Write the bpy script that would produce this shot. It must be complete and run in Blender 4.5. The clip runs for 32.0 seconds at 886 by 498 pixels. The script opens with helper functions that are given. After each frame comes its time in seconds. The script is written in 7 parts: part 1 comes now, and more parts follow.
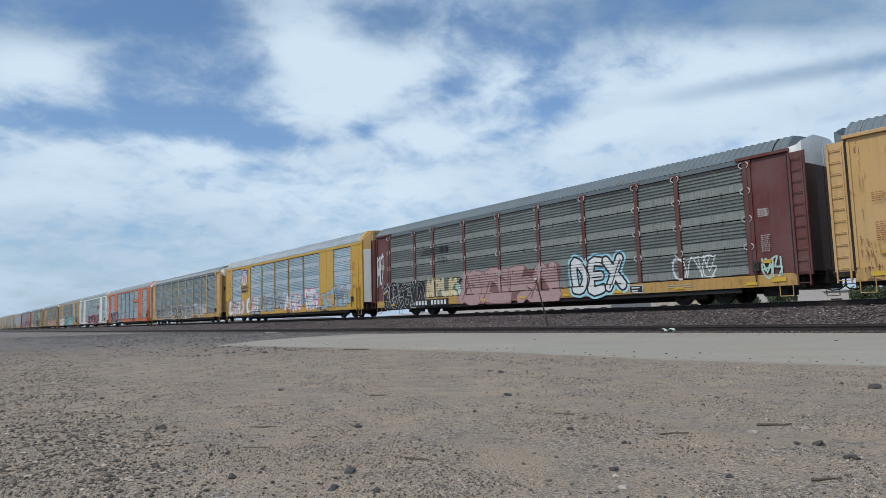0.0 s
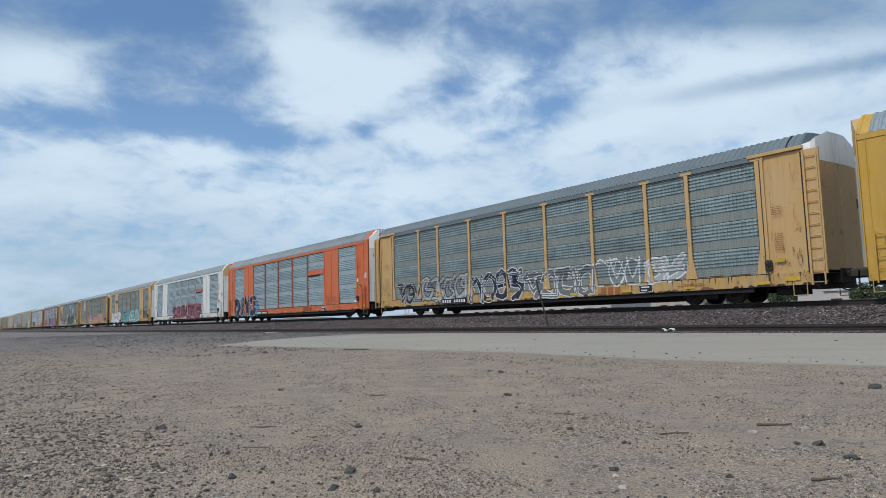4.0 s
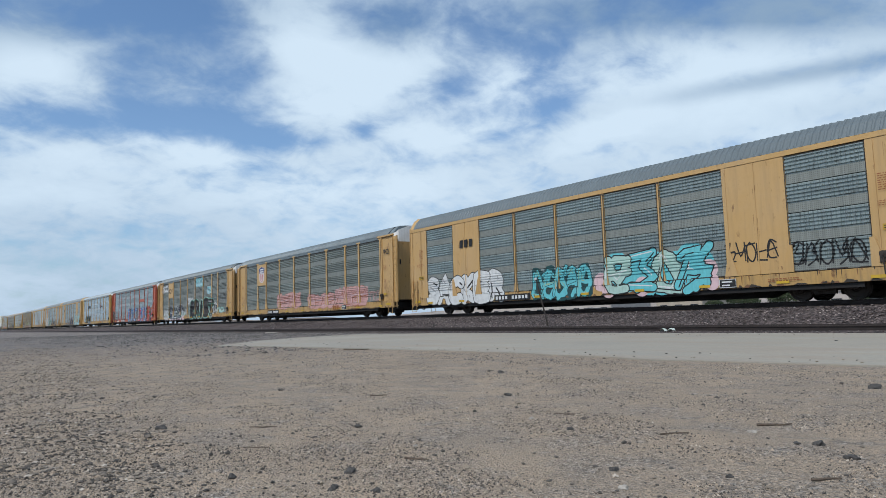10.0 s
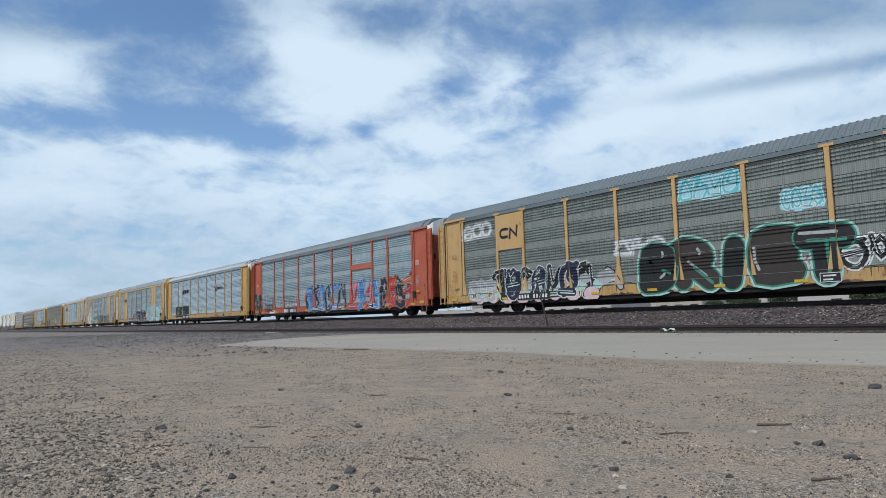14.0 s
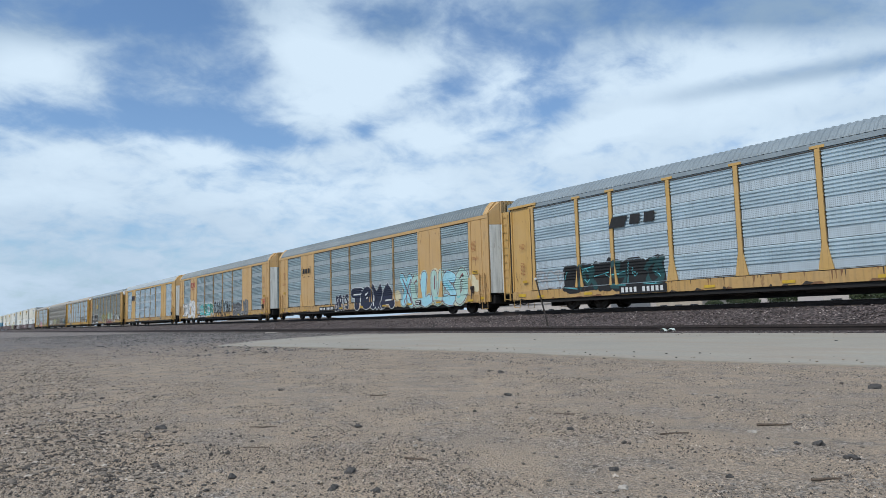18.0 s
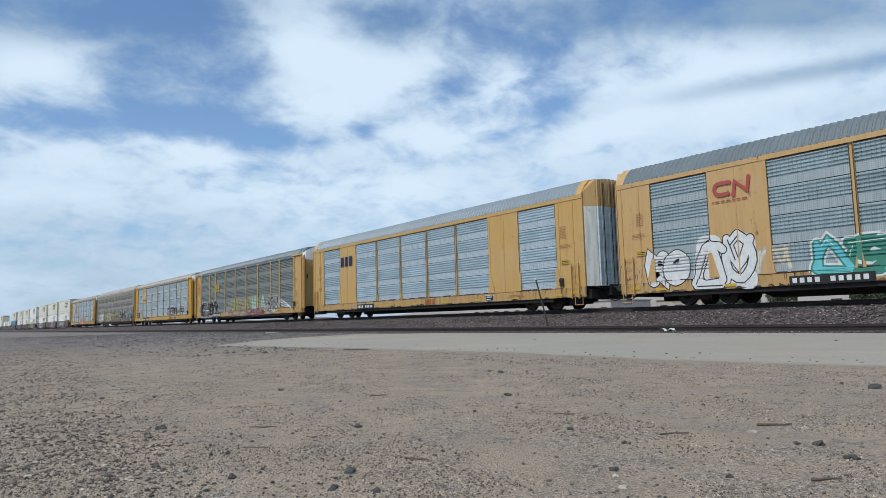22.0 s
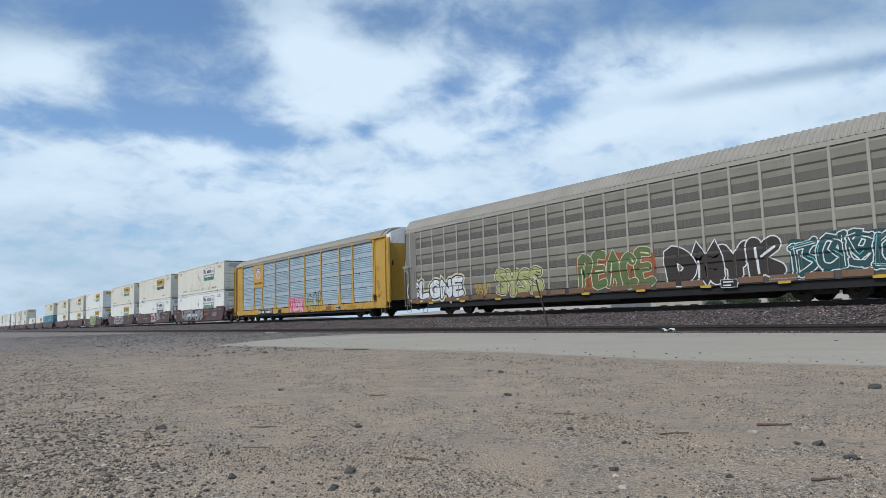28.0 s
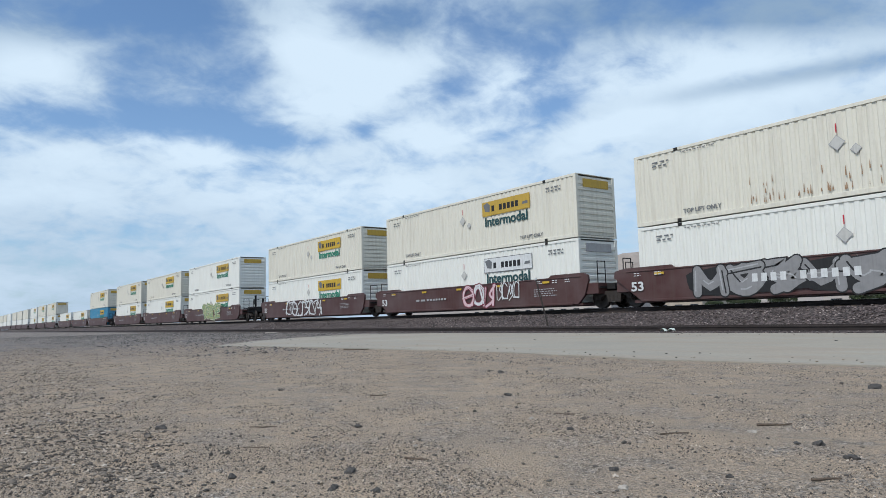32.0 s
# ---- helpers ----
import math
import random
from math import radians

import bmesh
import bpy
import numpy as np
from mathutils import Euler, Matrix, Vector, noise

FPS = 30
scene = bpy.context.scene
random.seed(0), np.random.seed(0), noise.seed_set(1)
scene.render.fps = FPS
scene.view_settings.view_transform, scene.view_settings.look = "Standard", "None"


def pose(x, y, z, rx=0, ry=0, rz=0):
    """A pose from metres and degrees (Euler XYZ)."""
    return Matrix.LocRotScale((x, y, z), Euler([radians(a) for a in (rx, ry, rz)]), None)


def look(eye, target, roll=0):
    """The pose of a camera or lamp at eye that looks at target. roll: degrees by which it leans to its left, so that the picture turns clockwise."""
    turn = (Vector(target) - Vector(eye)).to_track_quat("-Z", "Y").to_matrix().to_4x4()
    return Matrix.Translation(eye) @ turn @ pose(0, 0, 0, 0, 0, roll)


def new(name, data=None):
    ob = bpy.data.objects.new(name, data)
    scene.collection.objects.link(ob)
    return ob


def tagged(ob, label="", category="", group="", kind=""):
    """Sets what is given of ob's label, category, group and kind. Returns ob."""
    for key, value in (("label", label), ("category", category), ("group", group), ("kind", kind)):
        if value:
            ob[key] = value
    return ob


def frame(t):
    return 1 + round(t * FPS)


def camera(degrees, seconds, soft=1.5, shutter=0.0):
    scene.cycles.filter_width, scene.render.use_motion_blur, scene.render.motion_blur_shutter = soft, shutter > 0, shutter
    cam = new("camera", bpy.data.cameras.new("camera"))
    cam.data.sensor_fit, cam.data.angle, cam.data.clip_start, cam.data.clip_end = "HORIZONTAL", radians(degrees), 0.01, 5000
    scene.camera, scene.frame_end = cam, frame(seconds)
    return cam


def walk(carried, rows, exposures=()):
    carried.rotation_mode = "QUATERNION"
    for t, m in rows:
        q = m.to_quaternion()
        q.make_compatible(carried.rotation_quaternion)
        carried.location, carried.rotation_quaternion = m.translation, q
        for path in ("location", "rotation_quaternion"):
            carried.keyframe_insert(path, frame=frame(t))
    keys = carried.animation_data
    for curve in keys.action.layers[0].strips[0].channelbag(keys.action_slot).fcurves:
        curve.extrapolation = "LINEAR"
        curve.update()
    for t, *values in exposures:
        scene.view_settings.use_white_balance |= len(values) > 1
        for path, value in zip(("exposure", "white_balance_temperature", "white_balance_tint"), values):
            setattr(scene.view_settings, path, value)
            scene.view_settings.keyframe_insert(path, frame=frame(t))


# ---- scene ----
# ---- camera: stands still, low beside the siding, looking along the train ----
cam = camera(65.58, 32.0, soft=0.65)
EYE = Vector((0.0, 0.0, 0.647))
YAW, PITCH, ROLL = radians(53.63), radians(5.77), -1.56
AHEAD = Vector((-math.sin(YAW) * math.cos(PITCH), math.cos(YAW) * math.cos(PITCH), math.sin(PITCH)))
POSE = look(EYE, EYE + AHEAD * 10, ROLL)
walk(cam, [(0.0, POSE), (32.0, POSE)], exposures=[(0.0, 0.0), (6.0, 0.02), (14.0, 0.08), (20.0, 0.10), (32.0, 0.12)])

RAIL = 0.90        # top of the main line's rail
TRACK = 24.20      # middle of the main line
SIDING = 19.56     # middle of the siding
SIDING_RAIL = 0.18


# ---- sky and sun ----
def sky():
    world = bpy.data.worlds.new("sky")
    scene.world = world
    world.use_nodes = True
    nt = world.node_tree
    nt.nodes.clear()
    N, L = nt.nodes.new, nt.links.new

    def val(node, i, v):
        if isinstance(v, bpy.types.NodeSocket):
            L(v, node.inputs[i])
        else:
            node.inputs[i].default_value = v

    def m(op, a, b=0.0, c=None, clamp=False):
        n = N("ShaderNodeMath")
        n.operation, n.use_clamp = op, clamp
        val(n, 0, a), val(n, 1, b)
        if c is not None:
            val(n, 2, c)
        return n.outputs[0]

    def dot(a, v):
        n = N("ShaderNodeVectorMath")
        n.operation = "DOT_PRODUCT"
        L(a, n.inputs[0])
        n.inputs[1].default_value = v
        return n.outputs["Value"]

    coord = N("ShaderNodeTexCoord").outputs["Generated"]
    turn = POSE.to_3x3()
    right, up = turn @ Vector((1, 0, 0)), turn @ Vector((0, 1, 0))
    # a sheet of cloud: the direction met with a level plane overhead
    z = m("MAXIMUM", dot(coord, (0, 0, 1)), 0.0)
    zz = m("ADD", z, 0.36)
    flat = N("ShaderNodeCombineXYZ")
    L(m("DIVIDE", dot(coord, (1, 0, 0)), zz), flat.inputs[0])
    L(m("DIVIDE", dot(coord, (0, 1, 0)), zz), flat.inputs[1])

    def fbm(scale, detail, seed, rough=0.55, warp=0.6):
        n = N("ShaderNodeTexNoise")
        mp = N("ShaderNodeMapping")
        L(flat.outputs[0], mp.inputs[0])
        mp.inputs["Location"].default_value = seed
        mp.inputs["Rotation"].default_value = (0, 0, radians(-25))
        mp.inputs["Scale"].default_value = (1.0, 0.9, 1.0)
        L(mp.outputs[0], n.inputs["Vector"])
        n.inputs["Scale"].default_value, n.inputs["Detail"].default_value = scale, detail
        n.inputs["Roughness"].default_value, n.inputs["Distortion"].default_value = rough, warp
        return n.outputs["Fac"]

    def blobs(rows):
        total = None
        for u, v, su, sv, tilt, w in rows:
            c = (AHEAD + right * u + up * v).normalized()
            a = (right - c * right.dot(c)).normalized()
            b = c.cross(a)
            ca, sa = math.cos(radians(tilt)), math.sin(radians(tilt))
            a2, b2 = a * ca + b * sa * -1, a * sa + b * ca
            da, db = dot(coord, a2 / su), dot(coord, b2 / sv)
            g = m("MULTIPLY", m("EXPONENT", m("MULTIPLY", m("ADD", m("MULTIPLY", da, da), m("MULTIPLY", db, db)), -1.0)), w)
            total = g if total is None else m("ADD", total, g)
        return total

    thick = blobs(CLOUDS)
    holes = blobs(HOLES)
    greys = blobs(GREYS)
    n1, n2, n3 = fbm(3.4, 7, (3.1, 0.7, 0), 0.55, 0.25), fbm(8.0, 9, (9.0, 4.0, 2.0), 0.58, 0.35), fbm(1.1, 4, (5.5, 1.0, 0))
    n4 = fbm(21.0, 6, (2.0, 7.0, 1.0), 0.55, 0.5)      # small puffs
    base = m("ADD", m("ADD", m("MULTIPLY", m("SUBTRACT", n1, 0.5), 1.1), m("MULTIPLY", m("SUBTRACT", n2, 0.5), 1.9)), m("MULTIPLY", m("SUBTRACT", n4, 0.5), 0.75))
    low = m("POWER", m("SUBTRACT", 1.0, z, clamp=True), 9.0)      # the sheet closes up towards the horizon
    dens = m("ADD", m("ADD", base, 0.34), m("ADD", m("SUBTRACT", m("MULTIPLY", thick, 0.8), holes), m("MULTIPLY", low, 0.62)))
    mask = N("ShaderNodeMapRange")
    mask.interpolation_type = "SMOOTHSTEP"
    L(dens, mask.inputs["Value"])
    mask.inputs["From Min"].default_value, mask.inputs["From Max"].default_value = -0.26, 0.86
    veil = m("ADD", m("MULTIPLY", mask.outputs[0], 0.90), 0.10)

    nishita = N("ShaderNodeTexSky")
    nishita.sky_type = "NISHITA"
    nishita.sun_disc = False
    nishita.sun_elevation, nishita.sun_rotation = radians(SUN_EL), radians(SUN_ROT)
    nishita.altitude, nishita.dust_density = 300, 1.5
    clear = N("ShaderNodeVectorMath")
    clear.operation = "MULTIPLY"
    L(nishita.outputs[0], clear.inputs[0])
    clear.inputs[1].default_value = (0.086, 0.113, 0.136)

    # lit tops and grey undersides of the cloud sheet
    ramp = N("ShaderNodeValToRGB")
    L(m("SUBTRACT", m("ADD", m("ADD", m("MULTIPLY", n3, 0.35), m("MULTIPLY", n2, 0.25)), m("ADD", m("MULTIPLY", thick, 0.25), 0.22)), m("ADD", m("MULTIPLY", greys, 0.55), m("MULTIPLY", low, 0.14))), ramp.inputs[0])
    e = ramp.color_ramp.elements
    e[0].position, e[0].color = 0.12, (0.25, 0.372, 0.53, 1)
    e[1].position, e[1].color = 0.66, (0.63, 0.77, 0.905, 1)
    mix = N("ShaderNodeMix")
    mix.data_type = "RGBA"
    L(veil, mix.inputs["Factor"])
    L(clear.outputs[0], mix.inputs["A"])
    L(ramp.outputs[0], mix.inputs["B"])
    bg, out = N("ShaderNodeBackground"), N("ShaderNodeOutputWorld")
    L(mix.outputs["Result"], bg.inputs[0])
    bg.inputs[1].default_value = SKY
    L(bg.outputs[0], out.inputs[0])


SUN_EL, SUN_ROT, SKY = 52.0, 172.0, 1.0
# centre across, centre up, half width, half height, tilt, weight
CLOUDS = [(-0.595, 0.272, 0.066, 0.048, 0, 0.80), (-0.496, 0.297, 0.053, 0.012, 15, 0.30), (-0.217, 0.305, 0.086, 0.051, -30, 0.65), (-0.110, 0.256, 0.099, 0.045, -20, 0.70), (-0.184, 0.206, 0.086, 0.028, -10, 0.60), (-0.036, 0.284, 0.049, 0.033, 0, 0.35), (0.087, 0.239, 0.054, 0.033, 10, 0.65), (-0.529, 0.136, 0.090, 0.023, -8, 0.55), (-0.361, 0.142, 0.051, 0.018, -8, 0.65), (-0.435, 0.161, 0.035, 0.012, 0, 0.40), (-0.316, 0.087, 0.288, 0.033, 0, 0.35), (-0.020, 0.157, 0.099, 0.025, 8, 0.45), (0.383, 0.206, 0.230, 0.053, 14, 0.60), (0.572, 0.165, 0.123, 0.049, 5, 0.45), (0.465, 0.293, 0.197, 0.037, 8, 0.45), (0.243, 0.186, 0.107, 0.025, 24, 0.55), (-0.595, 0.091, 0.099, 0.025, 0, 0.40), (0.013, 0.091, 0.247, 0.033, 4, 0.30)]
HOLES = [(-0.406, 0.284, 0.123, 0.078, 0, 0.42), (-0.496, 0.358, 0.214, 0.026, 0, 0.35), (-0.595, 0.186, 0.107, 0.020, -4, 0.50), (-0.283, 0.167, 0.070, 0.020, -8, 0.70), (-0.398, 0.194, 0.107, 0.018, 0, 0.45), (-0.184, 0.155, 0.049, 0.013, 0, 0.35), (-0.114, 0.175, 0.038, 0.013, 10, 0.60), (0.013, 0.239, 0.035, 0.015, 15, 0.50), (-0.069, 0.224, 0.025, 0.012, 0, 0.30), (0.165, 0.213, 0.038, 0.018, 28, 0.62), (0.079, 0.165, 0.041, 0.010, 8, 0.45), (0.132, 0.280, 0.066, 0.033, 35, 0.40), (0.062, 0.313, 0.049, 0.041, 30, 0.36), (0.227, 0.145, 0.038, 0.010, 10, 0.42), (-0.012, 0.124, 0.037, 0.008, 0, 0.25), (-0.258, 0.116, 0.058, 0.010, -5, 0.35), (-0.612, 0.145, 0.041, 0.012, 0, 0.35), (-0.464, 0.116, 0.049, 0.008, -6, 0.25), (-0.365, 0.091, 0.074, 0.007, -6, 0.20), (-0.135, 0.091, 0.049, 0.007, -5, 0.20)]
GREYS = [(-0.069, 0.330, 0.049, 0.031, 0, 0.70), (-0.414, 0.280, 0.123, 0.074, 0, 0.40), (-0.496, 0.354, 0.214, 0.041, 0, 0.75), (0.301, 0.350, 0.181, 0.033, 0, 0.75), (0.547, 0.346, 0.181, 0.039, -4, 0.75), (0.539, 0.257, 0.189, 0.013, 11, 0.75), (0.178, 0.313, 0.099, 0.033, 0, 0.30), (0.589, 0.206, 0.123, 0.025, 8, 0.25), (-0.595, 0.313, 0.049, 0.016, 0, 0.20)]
sky()
sun = new("sun", bpy.data.lights.new("sun", "SUN"))
sun.data.energy, sun.data.angle, sun.data.color = 2.6, radians(9), (1.0, 0.95, 0.89)
az, el = radians(SUN_ROT), radians(SUN_EL)
sun.matrix_world = look(Vector((0, 0, 50)) + 40 * Vector((math.sin(az) * math.cos(el), math.cos(az) * math.cos(el), math.sin(el))), (0, 0, 50))


# ---- materials ----
def shader(name, rough=0.6, metal=0.0):
    mat = bpy.data.materials.new(name)
    mat.use_nodes = True
    nt = mat.node_tree
    b = nt.nodes["Principled BSDF"]
    b.inputs["Roughness"].default_value, b.inputs["Metallic"].default_value = rough, metal
    return mat, nt, b


def noise_tex(nt, scale, detail=4, stretch=(1, 1, 1), own=True, rough=0.55):
    """Noise in the thing's own space; own: shifted by chance from object to object."""
    tc, mp, n = nt.nodes.new("ShaderNodeTexCoord"), nt.nodes.new("ShaderNodeMapping"), nt.nodes.new("ShaderNodeTexNoise")
    nt.links.new(tc.outputs["Object"], mp.inputs[0])
    mp.inputs["Scale"].default_value = stretch
    if own:
        info, mul = nt.nodes.new("ShaderNodeObjectInfo"), nt.nodes.new("ShaderNodeMath")
        mul.operation = "MULTIPLY"
        mul.inputs[1].default_value = 37.0
        nt.links.new(info.outputs["Random"], mul.inputs[0])
        nt.links.new(mul.outputs[0], mp.inputs["Location"])
    nt.links.new(mp.outputs[0], n.inputs["Vector"])
    n.inputs["Scale"].default_value, n.inputs["Detail"].default_value, n.inputs["Roughness"].default_value = scale, detail, rough
    return n.outputs["Fac"]


def ramp(nt, fac, stops):
    r = nt.nodes.new("ShaderNodeValToRGB")
    nt.links.new(fac, r.inputs[0])
    e = r.color_ramp.elements
    while len(e) < len(stops):
        e.new(0.5)
    for el_, (p, c) in zip(e, stops):
        el_.position, el_.color = p, (*c, 1) if len(c) == 3 else c
    return r.outputs[0]


def blend(nt, fac, a, b, mode="MIX"):
    x = nt.nodes.new("ShaderNodeMix")
    x.data_type, x.blend_type = "RGBA", mode
    for key, v in (("Factor", fac), ("A", a), ("B", b)):
        if isinstance(v, bpy.types.NodeSocket):
            nt.links.new(v, x.inputs[key])
        else:
            x.inputs[key].default_value = v if key == "Factor" else (*v, 1)
    return x.outputs["Result"]


def bump(nt, b, height, strength, distance=0.01):
    n = nt.nodes.new("ShaderNodeBump")
    n.inputs["Strength"].default_value, n.inputs["Distance"].default_value = strength, distance
    nt.links.new(height, n.inputs["Height"])
    nt.links.new(n.outputs[0], b.inputs["Normal"])


def gray(v):
    return (v, v, v)


def paint(name, col, rough=0.55, grime=0.45, rust=0.0, grime_col=(0.09, 0.075, 0.06), streak=7.0):
    """Weathered paint: faded patches, grime that runs down, spots of rust."""
    mat, nt, b = shader(name, rough)
    big = noise_tex(nt, 0.7, 3)
    faded = blend(nt, ramp(nt, big, [(0.35, gray(0)), (0.7, gray(0.35))]), col, tuple(min(1, c * 0.75 + 0.12) for c in col))
    run = noise_tex(nt, 1.0, 5, (streak, streak, 0.5))
    f = ramp(nt, run, [(0.48, gray(0)), (0.80, gray(grime))])
    c = blend(nt, f, faded, grime_col)
    fine = noise_tex(nt, 9.0, 6, (1, 1, 1))
    c = blend(nt, ramp(nt, fine, [(0.52, gray(0)), (0.75, gray(grime * 0.6))]), c, tuple(x * 0.6 for x in col))
    if rust:
        r = noise_tex(nt, 3.0, 8, (1.4, 1.4, 0.6), rough=0.68)
        c = blend(nt, ramp(nt, r, [(0.64 - rust * 0.12, gray(0)), (0.70, gray(0.9))]), c, (0.13, 0.055, 0.025))
    nt.links.new(c, b.inputs["Base Color"])
    bump(nt, b, fine, 0.15, 0.004)
    return mat


def galvanized(name, col, dark, metal=0.35, rough=0.5, lines=0.5, ticks=0.0, grid=0.0):
    """Zinc-coated sheet: dull, streaked from rib to rib, with grey bloom, each sheet a little different; ticks: rust at the punched rows."""
    mat, nt, b = shader(name, rough, metal)
    big = noise_tex(nt, 0.8, 4)
    run = noise_tex(nt, 1.0, 4, (22, 22, 0.9))
    band = noise_tex(nt, 1.0, 3, (0.5, 0.5, 5.0))
    tone = nt.nodes.new("ShaderNodeObjectInfo").outputs["Random"]
    base = blend(nt, tone, tuple(x * 0.82 for x in col), tuple(min(1, x * 1.12) for x in col))
    c = blend(nt, ramp(nt, big, [(0.3, gray(0)), (0.72, gray(0.8))]), base, tuple(x * 0.74 for x in col))
    c = blend(nt, ramp(nt, run, [(0.5, gray(0)), (0.75, gray(lines))]), c, dark)
    c = blend(nt, ramp(nt, band, [(0.5, gray(0)), (0.7, gray(lines * 0.7))]), c, dark)
    if ticks:
        w = noise_tex(nt, 1.0, 2, (9.0, 9.0, 3.2))
        t = noise_tex(nt, 1.0, 1, (38.0, 38.0, 0.7))
        mul = nt.nodes.new("ShaderNodeMath")
        mul.operation = "MULTIPLY"
        nt.links.new(ramp(nt, w, [(0.45, gray(0)), (0.55, gray(1))]), mul.inputs[0])
        nt.links.new(ramp(nt, t, [(0.52, gray(0)), (0.60, gray(ticks))]), mul.inputs[1])
        c = blend(nt, mul.outputs[0], c, (0.05, 0.038, 0.028))
    if grid:      # upright rows of punched slots, clogged here and there
        tc, sep = nt.nodes.new("ShaderNodeTexCoord"), nt.nodes.new("ShaderNodeSeparateXYZ")
        nt.links.new(tc.outputs["Object"], sep.inputs[0])
        saw = nt.nodes.new("ShaderNodeMath")
        saw.operation = "PINGPONG"
        saw.inputs[1].default_value = 0.07
        nt.links.new(sep.outputs[0], saw.inputs[0])
        cut = nt.nodes.new("ShaderNodeMapRange")
        cut.inputs["From Min"].default_value, cut.inputs["From Max"].default_value = 0.014, 0.007
        nt.links.new(saw.outputs[0], cut.inputs["Value"])
        gm = nt.nodes.new("ShaderNodeMath")
        gm.operation = "MULTIPLY"
        nt.links.new(cut.outputs[0], gm.inputs[0])
        nt.links.new(ramp(nt, noise_tex(nt, 1.0, 3, (2.2, 2.2, 3.0)), [(0.36, gray(grid * 0.15)), (0.58, gray(grid))]), gm.inputs[1])
        c = blend(nt, gm.outputs[0], c, tuple(x * 0.5 for x in dark))
    nt.links.new(c, b.inputs["Base Color"])
    bump(nt, b, run, 0.1, 0.003)
    return mat


def perforated(name, col, holes=0.4):
    """Punched sheet: rows of small round holes."""
    mat, nt, b = shader(name, 0.6, 0.25)
    tc = nt.nodes.new("ShaderNodeTexCoord").outputs["Object"]
    v = nt.nodes.new("ShaderNodeTexVoronoi")
    nt.links.new(tc, v.inputs["Vector"])
    v.inputs["Scale"].default_value, v.inputs["Randomness"].default_value = 16.0, 0.0
    c = blend(nt, ramp(nt, noise_tex(nt, 1.0, 4, (18, 18, 0.8)), [(0.4, gray(0)), (0.75, gray(0.7))]), col, tuple(x * 0.5 for x in col))
    c = blend(nt, ramp(nt, v.outputs["Distance"], [(0.24, gray(holes)), (0.36, gray(0))]), c, (0.012, 0.012, 0.012))
    nt.links.new(c, b.inputs["Base Color"])
    return mat


def plain(name, col, rough=0.7, metal=0.0, var=0.35, scale=5.0, rel=0.2):
    mat, nt, b = shader(name, rough, metal)
    n = noise_tex(nt, scale, 6)
    n2 = noise_tex(nt, scale * 0.13, 3)
    c = blend(nt, ramp(nt, n, [(0.3, gray(0)), (0.7, gray(1))]), tuple(x * (1 - var) for x in col), tuple(min(1, x * (1 + var)) for x in col))
    c = blend(nt, ramp(nt, n2, [(0.4, gray(0)), (0.7, gray(0.4))]), c, tuple(x * 0.7 for x in col))
    nt.links.new(c, b.inputs["Base Color"])
    bump(nt, b, n, rel, 0.01)
    return mat


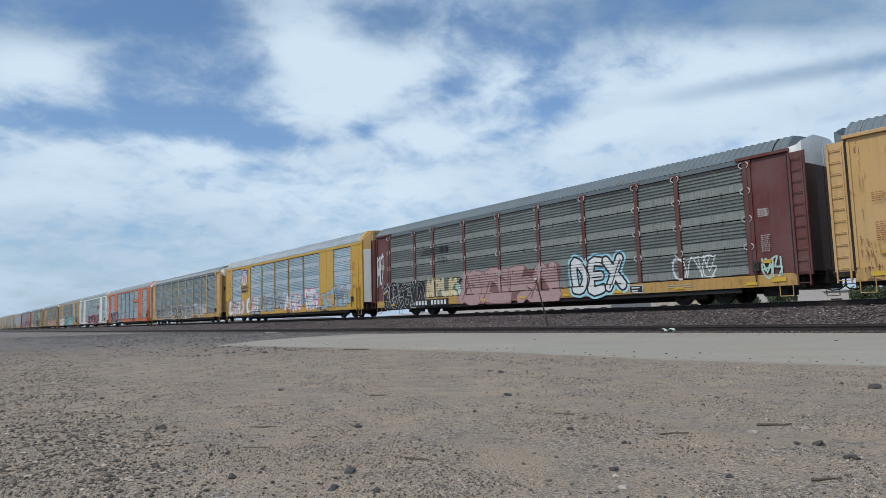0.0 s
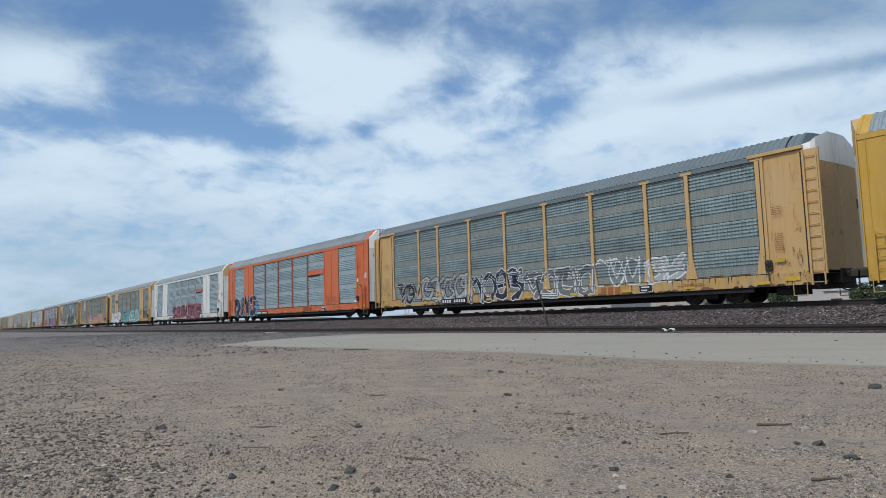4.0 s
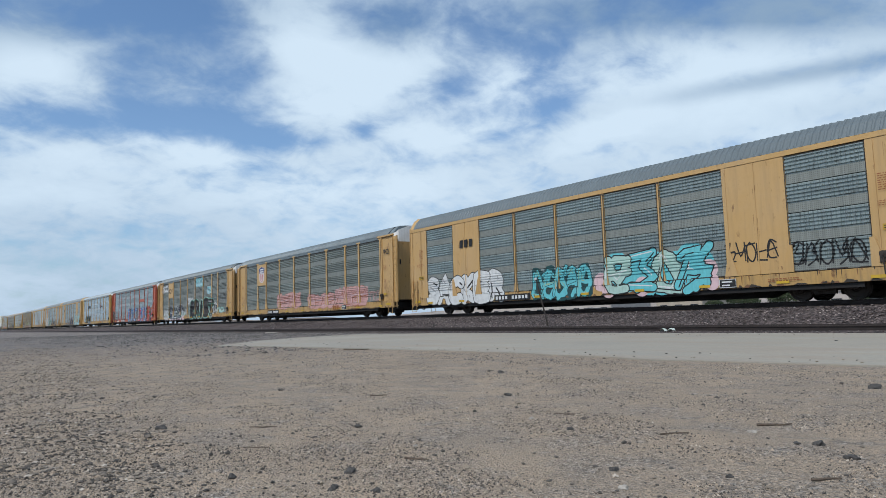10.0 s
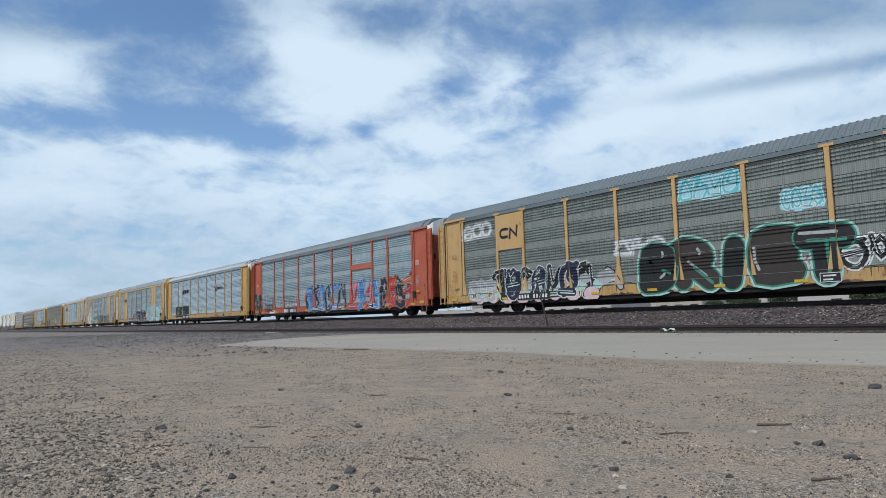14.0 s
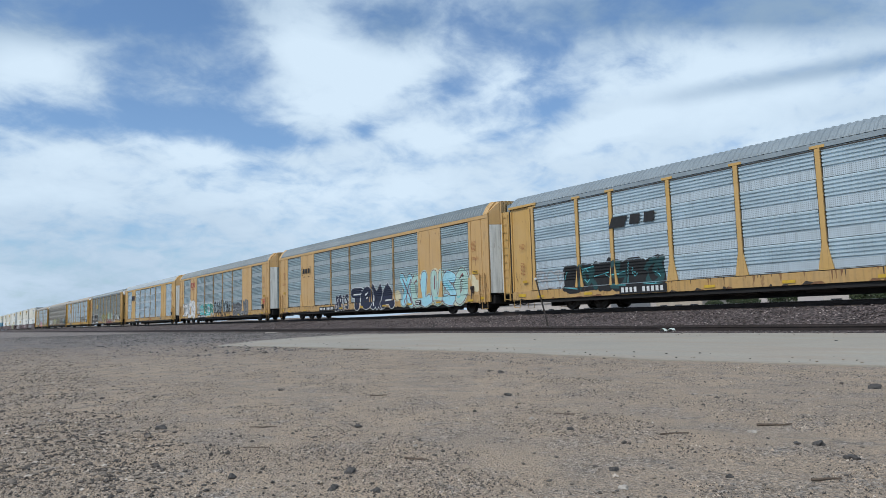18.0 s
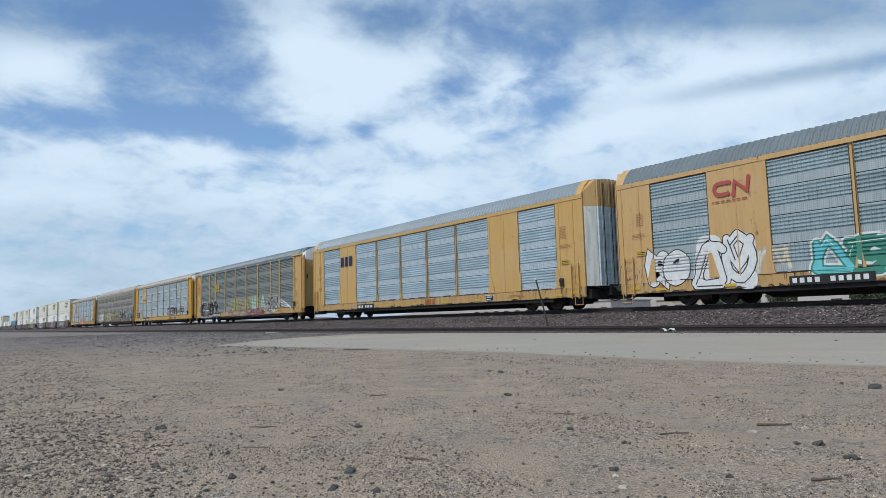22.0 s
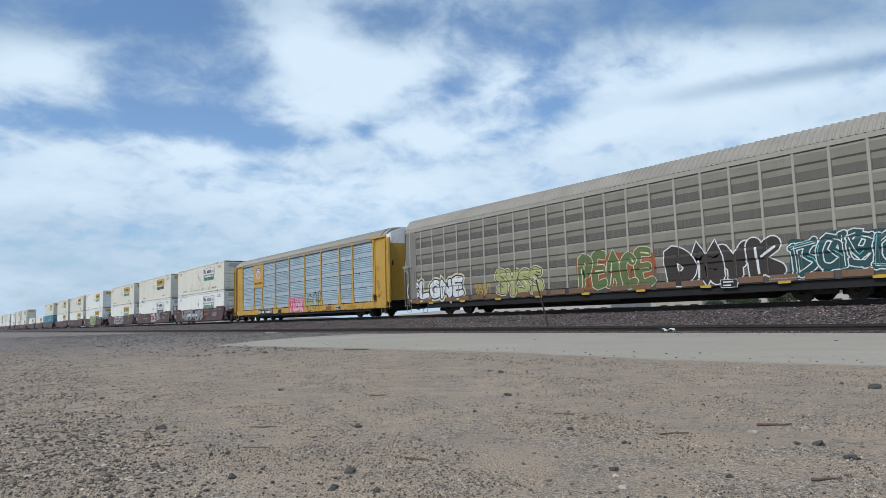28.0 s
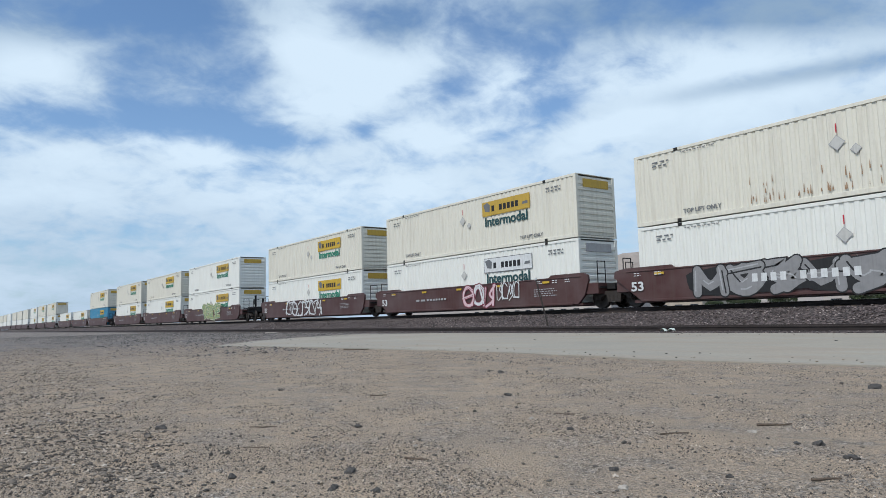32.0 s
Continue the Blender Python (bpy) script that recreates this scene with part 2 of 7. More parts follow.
YELLOW, TAN, ORANGE, REDBROWN = (0.475, 0.292, 0.088), (0.475, 0.295, 0.112), (0.52, 0.105, 0.020), (0.095, 0.017, 0.012)
M = {
    "yellow": paint("yellow_paint", YELLOW, grime=0.20, rust=0.1), "tan": paint("faded_yellow_paint", TAN, grime=0.22, rust=0.25),
    "orange": paint("orange_paint", ORANGE, grime=0.3, rust=0.1), "brown": paint("boxcar_red_paint", REDBROWN, grime=0.5),
    "white": paint("white_paint", (0.60, 0.60, 0.56), grime=0.14, rust=0.12), "grey": paint("grey_paint", (0.175, 0.163, 0.14), grime=0.25), "sill_dark": paint("sooty_brown_sill_paint", (0.055, 0.040, 0.033), grime=0.5, rust=0.2),
    "bright": paint("bright_yellow_paint", (0.47, 0.27, 0.028), grime=0.25),
    "red_orange": paint("red_orange_paint", (0.40, 0.075, 0.028), grime=0.4),
    "maroon": paint("maroon_paint", (0.060, 0.018, 0.015), grime=0.35), "cream": paint("cap_white_paint", (0.80, 0.80, 0.78), grime=0.22, rust=0.05),
    "zinc": galvanized("zinc_sheet", (0.40, 0.50, 0.525), (0.13, 0.155, 0.165), ticks=0.25, grid=0.48),
    "zinc_new": galvanized("bright_zinc_sheet", (0.49, 0.60, 0.655), (0.18, 0.235, 0.27), lines=0.45),
    "zinc_rib": galvanized("aged_zinc_sheet", (0.225, 0.245, 0.225), (0.055, 0.062, 0.056), lines=0.65, ticks=0.2),
    "zinc_old": galvanized("old_zinc_sheet", (0.285, 0.318, 0.288), (0.066, 0.070, 0.062), lines=0.7, ticks=0.6, grid=0.75),
    "zinc_mid": galvanized("dull_zinc_sheet", (0.315, 0.385, 0.385), (0.09, 0.112, 0.118), lines=0.55, ticks=0.5, grid=0.7),
    "roof": galvanized("roof_sheet", (0.150, 0.183, 0.198), (0.10, 0.12, 0.13), metal=0.15, lines=0.3),
    "roof_new": galvanized("bright_roof_sheet", (0.25, 0.297, 0.325), (0.16, 0.195, 0.215), metal=0.2, lines=0.25),
    # end_dark is the car's red darkened, the end door's shade put into the colour
    "door_soot": paint("sooty_door_paint", (0.115, 0.108, 0.095), grime=0.8, grime_col=(0.03, 0.027, 0.024), streak=9.0), "end_dark": paint("shaded_red_paint", (0.055, 0.016, 0.014), grime=0.5), "joint": plain("joint_shadow_gap", (0.012, 0.011, 0.010), 0.9), "peeled": paint("peeling_door_paint", (0.58, 0.60, 0.57), grime=0.55, rust=0.12, grime_col=(0.05, 0.06, 0.055), streak=6.0), "sill_worn": paint("rusty_sill_paint", (0.43, 0.262, 0.085), grime=0.6, rust=0.45), "sill_tan": paint("worn_sill_paint", (0.40, 0.23, 0.05), grime=0.6, rust=0.6),
    "black": plain("black_steel", (0.009, 0.008, 0.008), 0.8), "wheel": plain("wheel_steel", (0.042, 0.034, 0.029), 0.7, 0.2),
    "rail": plain("rail_steel", (0.026, 0.018, 0.016), 0.75, 0.1), "shiny": plain("polished_steel", (0.5, 0.5, 0.5), 0.3, 0.9),
    "box_white": paint("container_white_paint", (0.72, 0.73, 0.68), grime=0.2, rust=0.0, grime_col=(0.3, 0.26, 0.2)),
    "box_cream": paint("container_cream_paint", (0.65, 0.63, 0.54), grime=0.30, rust=0.0, grime_col=(0.25, 0.20, 0.14)),
    "box_blue": paint("container_blue_paint", (0.03, 0.22, 0.36), grime=0.2),
    "wood": plain("weathered_tie", (0.09, 0.07, 0.055), 0.9),
}


def ink(name, col):
    mat, nt, b = shader(name, 0.65)
    dull = tuple(c * 0.86 for c in col)
    n = noise_tex(nt, 5.0, 6)
    run = noise_tex(nt, 1.0, 4, (16, 16, 0.8))
    c = blend(nt, ramp(nt, n, [(0.4, gray(0)), (0.75, gray(0.55))]), dull, tuple(x * 0.55 + 0.015 for x in col))
    c = blend(nt, ramp(nt, run, [(0.5, gray(0)), (0.75, gray(0.45))]), c, tuple(x * 0.45 + 0.02 for x in col))
    nt.links.new(c, b.inputs["Base Color"])
    return mat


INK = {k: ink(k + "_spray", c) for k, c in dict(
    white=(0.72, 0.74, 0.74), black=(0.008, 0.008, 0.009), haze=(0.12, 0.27, 0.40), blue=(0.05, 0.22, 0.55), sky=(0.35, 0.66, 0.76), pink=(0.62, 0.36, 0.34), red=(0.55, 0.03, 0.05),
    wine=(0.19, 0.03, 0.05), cyan=(0.14, 0.56, 0.62), green=(0.04, 0.25, 0.18), navy=(0.012, 0.018, 0.05), mauve=(0.22, 0.105, 0.10), blush=(0.44, 0.29, 0.285), puff=(0.20, 0.44, 0.62), yellow=(0.62, 0.40, 0.03), silver=(0.42, 0.43, 0.44),
    orange=(0.65, 0.2, 0.03), rose=(0.75, 0.08, 0.28), lime=(0.40, 0.42, 0.17), olive=(0.11, 0.16, 0.055), mint=(0.42, 0.62, 0.56), cream=(0.68, 0.62, 0.42), gold=(0.55, 0.36, 0.05),
    rust=(0.30, 0.09, 0.03), petal=(0.72, 0.52, 0.55), steel=(0.20, 0.20, 0.20), soot_shade=(0.035, 0.026, 0.02), stain=(0.20, 0.095, 0.04), tint=(0.33, 0.19, 0.075), teal=(0.02, 0.08, 0.09), grey=(0.16, 0.17, 0.18)).items()}


# ---- mesh helpers ----
class Geo:
    """Collects boxes, tubes and sheets, then becomes one mesh."""

    def __init__(self):
        self.v, self.f = [], []

    def add(self, verts, faces):
        k = len(self.v)
        self.v += [tuple(p) for p in verts]
        self.f += [tuple(i + k for i in f) for f in faces]
        return self

    def box(self, x0, x1, y0, y1, z0, z1, r=0.0):
        if r <= 0:
            v = [(x, y, z) for x in (x0, x1) for y in (y0, y1) for z in (z0, z1)]
            return self.add(v, [(0, 1, 3, 2), (4, 6, 7, 5), (0, 4, 5, 1), (2, 3, 7, 6), (0, 2, 6, 4), (1, 5, 7, 3)])
        c, h = ((x0 + x1) / 2, (y0 + y1) / 2, (z0 + z1) / 2), ((x1 - x0) / 2, (y1 - y0) / 2, (z1 - z0) / 2)
        v, idx, f = [], {}, []
        for s in [(a, b, d) for a in (-1, 1) for b in (-1, 1) for d in (-1, 1)]:
            for ax in range(3):
                idx[s, ax] = len(v)
                v.append(tuple(c[i] + s[i] * (h[i] - (0 if i == ax else r)) for i in range(3)))
        for ax in range(3):
            b, d = [(1, 2), (2, 0), (0, 1)][ax]
            for s in (-1, 1):
                ring = []
                for sb, sd in ((-1, -1), (1, -1), (1, 1), (-1, 1)):
                    t = [0, 0, 0]
                    t[ax], t[b], t[d] = s, sb, sd
                    ring.append(idx[tuple(t), ax])
                f.append(tuple(ring if s > 0 else ring[::-1]))
            for sb in (-1, 1):
                for sd in (-1, 1):
                    q = []
                    for s in (-1, 1):
                        t = [0, 0, 0]
                        t[ax], t[b], t[d] = s, sb, sd
                        q += [idx[tuple(t), b], idx[tuple(t), d]]
                    q = [q[0], q[2], q[3], q[1]]
                    f.append(tuple(q if sb * sd > 0 else q[::-1]))
        for s in [(a, b, d) for a in (-1, 1) for b in (-1, 1) for d in (-1, 1)]:
            t = (idx[s, 0], idx[s, 1], idx[s, 2])
            f.append(t if s[0] * s[1] * s[2] > 0 else t[::-1])
        return self.add(v, f)

    def tube(self, a, b, r, n=8, r2=None):
        a, b = Vector(a), Vector(b)
        d = (b - a).normalized()
        s = d.cross(Vector((0, 0, 1)) if abs(d.z) < 0.9 else Vector((1, 0, 0))).normalized()
        t = d.cross(s)
        v, f = [], []
        for p, rr in ((a, r), (b, r if r2 is None else r2)):
            v += [p + (s * math.cos(2 * math.pi * i / n) + t * math.sin(2 * math.pi * i / n)) * rr for i in range(n)]
        f += [(i, (i + 1) % n, n + (i + 1) % n, n + i) for i in range(n)]
        f += [tuple(range(n))[::-1], tuple(range(n, 2 * n))]
        return self.add(v, f)

    def sweep(self, prof, x0, x1, axis=0):
        """A closed outline of (y, z) drawn out along x (or of (x, z) along y)."""
        n = len(prof)
        pts = [(x0, *p) for p in prof] + [(x1, *p) for p in prof]
        if axis == 1:
            pts = [(p[1], p[0], p[2]) for p in pts]
        return self.add(pts, [(i, (i + 1) % n, n + (i + 1) % n, n + i) for i in range(n)] + [tuple(range(n))[::-1], tuple(range(n, 2 * n))])

    def path(self, pts, r, n=6):
        for a, b in zip(pts, pts[1:]):
            self.tube(a, b, r, n)
        return self

    def mesh(self, name, mat, smooth=False):
        me = bpy.data.meshes.new(name)
        me.from_pydata(self.v, [], self.f)
        me.validate()
        bm = bmesh.new()
        bm.from_mesh(me)
        bmesh.ops.recalc_face_normals(bm, faces=bm.faces)
        bm.to_mesh(me)
        bm.free()
        if mat:
            me.materials.append(mat)
        if smooth:
            me.shade_smooth()
        return me


def part(name, geo, mat, parent, label="", m=None):
    """Links a Geo or a ready mesh as one part under a thing or under a part."""
    me = geo if isinstance(geo, bpy.types.Mesh) else geo.mesh(name, mat)
    ob = new(name, me)
    ob.parent = parent
    if m is not None:
        ob.matrix_basis = m
    if label:
        ob["label"] = label
    return ob


def thing(name, at, label, category, group="", geo=None, mat=None):
    ob = new(name, geo.mesh(name, mat) if geo else None)
    ob.matrix_basis = at
    return tagged(ob, label, category, group)


CACHE = {}


def cached(key, fn):
    if key not in CACHE:
        CACHE[key] = fn()
    return CACHE[key]


HALF_TURN = pose(0, 0, 0, 0, 0, 180)


# ---- ground, road, tracks ----
def lane(x, y):
    """How far a spot lies in one of the smooth wheel lanes, 0 to 1."""
    y = y + 0.22 * noise.noise((x * 0.22, 0.0, 31)) - 0.065 * max(0.0, -x - 2.4)
    best = 0.0
    for mid, wide in ((2.35, 0.42), (3.85, 0.46), (5.5, 0.40)):
        best = max(best, 1 - min(1.0, abs(y - mid) / wide) ** 2)
    return best


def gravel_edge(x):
    """How far north the coarse dark gravel reaches, more so to the west; set to fit the camera's view."""
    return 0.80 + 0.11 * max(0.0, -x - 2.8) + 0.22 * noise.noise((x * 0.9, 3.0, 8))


def ground_height(x, y):
    d = math.hypot(x, y)
    if d > 60 or y > 18.0:
        return 0.0
    fade = min(1.0, max(0.0, (60 - d) / 30)) * min(1.0, max(0.06, (8.6 - y) / 2.2))
    k = 1 - 0.8 * lane(x, y)
    h = 0.03 * noise.noise((x * 0.35, y * 0.35, 0)) + 0.014 * noise.noise((x * 1.7, y * 1.7, 5)) - 0.020 * (1 - k)
    return fade * (h + k * (0.010 * noise.noise((x * 5, y * 5, 9)) + 0.005 * noise.noise((x * 12, y * 12, 4))))


def gravel_material():
    mat, nt, b = shader("dusty_gravel", 0.95)
    tc = nt.nodes.new("ShaderNodeTexCoord").outputs["Object"]

    def vor(scale):
        v = nt.nodes.new("ShaderNodeTexVoronoi")
        nt.links.new(tc, v.inputs["Vector"])
        v.inputs["Scale"].default_value = scale
        bw = nt.nodes.new("ShaderNodeRGBToBW")
        nt.links.new(v.outputs["Color"], bw.inputs[0])
        return bw.outputs[0], v.outputs["Distance"]

    big = noise_tex(nt, 0.16, 5, own=False)
    mid = noise_tex(nt, 1.4, 6, own=False)
    stones = noise_tex(nt, 2.6, 6, own=False)
    fine = noise_tex(nt, 90.0, 4, own=False, rough=0.7)
    small, dist = vor(95.0)
    large, dist2 = vor(38.0)
    sand = blend(nt, ramp(nt, big, [(0.35, gray(0)), (0.68, gray(1))]), (0.352, 0.274, 0.200), (0.43, 0.335, 0.242))
    sand = blend(nt, ramp(nt, mid, [(0.48, gray(0)), (0.66, gray(0.7))]), sand, (0.29, 0.236, 0.180))
    grit = ramp(nt, small, [(0.20, (0.04, 0.036, 0.033)), (0.42, (0.23, 0.19, 0.155)), (0.62, (0.32, 0.265, 0.215)), (0.85, (0.50, 0.44, 0.38))])
    lumps = ramp(nt, large, [(0.22, (0.05, 0.048, 0.047)), (0.5, (0.22, 0.19, 0.16)), (0.85, (0.44, 0.40, 0.36))])
    col = blend(nt, ramp(nt, stones, [(0.40, gray(0.06)), (0.64, gray(0.75))]), sand, grit)
    col = blend(nt, ramp(nt, noise_tex(nt, 4.0, 6, (1, 1, 1), own=False), [(0.56, gray(0.0)), (0.68, gray(0.7))]), col, lumps)
    col = blend(nt, ramp(nt, fine, [(0.36, gray(0.55)), (0.49, gray(0.0))]), col, (0.05, 0.045, 0.04))
    col = blend(nt, ramp(nt, fine, [(0.56, gray(0.0)), (0.70, gray(0.45))]), col, (0.52, 0.43, 0.33))
    # bluish crushed stone spread along the line, away to the west
    sep = nt.nodes.new("ShaderNodeSeparateXYZ")
    nt.links.new(tc, sep.inputs[0])
    west = nt.nodes.new("ShaderNodeMapRange")
    nt.links.new(sep.outputs[0], west.inputs["Value"])
    west.inputs["From Min"].default_value, west.inputs["From Max"].default_value = -12.0, -28.0
    spread = nt.nodes.new("ShaderNodeMath")
    spread.operation = "MULTIPLY"
    nt.links.new(west.outputs[0], spread.inputs[0])
    nt.links.new(ramp(nt, mid, [(0.35, gray(0.5)), (0.6, gray(1.0))]), spread.inputs[1])
    col = blend(nt, spread.outputs[0], col, ramp(nt, large, [(0.25, (0.07, 0.068, 0.07)), (0.6, (0.16, 0.145, 0.14)), (0.85, (0.27, 0.25, 0.24))]))
    nt.links.new(col, b.inputs["Base Color"])
    h = nt.nodes.new("ShaderNodeMath")
    nt.links.new(dist, h.inputs[0])
    nt.links.new(dist2, h.inputs[1])
    bump(nt, b, h.outputs[0], 1.0, 0.014)
    return mat


def stone_material(name, stops, rough=0.92):
    mat, nt, b = shader(name, rough)
    isl = nt.nodes.new("ShaderNodeNewGeometry").outputs["Random Per Island"]
    base = ramp(nt, isl, stops)
    n = noise_tex(nt, 25.0, 5, own=False)
    c = blend(nt, ramp(nt, n, [(0.35, gray(0.0)), (0.7, gray(0.3))]), base, (0.22, 0.19, 0.16))
    nt.links.new(c, b.inputs["Base Color"])
    bump(nt, b, n, 0.4, 0.004)
    return mat


def axis_steps(lo, hi, fine_lo, fine_hi, step, grow=1.22):
    xs = list(np.arange(fine_lo, fine_hi + step / 2, step))
    d, x = step, fine_hi
    while x < hi:
        d *= grow
        x = min(hi, x + d)
        xs.append(x)
    d, x = step, fine_lo
    while x > lo:
        d *= grow
        x = max(lo, x - d)
        xs.insert(0, x)
    return xs


def ground():
    xs, ys = axis_steps(-4000, 3000, -8, 1.5, 0.05, 1.1), axis_steps(-2500, 4000, -0.5, 8.5, 0.05, 1.1)
    v = [(x, y, ground_height(x, y)) for x in xs for y in ys]
    n = len(ys)
    f = [(i * n + j, (i + 1) * n + j, (i + 1) * n + j + 1, i * n + j + 1) for i in range(len(xs) - 1) for j in range(n - 1)]
    me = bpy.data.meshes.new("ground")
    me.from_pydata(v, [], f)
    me.materials.append(gravel_material())
    me.shade_smooth()
    tagged(new("ground", me), "dusty tan gravel lot beside the railway tracks", "ground", kind="structure")


def rock_shape(g, c, r, rng, flat=0.7):
    ax = [r * rng.uniform(0.7, 1.3), r * rng.uniform(0.7, 1.3), r * flat * rng.uniform(0.7, 1.2)]
    a = rng.uniform(0, 6.28)
    ca, sa = math.cos(a), math.sin(a)
    pts = [(1, 0, 0), (-1, 0, 0), (0, 1, 0), (0, -1, 0), (0, 0, 1), (0, 0, -0.6), (0.62, 0.62, 0.45), (-0.62, 0.6, 0.4), (-0.6, -0.62, 0.5), (0.62, -0.6, 0.42)]
    v = []
    for p in pts:
        k = rng.uniform(0.78, 1.15)
        x, y, z = p[0] * ax[0] * k, p[1] * ax[1] * k, p[2] * ax[2] * k
        v.append((c[0] + x * ca - y * sa, c[1] + x * sa + y * ca, c[2] + z))
    g.add(v, [(0, 2, 6), (2, 1, 7), (1, 3, 8), (3, 0, 9), (6, 2, 4), (2, 7, 4), (7, 1, 4), (1, 8, 4), (8, 3, 4), (3, 9, 4), (9, 0, 4), (0, 6, 4), (2, 0, 5), (1, 2, 5), (3, 1, 5), (0, 3, 5)])


def chips(spots, rng):
    """Thousands of small broken stones, each a lopsided five-pointed chip on the ground; spots are (x, y, radius)."""
    n = len(spots)
    r = np.random.default_rng(rng)
    p = np.array([(x, y, ground_height(x, y)) for x, y, _ in spots])
    rad = np.array([s[2] for s in spots])
    turn = r.uniform(0, 2 * np.pi, n)
    v = np.zeros((n, 5, 3))
    for k in range(4):
        a = turn + k * np.pi / 2 + r.uniform(-0.5, 0.5, n)
        q = rad * r.uniform(0.65, 1.45, n)
        v[:, k, 0], v[:, k, 1], v[:, k, 2] = p[:, 0] + q * np.cos(a), p[:, 1] + q * np.sin(a), p[:, 2] - rad * 0.25
    v[:, 4, :] = p
    v[:, 4, 0] += rad * r.uniform(-0.5, 0.5, n)
    v[:, 4, 1] += rad * r.uniform(-0.5, 0.5, n)
    v[:, 4, 2] += rad * r.uniform(0.45, 1.1, n)
    f = (np.array([(0, 1, 4), (1, 2, 4), (2, 3, 4), (3, 0, 4)])[None] + 5 * np.arange(n)[:, None, None]).reshape(-1, 3)
    me = bpy.data.meshes.new("chips")
    me.from_pydata(v.reshape(-1, 3), [], f)
    return me


def pebbles():
    rng = random.Random(4)
    # stones fan out along the camera's line of sight, not over the whole lot
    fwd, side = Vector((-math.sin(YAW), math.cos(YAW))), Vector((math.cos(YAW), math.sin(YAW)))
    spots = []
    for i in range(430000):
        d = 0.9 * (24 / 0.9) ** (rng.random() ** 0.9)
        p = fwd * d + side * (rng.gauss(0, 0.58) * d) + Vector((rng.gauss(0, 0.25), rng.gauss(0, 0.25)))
        x, y = p.x, p.y
        if y > 7.9 and x > -15:
            continue
        clump = 0.08 + 0.8 * noise.noise((x * 0.8, y * 1.5, 2)) + 0.7 * noise.noise((x * 3.1, y * 3.6, 7))
        heavy = min(1.0, max(0.0, (gravel_edge(x) - y) / 0.5)) * 0.70
        if clump + heavy - 0.42 * lane(x, y) < rng.uniform(-0.36, 0.50):
            continue
        r = (0.0026 + 0.0050 * rng.random() ** 3) * (1 + d * 0.08)
        if heavy > 0.05 and rng.random() < 0.08:
            r *= 1.8
        spots.append((x, y, r))
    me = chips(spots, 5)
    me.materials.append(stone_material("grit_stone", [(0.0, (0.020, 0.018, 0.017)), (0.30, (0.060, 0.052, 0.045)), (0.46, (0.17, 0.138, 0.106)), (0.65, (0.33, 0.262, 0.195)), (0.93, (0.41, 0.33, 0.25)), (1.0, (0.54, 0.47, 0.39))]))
    tagged(new("grit", me), "fine tan and grey grit in patches across the camera's view of the lot", "gravel", kind="stuff")
    g = Geo()
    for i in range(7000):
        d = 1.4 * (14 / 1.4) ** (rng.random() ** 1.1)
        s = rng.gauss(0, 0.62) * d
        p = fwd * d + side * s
        if p.y > 7.9 and p.x > -13:
            continue
        clump = noise.noise((p.x * 0.9, p.y * 0.9, 2))
        if clump - 0.3 * lane(p.x, p.y) < rng.uniform(-0.6, 0.40 if p.y > 1.3 else 0.0):
            continue
        r = 0.0040 + 0.0070 * rng.random() ** 3 + (0.010 if rng.random() < 0.02 else 0)
        r *= 1 + d * 0.05
        rock_shape(g, (p.x, p.y, ground_height(p.x, p.y) + r * 0.2), r, rng)
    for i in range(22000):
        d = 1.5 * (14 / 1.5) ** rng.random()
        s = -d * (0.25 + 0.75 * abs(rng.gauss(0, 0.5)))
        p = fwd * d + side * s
        if noise.noise((p.x * 1.6, p.y * 1.6, 12)) < rng.uniform(-0.45, 0.25) or p.y > gravel_edge(p.x) + rng.gauss(0, 0.12):
            continue
        r = (0.0045 + 0.0105 * rng.random() ** 2.5) * (1 + d * 0.05)
        rock_shape(g, (p.x, p.y, ground_height(p.x, p.y) + r * 0.15), r, rng, 0.6)
    for i in range(220):       # grit swept onto the road's edge
        x = -20 + 20 * rng.random()
        y = 8.2 + abs(rng.gauss(0, 0.7)) if rng.random() < 0.5 else 18.1 - abs(rng.gauss(0, 1.2))
        r = rng.uniform(0.006, 0.024)
        rock_shape(g, (x, y, 0.018 + r * 0.2), r, rng, 0.6)
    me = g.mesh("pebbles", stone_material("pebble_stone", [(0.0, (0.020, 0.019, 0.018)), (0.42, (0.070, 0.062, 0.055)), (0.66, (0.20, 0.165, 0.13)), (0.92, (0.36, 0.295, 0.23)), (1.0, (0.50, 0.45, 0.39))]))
    tagged(new("gravel", me), "loose grey and tan pebbles strewn across the camera's view of the lot", "gravel", kind="stuff")
    g = Geo()
    for i in range(26000):     # crushed stone scattered towards the line
        x, y = -6 - 64 * rng.random() ** 1.3, 3 + 15.2 * rng.random() ** 0.7
        if (y > 7.6 and x > -22 - 0.5 * (y - 7.6)) or noise.noise((x * 0.35, y * 0.5, 20)) + 0.012 * (-x - 22) < rng.uniform(-0.35, 0.45):
            continue
        r = (rng.uniform(0.010, 0.024) + 0.026 * rng.random() ** 3) * (0.55 if x > -15 else 1.0)
        rock_shape(g, (x, y, ground_height(x, y) + r * 0.2), r, rng, 0.65)
    me = g.mesh("crushed_stone", stone_material("spilled_stone", [(0.0, (0.022, 0.023, 0.026)), (0.5, (0.075, 0.075, 0.080)), (0.85, (0.15, 0.142, 0.14)), (1.0, (0.34, 0.31, 0.28))]))
    tagged(new("crushed_stone", me), "dark blue-grey crushed stone spilled along the siding", "gravel", kind="stuff")


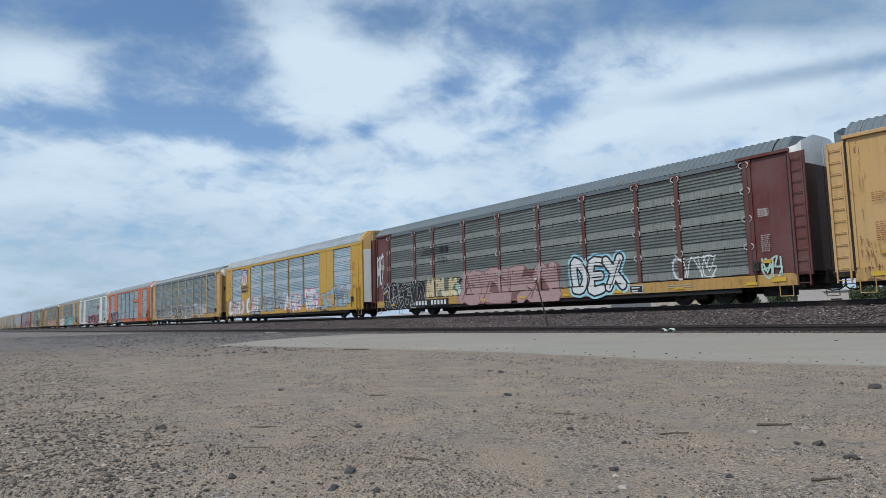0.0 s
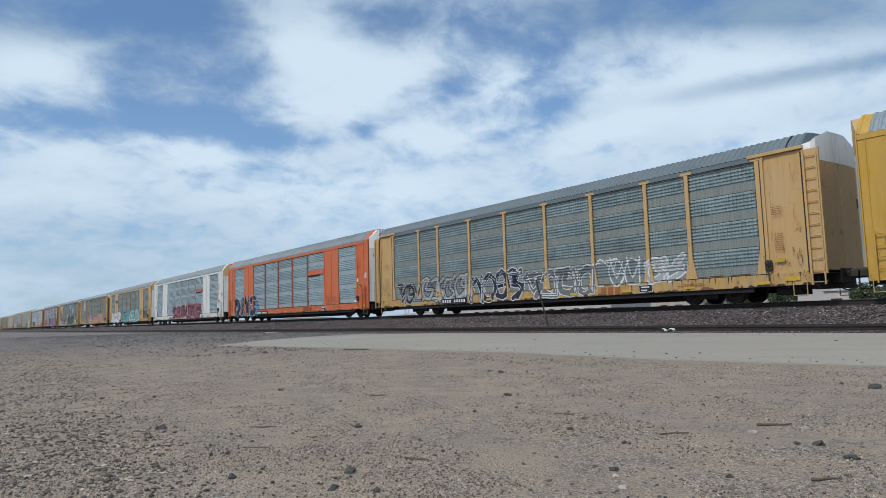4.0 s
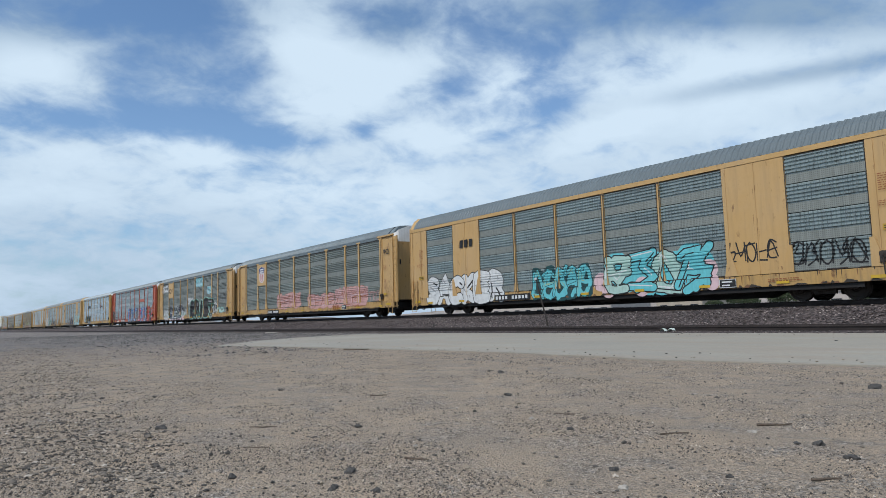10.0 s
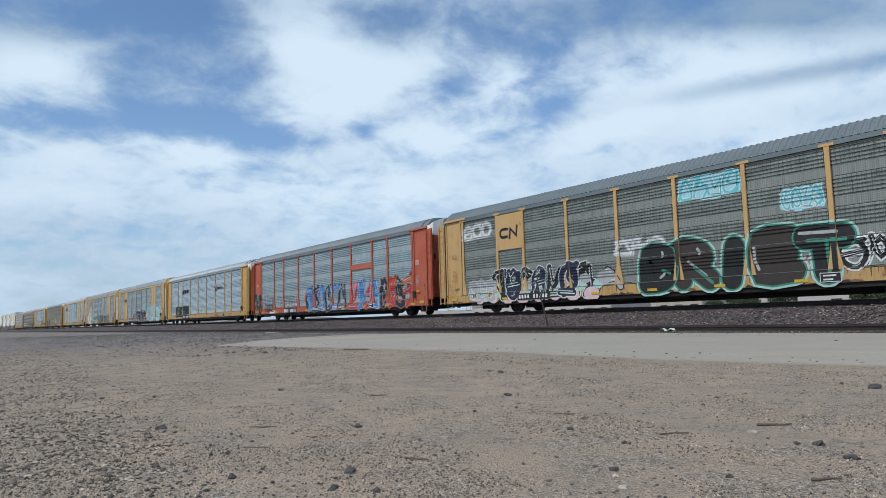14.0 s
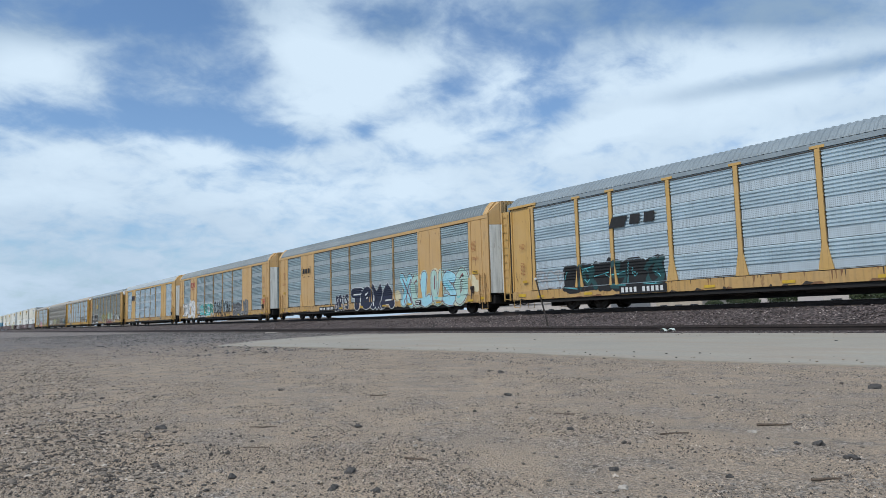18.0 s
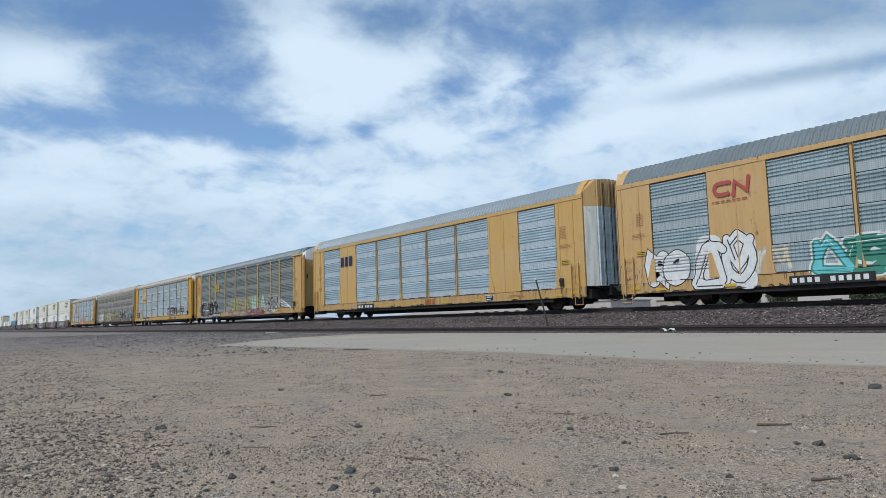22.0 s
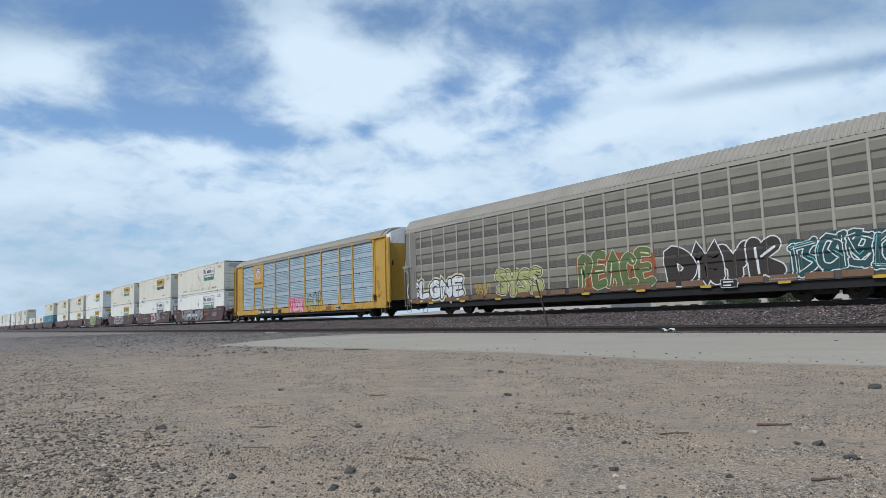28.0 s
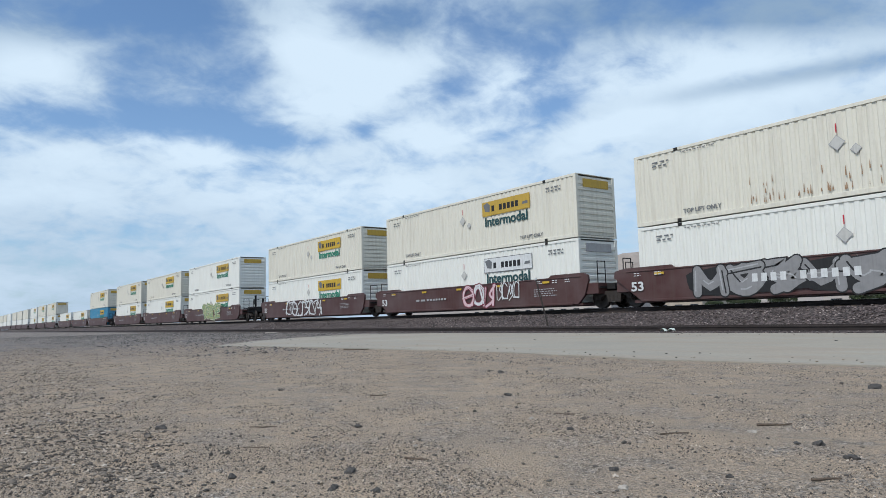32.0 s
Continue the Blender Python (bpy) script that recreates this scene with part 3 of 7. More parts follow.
def road():
    g = Geo()
    near = [(-21, 6.9), (-17.5, 7.5), (-13.8, 8.0), (-9.4, 8.25), (-5.6, 7.95), (-3.2, 8.2), (3, 8.2), (14, 8.3), (60, 8.3), (400, 8.3)]
    far = [(400, 18.25), (60, 18.25), (8, 18.25), (-7, 18.3), (-17, 18.2), (-24, 17.6), (-29, 16.0), (-27, 12.0), (-24, 9.0)]
    outline = []
    pts = near + far
    for (x0, y0), (x1, y1) in zip(pts, pts[1:] + pts[:1]):
        n = max(1, int(min(40, math.hypot(x1 - x0, y1 - y0) / 0.35)))
        for i in range(n):
            x, y = x0 + (x1 - x0) * i / n, y0 + (y1 - y0) * i / n
            outline.append((x + 0.12 * noise.noise((x * 1.3, y * 1.3, 1)), y + 0.14 * noise.noise((x * 0.9, y * 0.9, 7)) + 0.05 * noise.noise((x * 5, y * 5, 7))))
    bm = bmesh.new()
    top = [bm.verts.new((x, y, 0.016)) for x, y in outline]
    low = [bm.verts.new((x, y, -0.05)) for x, y in outline]
    bm.faces.new(top)
    for i in range(len(top)):
        j = (i + 1) % len(top)
        bm.faces.new((top[i], low[i], low[j], top[j]))
    bmesh.ops.triangulate(bm, faces=bm.faces[:])
    bmesh.ops.recalc_face_normals(bm, faces=bm.faces)
    me = bpy.data.meshes.new("road")
    bm.to_mesh(me)
    mat, nt, b = shader("pale_road", 0.9)
    n1, n2 = noise_tex(nt, 0.35, 5, own=False), noise_tex(nt, 14.0, 6, own=False)
    edge = noise_tex(nt, 1.0, 5, (0.25, 1.2, 1), own=False)
    c = blend(nt, ramp(nt, n1, [(0.35, gray(0)), (0.7, gray(1))]), (0.268, 0.25, 0.212), (0.325, 0.302, 0.252))
    c = blend(nt, ramp(nt, edge, [(0.45, gray(0)), (0.70, gray(0.7))]), c, (0.30, 0.25, 0.195))
    drift = noise_tex(nt, 0.9, 7, (0.35, 1.0, 1), own=False, rough=0.7)
    c = blend(nt, ramp(nt, drift, [(0.53, gray(0)), (0.62, gray(0.75))]), c, (0.29, 0.24, 0.19))
    c = blend(nt, ramp(nt, n2, [(0.35, gray(0.35)), (0.6, gray(0))]), c, (0.2, 0.19, 0.17))
    nt.links.new(c, b.inputs["Base Color"])
    bump(nt, b, n2, 0.25, 0.006)
    me.materials.append(mat)
    tagged(new("road", me), "pale grey concrete apron road dusted with sand", "road", kind="structure")


def bank_height(y):
    pts = [(18.2, 0.0), (18.75, 0.05), (20.45, 0.08), (20.9, 0.16), (21.9, 0.52), (22.5, 0.68), (25.9, 0.68), (26.9, 0.2), (27.6, 0.0)]
    for (y0, z0), (y1, z1) in zip(pts, pts[1:]):
        if y0 <= y <= y1:
            return z0 + (z1 - z0) * (y - y0) / (y1 - y0)
    return 0.0


def ballast():
    xs = axis_steps(-1500, 300, -45, 5, 0.3, 1.1)
    ys = [18.2, 18.5, 18.75, 19.6, 20.3, 20.45, 20.7, 20.9, 21.15, 21.4, 21.65, 21.9, 22.2, 22.5, 24.2, 25.9, 26.4, 26.9, 27.6]
    v = []
    for x in xs:
        for y in ys:
            rough = 0.05 if 20.4 < y < 22.4 else 0.008
            v.append((x, y, 0.01 + bank_height(y) + rough * noise.noise((x * 1.1, y * 2, 0)) - (0.07 if y in (18.2, 27.6) else 0)))
    n = len(ys)
    me = bpy.data.meshes.new("ballast")
    me.from_pydata(v, [], [(i * n + j, (i + 1) * n + j, (i + 1) * n + j + 1, i * n + j + 1) for i in range(len(xs) - 1) for j in range(n - 1)])
    mat, nt, b = shader("ballast_stone", 0.95)
    tc = nt.nodes.new("ShaderNodeTexCoord").outputs["Object"]
    vo = nt.nodes.new("ShaderNodeTexVoronoi")
    nt.links.new(tc, vo.inputs["Vector"])
    vo.inputs["Scale"].default_value = 17.0
    bw = nt.nodes.new("ShaderNodeRGBToBW")
    nt.links.new(vo.outputs["Color"], bw.inputs[0])
    c = ramp(nt, bw.outputs[0], [(0.2, (0.014, 0.011, 0.012)), (0.5, (0.052, 0.041, 0.042)), (0.8, (0.15, 0.122, 0.118))])
    c = blend(nt, ramp(nt, noise_tex(nt, 0.5, 4, own=False), [(0.4, gray(0)), (0.7, gray(0.5))]), c, (0.085, 0.067, 0.064))
    nt.links.new(c, b.inputs["Base Color"])
    bump(nt, b, vo.outputs["Distance"], 1.0, 0.05)
    me.materials.append(mat)
    bed = tagged(new("ballast_bed", me), "bank of crushed purple-grey ballast under the tracks", "ballast", kind="structure")
    rng = random.Random(8)
    g = Geo()
    for i in range(15000):
        x = 6 - 62 * rng.random() ** 1.25
        y = rng.uniform(20.35, 22.6) if rng.random() < 0.86 else rng.uniform(18.2, 18.75)
        r = rng.uniform(0.018, 0.042)
        if y < 18.8:
            r *= 0.6
        rock_shape(g, (x, y, 0.01 + bank_height(y) + r * 0.25), r, rng, 0.8)
    tagged(new("ballast_stones", g.mesh("ballast_stones", stone_material("loose_ballast", [(0.0, (0.010, 0.008, 0.009)), (0.45, (0.042, 0.031, 0.032)), (0.75, (0.10, 0.074, 0.074)), (0.92, (0.24, 0.195, 0.188)), (1.0, (0.46, 0.41, 0.38))]))),
           "loose crushed stones of the ballast bank", "ballast", kind="stuff")


RAIL_SHAPE = [(-0.07, 0), (0.07, 0), (0.07, 0.012), (0.012, 0.035), (0.012, 0.135), (0.036, 0.145), (0.036, 0.172), (0.028, 0.18), (-0.028, 0.18), (-0.036, 0.172), (-0.036, 0.145),
              (-0.012, 0.135), (-0.012, 0.035), (-0.07, 0.012)]


def tracks():
    for name, mid, top, label in (("main_track", TRACK, RAIL, "main line track of brown steel rails on ballast"), ("siding_track", SIDING, SIDING_RAIL + 0.02, "rusty siding track half sunk in dirt")):
        tr = thing(name, pose(0, mid, 0), label, "railway track")
        tr["kind"] = "structure"
        for s in (-1, 1):
            y = s * 0.7535
            g = Geo().sweep([(y + a, top - 0.18 + b) for a, b in RAIL_SHAPE], -1500, 300)
            part("rail", g, M["rail"], tr)
            part("running_surface", Geo().box(-1500, 300, y - 0.026, y + 0.026, top + 0.0005, top + 0.003), M["shiny"] if name == "main_track" else M["rail"], tr)
        tie = Geo().box(-0.11, 0.11, -1.3, 1.3, top - 0.36, top - 0.185, 0.012).mesh("tie", M["wood"])
        for i in range(150):
            part("tie", tie, None, tr, m=pose(8 - 0.52 * i, 0, 0))


ground()
road()
ballast()
tracks()
pebbles()


# ---- the train ----
def place(t, x0):
    """Where a thing that stands at x0 at the start has been carried by t."""
    return x0 + 14.082 * t + 0.04745 * t * t - 0.009 * max(0.0, 6.0 - t) ** 2 - 0.045 * max(0.0, t - 26.5) ** 2


MOVERS = []
M["punched_new"] = perforated("punched_zinc", (0.36, 0.42, 0.44))
M["punched_old"] = perforated("punched_old_zinc", (0.24, 0.26, 0.24), 0.5)
M["punched_bright"] = perforated("punched_bright_zinc", (0.46, 0.54, 0.59), 0.55)


def wheelset(parent, x, r=0.42, wide=True):
    def wheel():
        g = Geo()
        n = 20
        prof = [(0.0, 0.10), (0.06, 0.10), (0.06, 0.16), (0.02, 0.19), (0.02, r - 0.09), (0.0, r - 0.06), (0.0, r), (0.10, r + 0.004), (0.115, r + 0.025), (0.14, r + 0.025), (0.14, r - 0.06), (0.10, r - 0.09), (0.10, 0.18), (0.0, 0.1)]
        v = [(rr * math.cos(2 * math.pi * i / n), d, rr * math.sin(2 * math.pi * i / n)) for d, rr in prof for i in range(n)]
        f = [(k * n + i, k * n + (i + 1) % n, (k + 1) * n + (i + 1) % n, (k + 1) * n + i) for k in range(len(prof) - 1) for i in range(n)]
        g.add(v, f)
        g.tube((0, -0.09, 0), (0, 0.1, 0), 0.085, 12)
        return g.mesh("wheel", M["wheel"])
    me = cached(("wheel", r), wheel)
    part("wheel", me, None, parent, m=pose(x, -0.80, r))
    part("wheel", me, None, parent, m=pose(x, 0.80, r, 0, 0, 180))
    part("axle", cached("axle", lambda: Geo().tube((0, -0.7, 0), (0, 0.7, 0), 0.08, 10).mesh("axle", M["wheel"])), None, parent, m=pose(x, 0, r))


def truck(car, x, r=0.42, base=0.86, y=0.98):
    tk = new("truck")
    tk.parent = car
    tk.matrix_basis = pose(x, 0, 0)
    for s in (-base, base):
        wheelset(tk, s, r)

    def frame_side():
        g = Geo()
        top = r + 0.17
        prof = [(-base - 0.22, r + 0.10), (-base - 0.20, r + 0.16), (-base + 0.15, r + 0.16), (-0.42, top + 0.08), (0.42, top + 0.08), (base - 0.15, r + 0.16), (base + 0.20, r + 0.16), (base + 0.22, r + 0.10),
                (base + 0.16, r - 0.10), (base - 0.16, r - 0.10), (base - 0.26, r + 0.02), (0.40, top - 0.06), (0.34, r - 0.22), (-0.34, r - 0.22), (-0.40, top - 0.06), (-base + 0.26, r + 0.02), (-base + 0.16, r - 0.10), (-base - 0.16, r - 0.10)]
        g.sweep(prof, -0.07, 0.07, 1)
        for sx in (-0.2, 0.0, 0.2):
            for k in range(5):
                g.tube((sx, -0.02, r - 0.16 + k * 0.055), (sx, -0.02, r - 0.13 + k * 0.055), 0.07, 8)
        for sx in (-base, base):
            g.tube((sx, -0.13, r), (sx, 0.0, r), 0.10, 10)
        return g.mesh("side_frame", M["wheel"])
    me = cached(("frame", r, base), frame_side)
    part("side_frame", me, None, tk, m=pose(0, -y, 0))
    part("side_frame", me, None, tk, m=pose(0, y, 0, 0, 0, 180))
    part("bolster", cached(("bolster", r), lambda: Geo().box(-0.2, 0.2, -0.95, 0.95, r - 0.08, r + 0.14, 0.02).mesh("bolster", M["wheel"])), None, tk)
    return tk


def coupler(car, x, s):
    g = Geo().box(min(0, s * 0.75), max(0, s * 0.75), -0.09, 0.09, 0.76, 0.94, 0.02)
    g.box(min(s * 0.55, s * 0.92), max(s * 0.55, s * 0.92), -0.17, 0.17, 0.70, 1.0, 0.05)
    part("coupler", g, M["wheel"], car, m=pose(x, 0, 0))
    h = Geo().path([(0, -0.35, 0.78), (s * 0.25, -0.36, 0.45), (s * 0.5, -0.34, 0.33), (s * 0.75, -0.3, 0.36), (s * 0.95, -0.26, 0.5)], 0.025)
    part("brake_hose", h, M["black"], car, m=pose(x, 0, 0))


def screen_profile(z0, z1, sheets, ribs, depth=0.042, joint=0.012):
    """Outline (y, z) of a side screen: stacked sheets, each with a punched strip below and pressed ribs above."""
    prof, strip, gap = [], [], []
    h = (z1 - z0) / sheets
    for s in range(sheets):
        b = z0 + s * h
        rh = h * 0.64 / ribs
        prof += [(0.02, b + 0.001), (0.02, b + joint), (-0.012, b + joint + 0.003)]
        gap.append(len(prof) - 3)
        strip.append(len(prof) - 1)
        prof += [(-0.012, b + h * 0.335)]
        for k in range(ribs):
            q = b + h * 0.34 + k * rh
            prof += [(0.0, q), (0.0, q + rh * 0.30), (-depth, q + rh * 0.40), (-depth, q + rh * 0.86)]
        prof += [(-0.012, b + h * 0.985), (-0.012, b + h - joint - 0.003), (0.02, b + h - joint)]
        gap.append(len(prof) - 1)
    return prof, strip, gap


def ribbed_mesh(w, z0, z1, sheets, ribs, mat, joint=0.012):
    def make():
        prof, strip, gap = screen_profile(z0, z1, sheets, ribs, joint=joint)
        n = len(prof)
        v = [(x, y, z) for x in (-w / 2, w / 2) for y, z in prof]
        me = bpy.data.meshes.new("side_screen")
        me.from_pydata(v, [], [(i, i + 1, n + i + 1, n + i) for i in range(n - 1)])
        me.materials.append(mat)
        me.materials.append(M["punched_" + ("grey" if mat.name.startswith("grey") else "bright" if mat.name.startswith("bright") else "new" if mat.name.startswith("zinc") else "old")])
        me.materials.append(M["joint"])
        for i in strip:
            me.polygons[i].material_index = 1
        # recessed joint faces take a near-black colour, their shade painted in
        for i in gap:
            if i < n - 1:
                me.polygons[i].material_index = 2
        return me
    return cached(("screen", round(w, 2), z0, z1, sheets, ribs, mat.name, joint), make)


SIDE = 1.58


def roof_mesh(half, mat, eave, crown, pitch=0.235):
    """Pressed roof sheet with cross ribs, bowed over the deck."""
    def make():
        arc = [(-SIDE, eave), (-SIDE + 0.02, eave + 0.06), (-1.36, eave + (crown - eave) * 0.50), (-1.05, eave + (crown - eave) * 0.86), (-0.6, crown - 0.03), (0, crown)]
        arc += [(-y, z) for y, z in arc[-2::-1]]
        xs, k, x = [], 0, -half
        while x < half - 0.01:
            for d, up in ((0.0, 0), (0.03, 1), (0.09, 1), (0.12, 0)):
                if x + d < half:
                    xs.append((x + d, up))
            x += pitch
        xs.append((half, 0))
        v = [(x, y * (1 + 0.010 * u), z + 0.026 * u * (1 if i not in (0, len(arc) - 1) else 0)) for x, u in xs for i, (y, z) in enumerate(arc)]
        n = len(arc)
        f = [(i * n + j, i * n + j + 1, (i + 1) * n + j + 1, (i + 1) * n + j) for i in range(len(xs) - 1) for j in range(n - 1)]
        f += [tuple(range(n)), tuple(range((len(xs) - 1) * n, len(xs) * n))[::-1]]
        me = bpy.data.meshes.new("roof")
        me.from_pydata(v, [], f)
        me.materials.append(mat)
        return me
    return cached(("roof", half, mat.name, eave, crown, pitch), make)


def arc_z(y, eave, crown):
    """Height of a roof's curve at y across the car."""
    d, y = crown - eave, abs(y)
    pts = [(0.0, crown), (0.6, crown - 0.03), (1.05, eave + d * 0.86), (1.36, eave + d * 0.5), (SIDE - 0.02, eave + 0.06), (SIDE, eave)]
    for (a, p), (b, q) in zip(pts, pts[1:]):
        if y <= b:
            return p + (q - p) * (y - a) / (b - a)
    return eave


def roof_rim(eave, crown, w=0.035):
    """A dark flange that follows the roof's curve."""
    ys = [-1.56, -1.36, -1.05, -0.6, 0.0, 0.6, 1.05, 1.36, 1.56]
    g = Geo()
    lo = [(y, arc_z(y, eave, crown) - 0.02) for y in ys]
    hi = [(y * 1.012, arc_z(y, eave, crown) + 0.022) for y in ys]
    n = len(ys)
    ring = lo + hi[::-1]
    g.add([(x, y, z) for x in (-w / 2, w / 2) for y, z in ring], [(i, (i + 1) % (2 * n), 2 * n + (i + 1) % (2 * n), 2 * n + i) for i in range(2 * n)])
    for i in range(n - 1):
        for k in (0, 2 * n):
            g.f.append((k + i, k + i + 1, k + 2 * n - 2 - i, k + 2 * n - 1 - i))
    return g


def ladder(h0, h1, mat, w=0.42):
    def make():
        g = Geo()
        for s in (-w / 2, w / 2):
            g.box(s - 0.02, s + 0.02, -0.03, 0.03, h0, h1)
        n = int((h1 - h0) / 0.36)
        for i in range(n + 1):
            z = h0 + 0.08 + i * (h1 - h0 - 0.16) / max(1, n)
            g.tube((-w / 2, 0, z), (w / 2, 0, z), 0.014, 6)
        for s in (-w / 2, w / 2):
            for z in (h0 + 0.1, h1 - 0.1):
                g.box(s - 0.015, s + 0.015, 0.02, 0.12, z - 0.02, z + 0.02)
        return g.mesh("ladder", mat)
    return cached(("ladder", h0, h1, w, mat.name), make)


def both(name, me, car, m):
    part(name, me, None, car, m=m)
    part(name, me, None, car, m=HALF_TURN @ m)


def underframe(car, body, half, sill_lo=0.50, sill_hi=0.93, trucks=9.95):
    g = Geo().box(-half + 0.3, half - 0.3, -0.35, 0.35, 0.48, 0.95).sweep([(-8.6, 0.6), (-7.6, 0.17), (7.6, 0.17), (8.6, 0.6)], -0.38, 0.38, 1)
    g.box(-half, half, -1.45, 1.45, 0.86, 0.95)
    for i in range(9):
        x = -half + 1.5 + i * (2 * half - 3) / 8
        g.box(x - 0.08, x + 0.08, -1.45, 1.45, 0.62, 0.87)
    part("underframe", g, M["black"], car)
    if body in (M["tan"], M["yellow"]):
        body = M["sill_worn"]
    sill = cached(("sill", half, body.name), lambda: Geo().box(-half, half, -0.05, 0.05, sill_lo + 0.02, sill_hi, 0.008).mesh("side_sill", body))
    both("side_sill", sill, car, pose(0, -1.53, 0))
    low = cached(("lowsill", half), lambda: Geo().box(-half + 2.0, half - 2.0, -0.05, 0.05, 0.36, sill_lo + 0.015).mesh("lower_sill", M["black"]))
    both("lower_sill", low, car, pose(0, -1.46, 0))
    for s in (-1, 1):
        truck(car, s * trucks)
        coupler(car, s * half, s)
        sill = cached(("endsill", half), lambda: Geo().box(half - 1.1, half + 0.12, -1.35, 1.35, 0.42, 0.85, 0.03).box(half - 0.2, half + 0.45, -0.45, 0.45, 0.55, 1.05, 0.03).box(half - 1.4, half - 0.5, -1.2, -0.5, 0.22, 0.5, 0.03).mesh("end_sill", M["black"]))
        part("end_sill", sill, None, car, m=None if s > 0 else HALF_TURN)
        step = cached("stirrup", lambda: Geo().path([(-0.22, 0, 0.6), (-0.22, 0, 0.18), (0.22, 0, 0.18), (0.22, 0, 0.6)], 0.016).mesh("stirrup_step", body))
        both("stirrup_step", step, car, pose(s * (half - 0.35), -1.62, 0))
        lever = cached("lever", lambda: Geo().path([(0.25, -1.4, 0.95), (0.32, -0.9, 0.88), (0.34, -0.3, 0.9), (0.55, -0.12, 0.95)], 0.018).mesh("uncoupling_lever", M["wheel"]))
        part("uncoupling_lever", lever, None, car, m=pose(s * half, 0, 0) @ (Matrix() if s > 0 else HALF_TURN))
    gear = cached("brakegear", lambda: Geo().tube((-2.2, -0.75, 0.42), (-1.3, -0.75, 0.42), 0.16, 12).tube((0.4, -0.8, 0.45), (1.4, -0.8, 0.45), 0.2, 12).path([(-7.5, -0.95, 0.36), (-2.2, -0.9, 0.34), (3.0, -0.95, 0.36), (7.5, -0.95, 0.36)], 0.02).box(-0.6, 0.0, -0.9, -0.5, 0.32, 0.6, 0.03).mesh("brake_gear", M["wheel"]))
    part("brake_gear", gear, None, car)


def decks(car, half):
    for z in (2.35, 3.75):
        part("deck", cached(("deck", half, z), lambda: Geo().box(-half + 0.15, half - 0.15, -1.42, 1.42, z, z + 0.06).mesh("deck", M["black"])), None, car)


EAVE, CROWN = 5.02, 5.80


def rack_smooth(car, body, screen, roof, cap="cream", door="zinc_mid"):
    """Enclosed autorack with flush painted sheets and seven ribbed screens a side."""
    half = 13.35
    body_m, scr = M[body], M[screen]
    underframe(car, body_m, half)
    decks(car, half)
    z0, z1 = 0.95, 4.84
    top = cached(("top_chord", half, body), lambda: Geo().box(-half, half, -0.05, 0.05, z1 + 0.003, EAVE, 0.006).mesh("top_chord", body_m))
    both("top_chord", top, car, pose(0, -1.54, 0))
    for i in range(5):
        both("side_screen", ribbed_mesh(2.8, z0, z1, 4, 5, scr), car, pose(-5.6 + 2.8 * i, -1.52, 0))
    for i in range(6):
        post = cached(("post", body, "s"), lambda: Geo().box(-0.07, 0.07, -0.035, 0.04, z0, z1, 0.008).mesh("post", body_m))
        foot = cached(("foot", body), lambda: Geo().sweep([(-0.16, 0.95), (0.16, 0.95), (0.07, 1.42), (-0.07, 1.42)], -0.045, 0.0, 1).mesh("post_foot", body_m))
        m = pose(-7.0 + 2.8 * i, -1.555, 0)
        both("post", post, car, m)
        both("post_foot", foot, car, m)
    for s in (-1, 1):
        both("side_screen", ribbed_mesh(2.5, z0, z1, 4, 5, scr), car, pose(s * 10.45, -1.52, 0))
        plate = cached(("plate", body, 1), lambda: Geo().box(-1.1, 1.1, -0.02, 0.04, z0, z1, 0.006).box(-0.02, 0.02, -0.035, 0, z0, z1).mesh("side_sheet", body_m))
        both("side_sheet", plate, car, pose(s * 8.12, -1.55, 0))
        for q, sx in ((7.02, 1), (9.22, -1), (11.71, 1)):
            gus = cached(("gusset", body, sx), lambda: Geo().sweep([(-0.08 * sx, 0.952), (0.32 * sx, 0.952), (0.06 * sx, 1.85), (-0.08 * sx, 1.85)], -0.03, 0.0, 1).mesh("gusset", body_m))
            gus2 = cached(("gusset", body, -sx), lambda: Geo().sweep([(0.08 * sx, 0.952), (-0.32 * sx, 0.952), (-0.06 * sx, 1.85), (0.08 * sx, 1.85)], -0.03, 0.0, 1).mesh("gusset", body_m))
            both("gusset", gus if s > 0 else gus2, car, pose(s * q, -1.571, 0))
        end = cached(("plate", body, 2), lambda: Geo().box(-0.82, 0.82, -0.02, 0.04, z0 - 0.02, z1, 0.006).box(-0.62, -0.59, -0.045, 0, z0, z1).box(0.25, 0.28, -0.045, 0, z0, z1).mesh("end_sheet", body_m))
        both("end_sheet", end, car, pose(s * 12.53, -1.55, 0))
        part("ladder", ladder(0.45, 2.0, body_m), None, car, m=pose(s * 12.85, -1.66, 0))
        part("ladder", ladder(0.45, 2.0, body_m), None, car, m=pose(s * 12.85, 1.66, 0, 0, 0, 180))
    part("roof", roof_mesh(half - 0.36, M[roof], EAVE + 0.004, CROWN), None, car)
    for s in (-1, 1):
        part("roof_end", roof_mesh(0.18, body_m, EAVE + 0.006, CROWN + 0.01, 0.6), None, car, m=pose(s * (half - 0.178), 0, 0))
        end_doors(car, s, half, door, cap, body, "peeled")


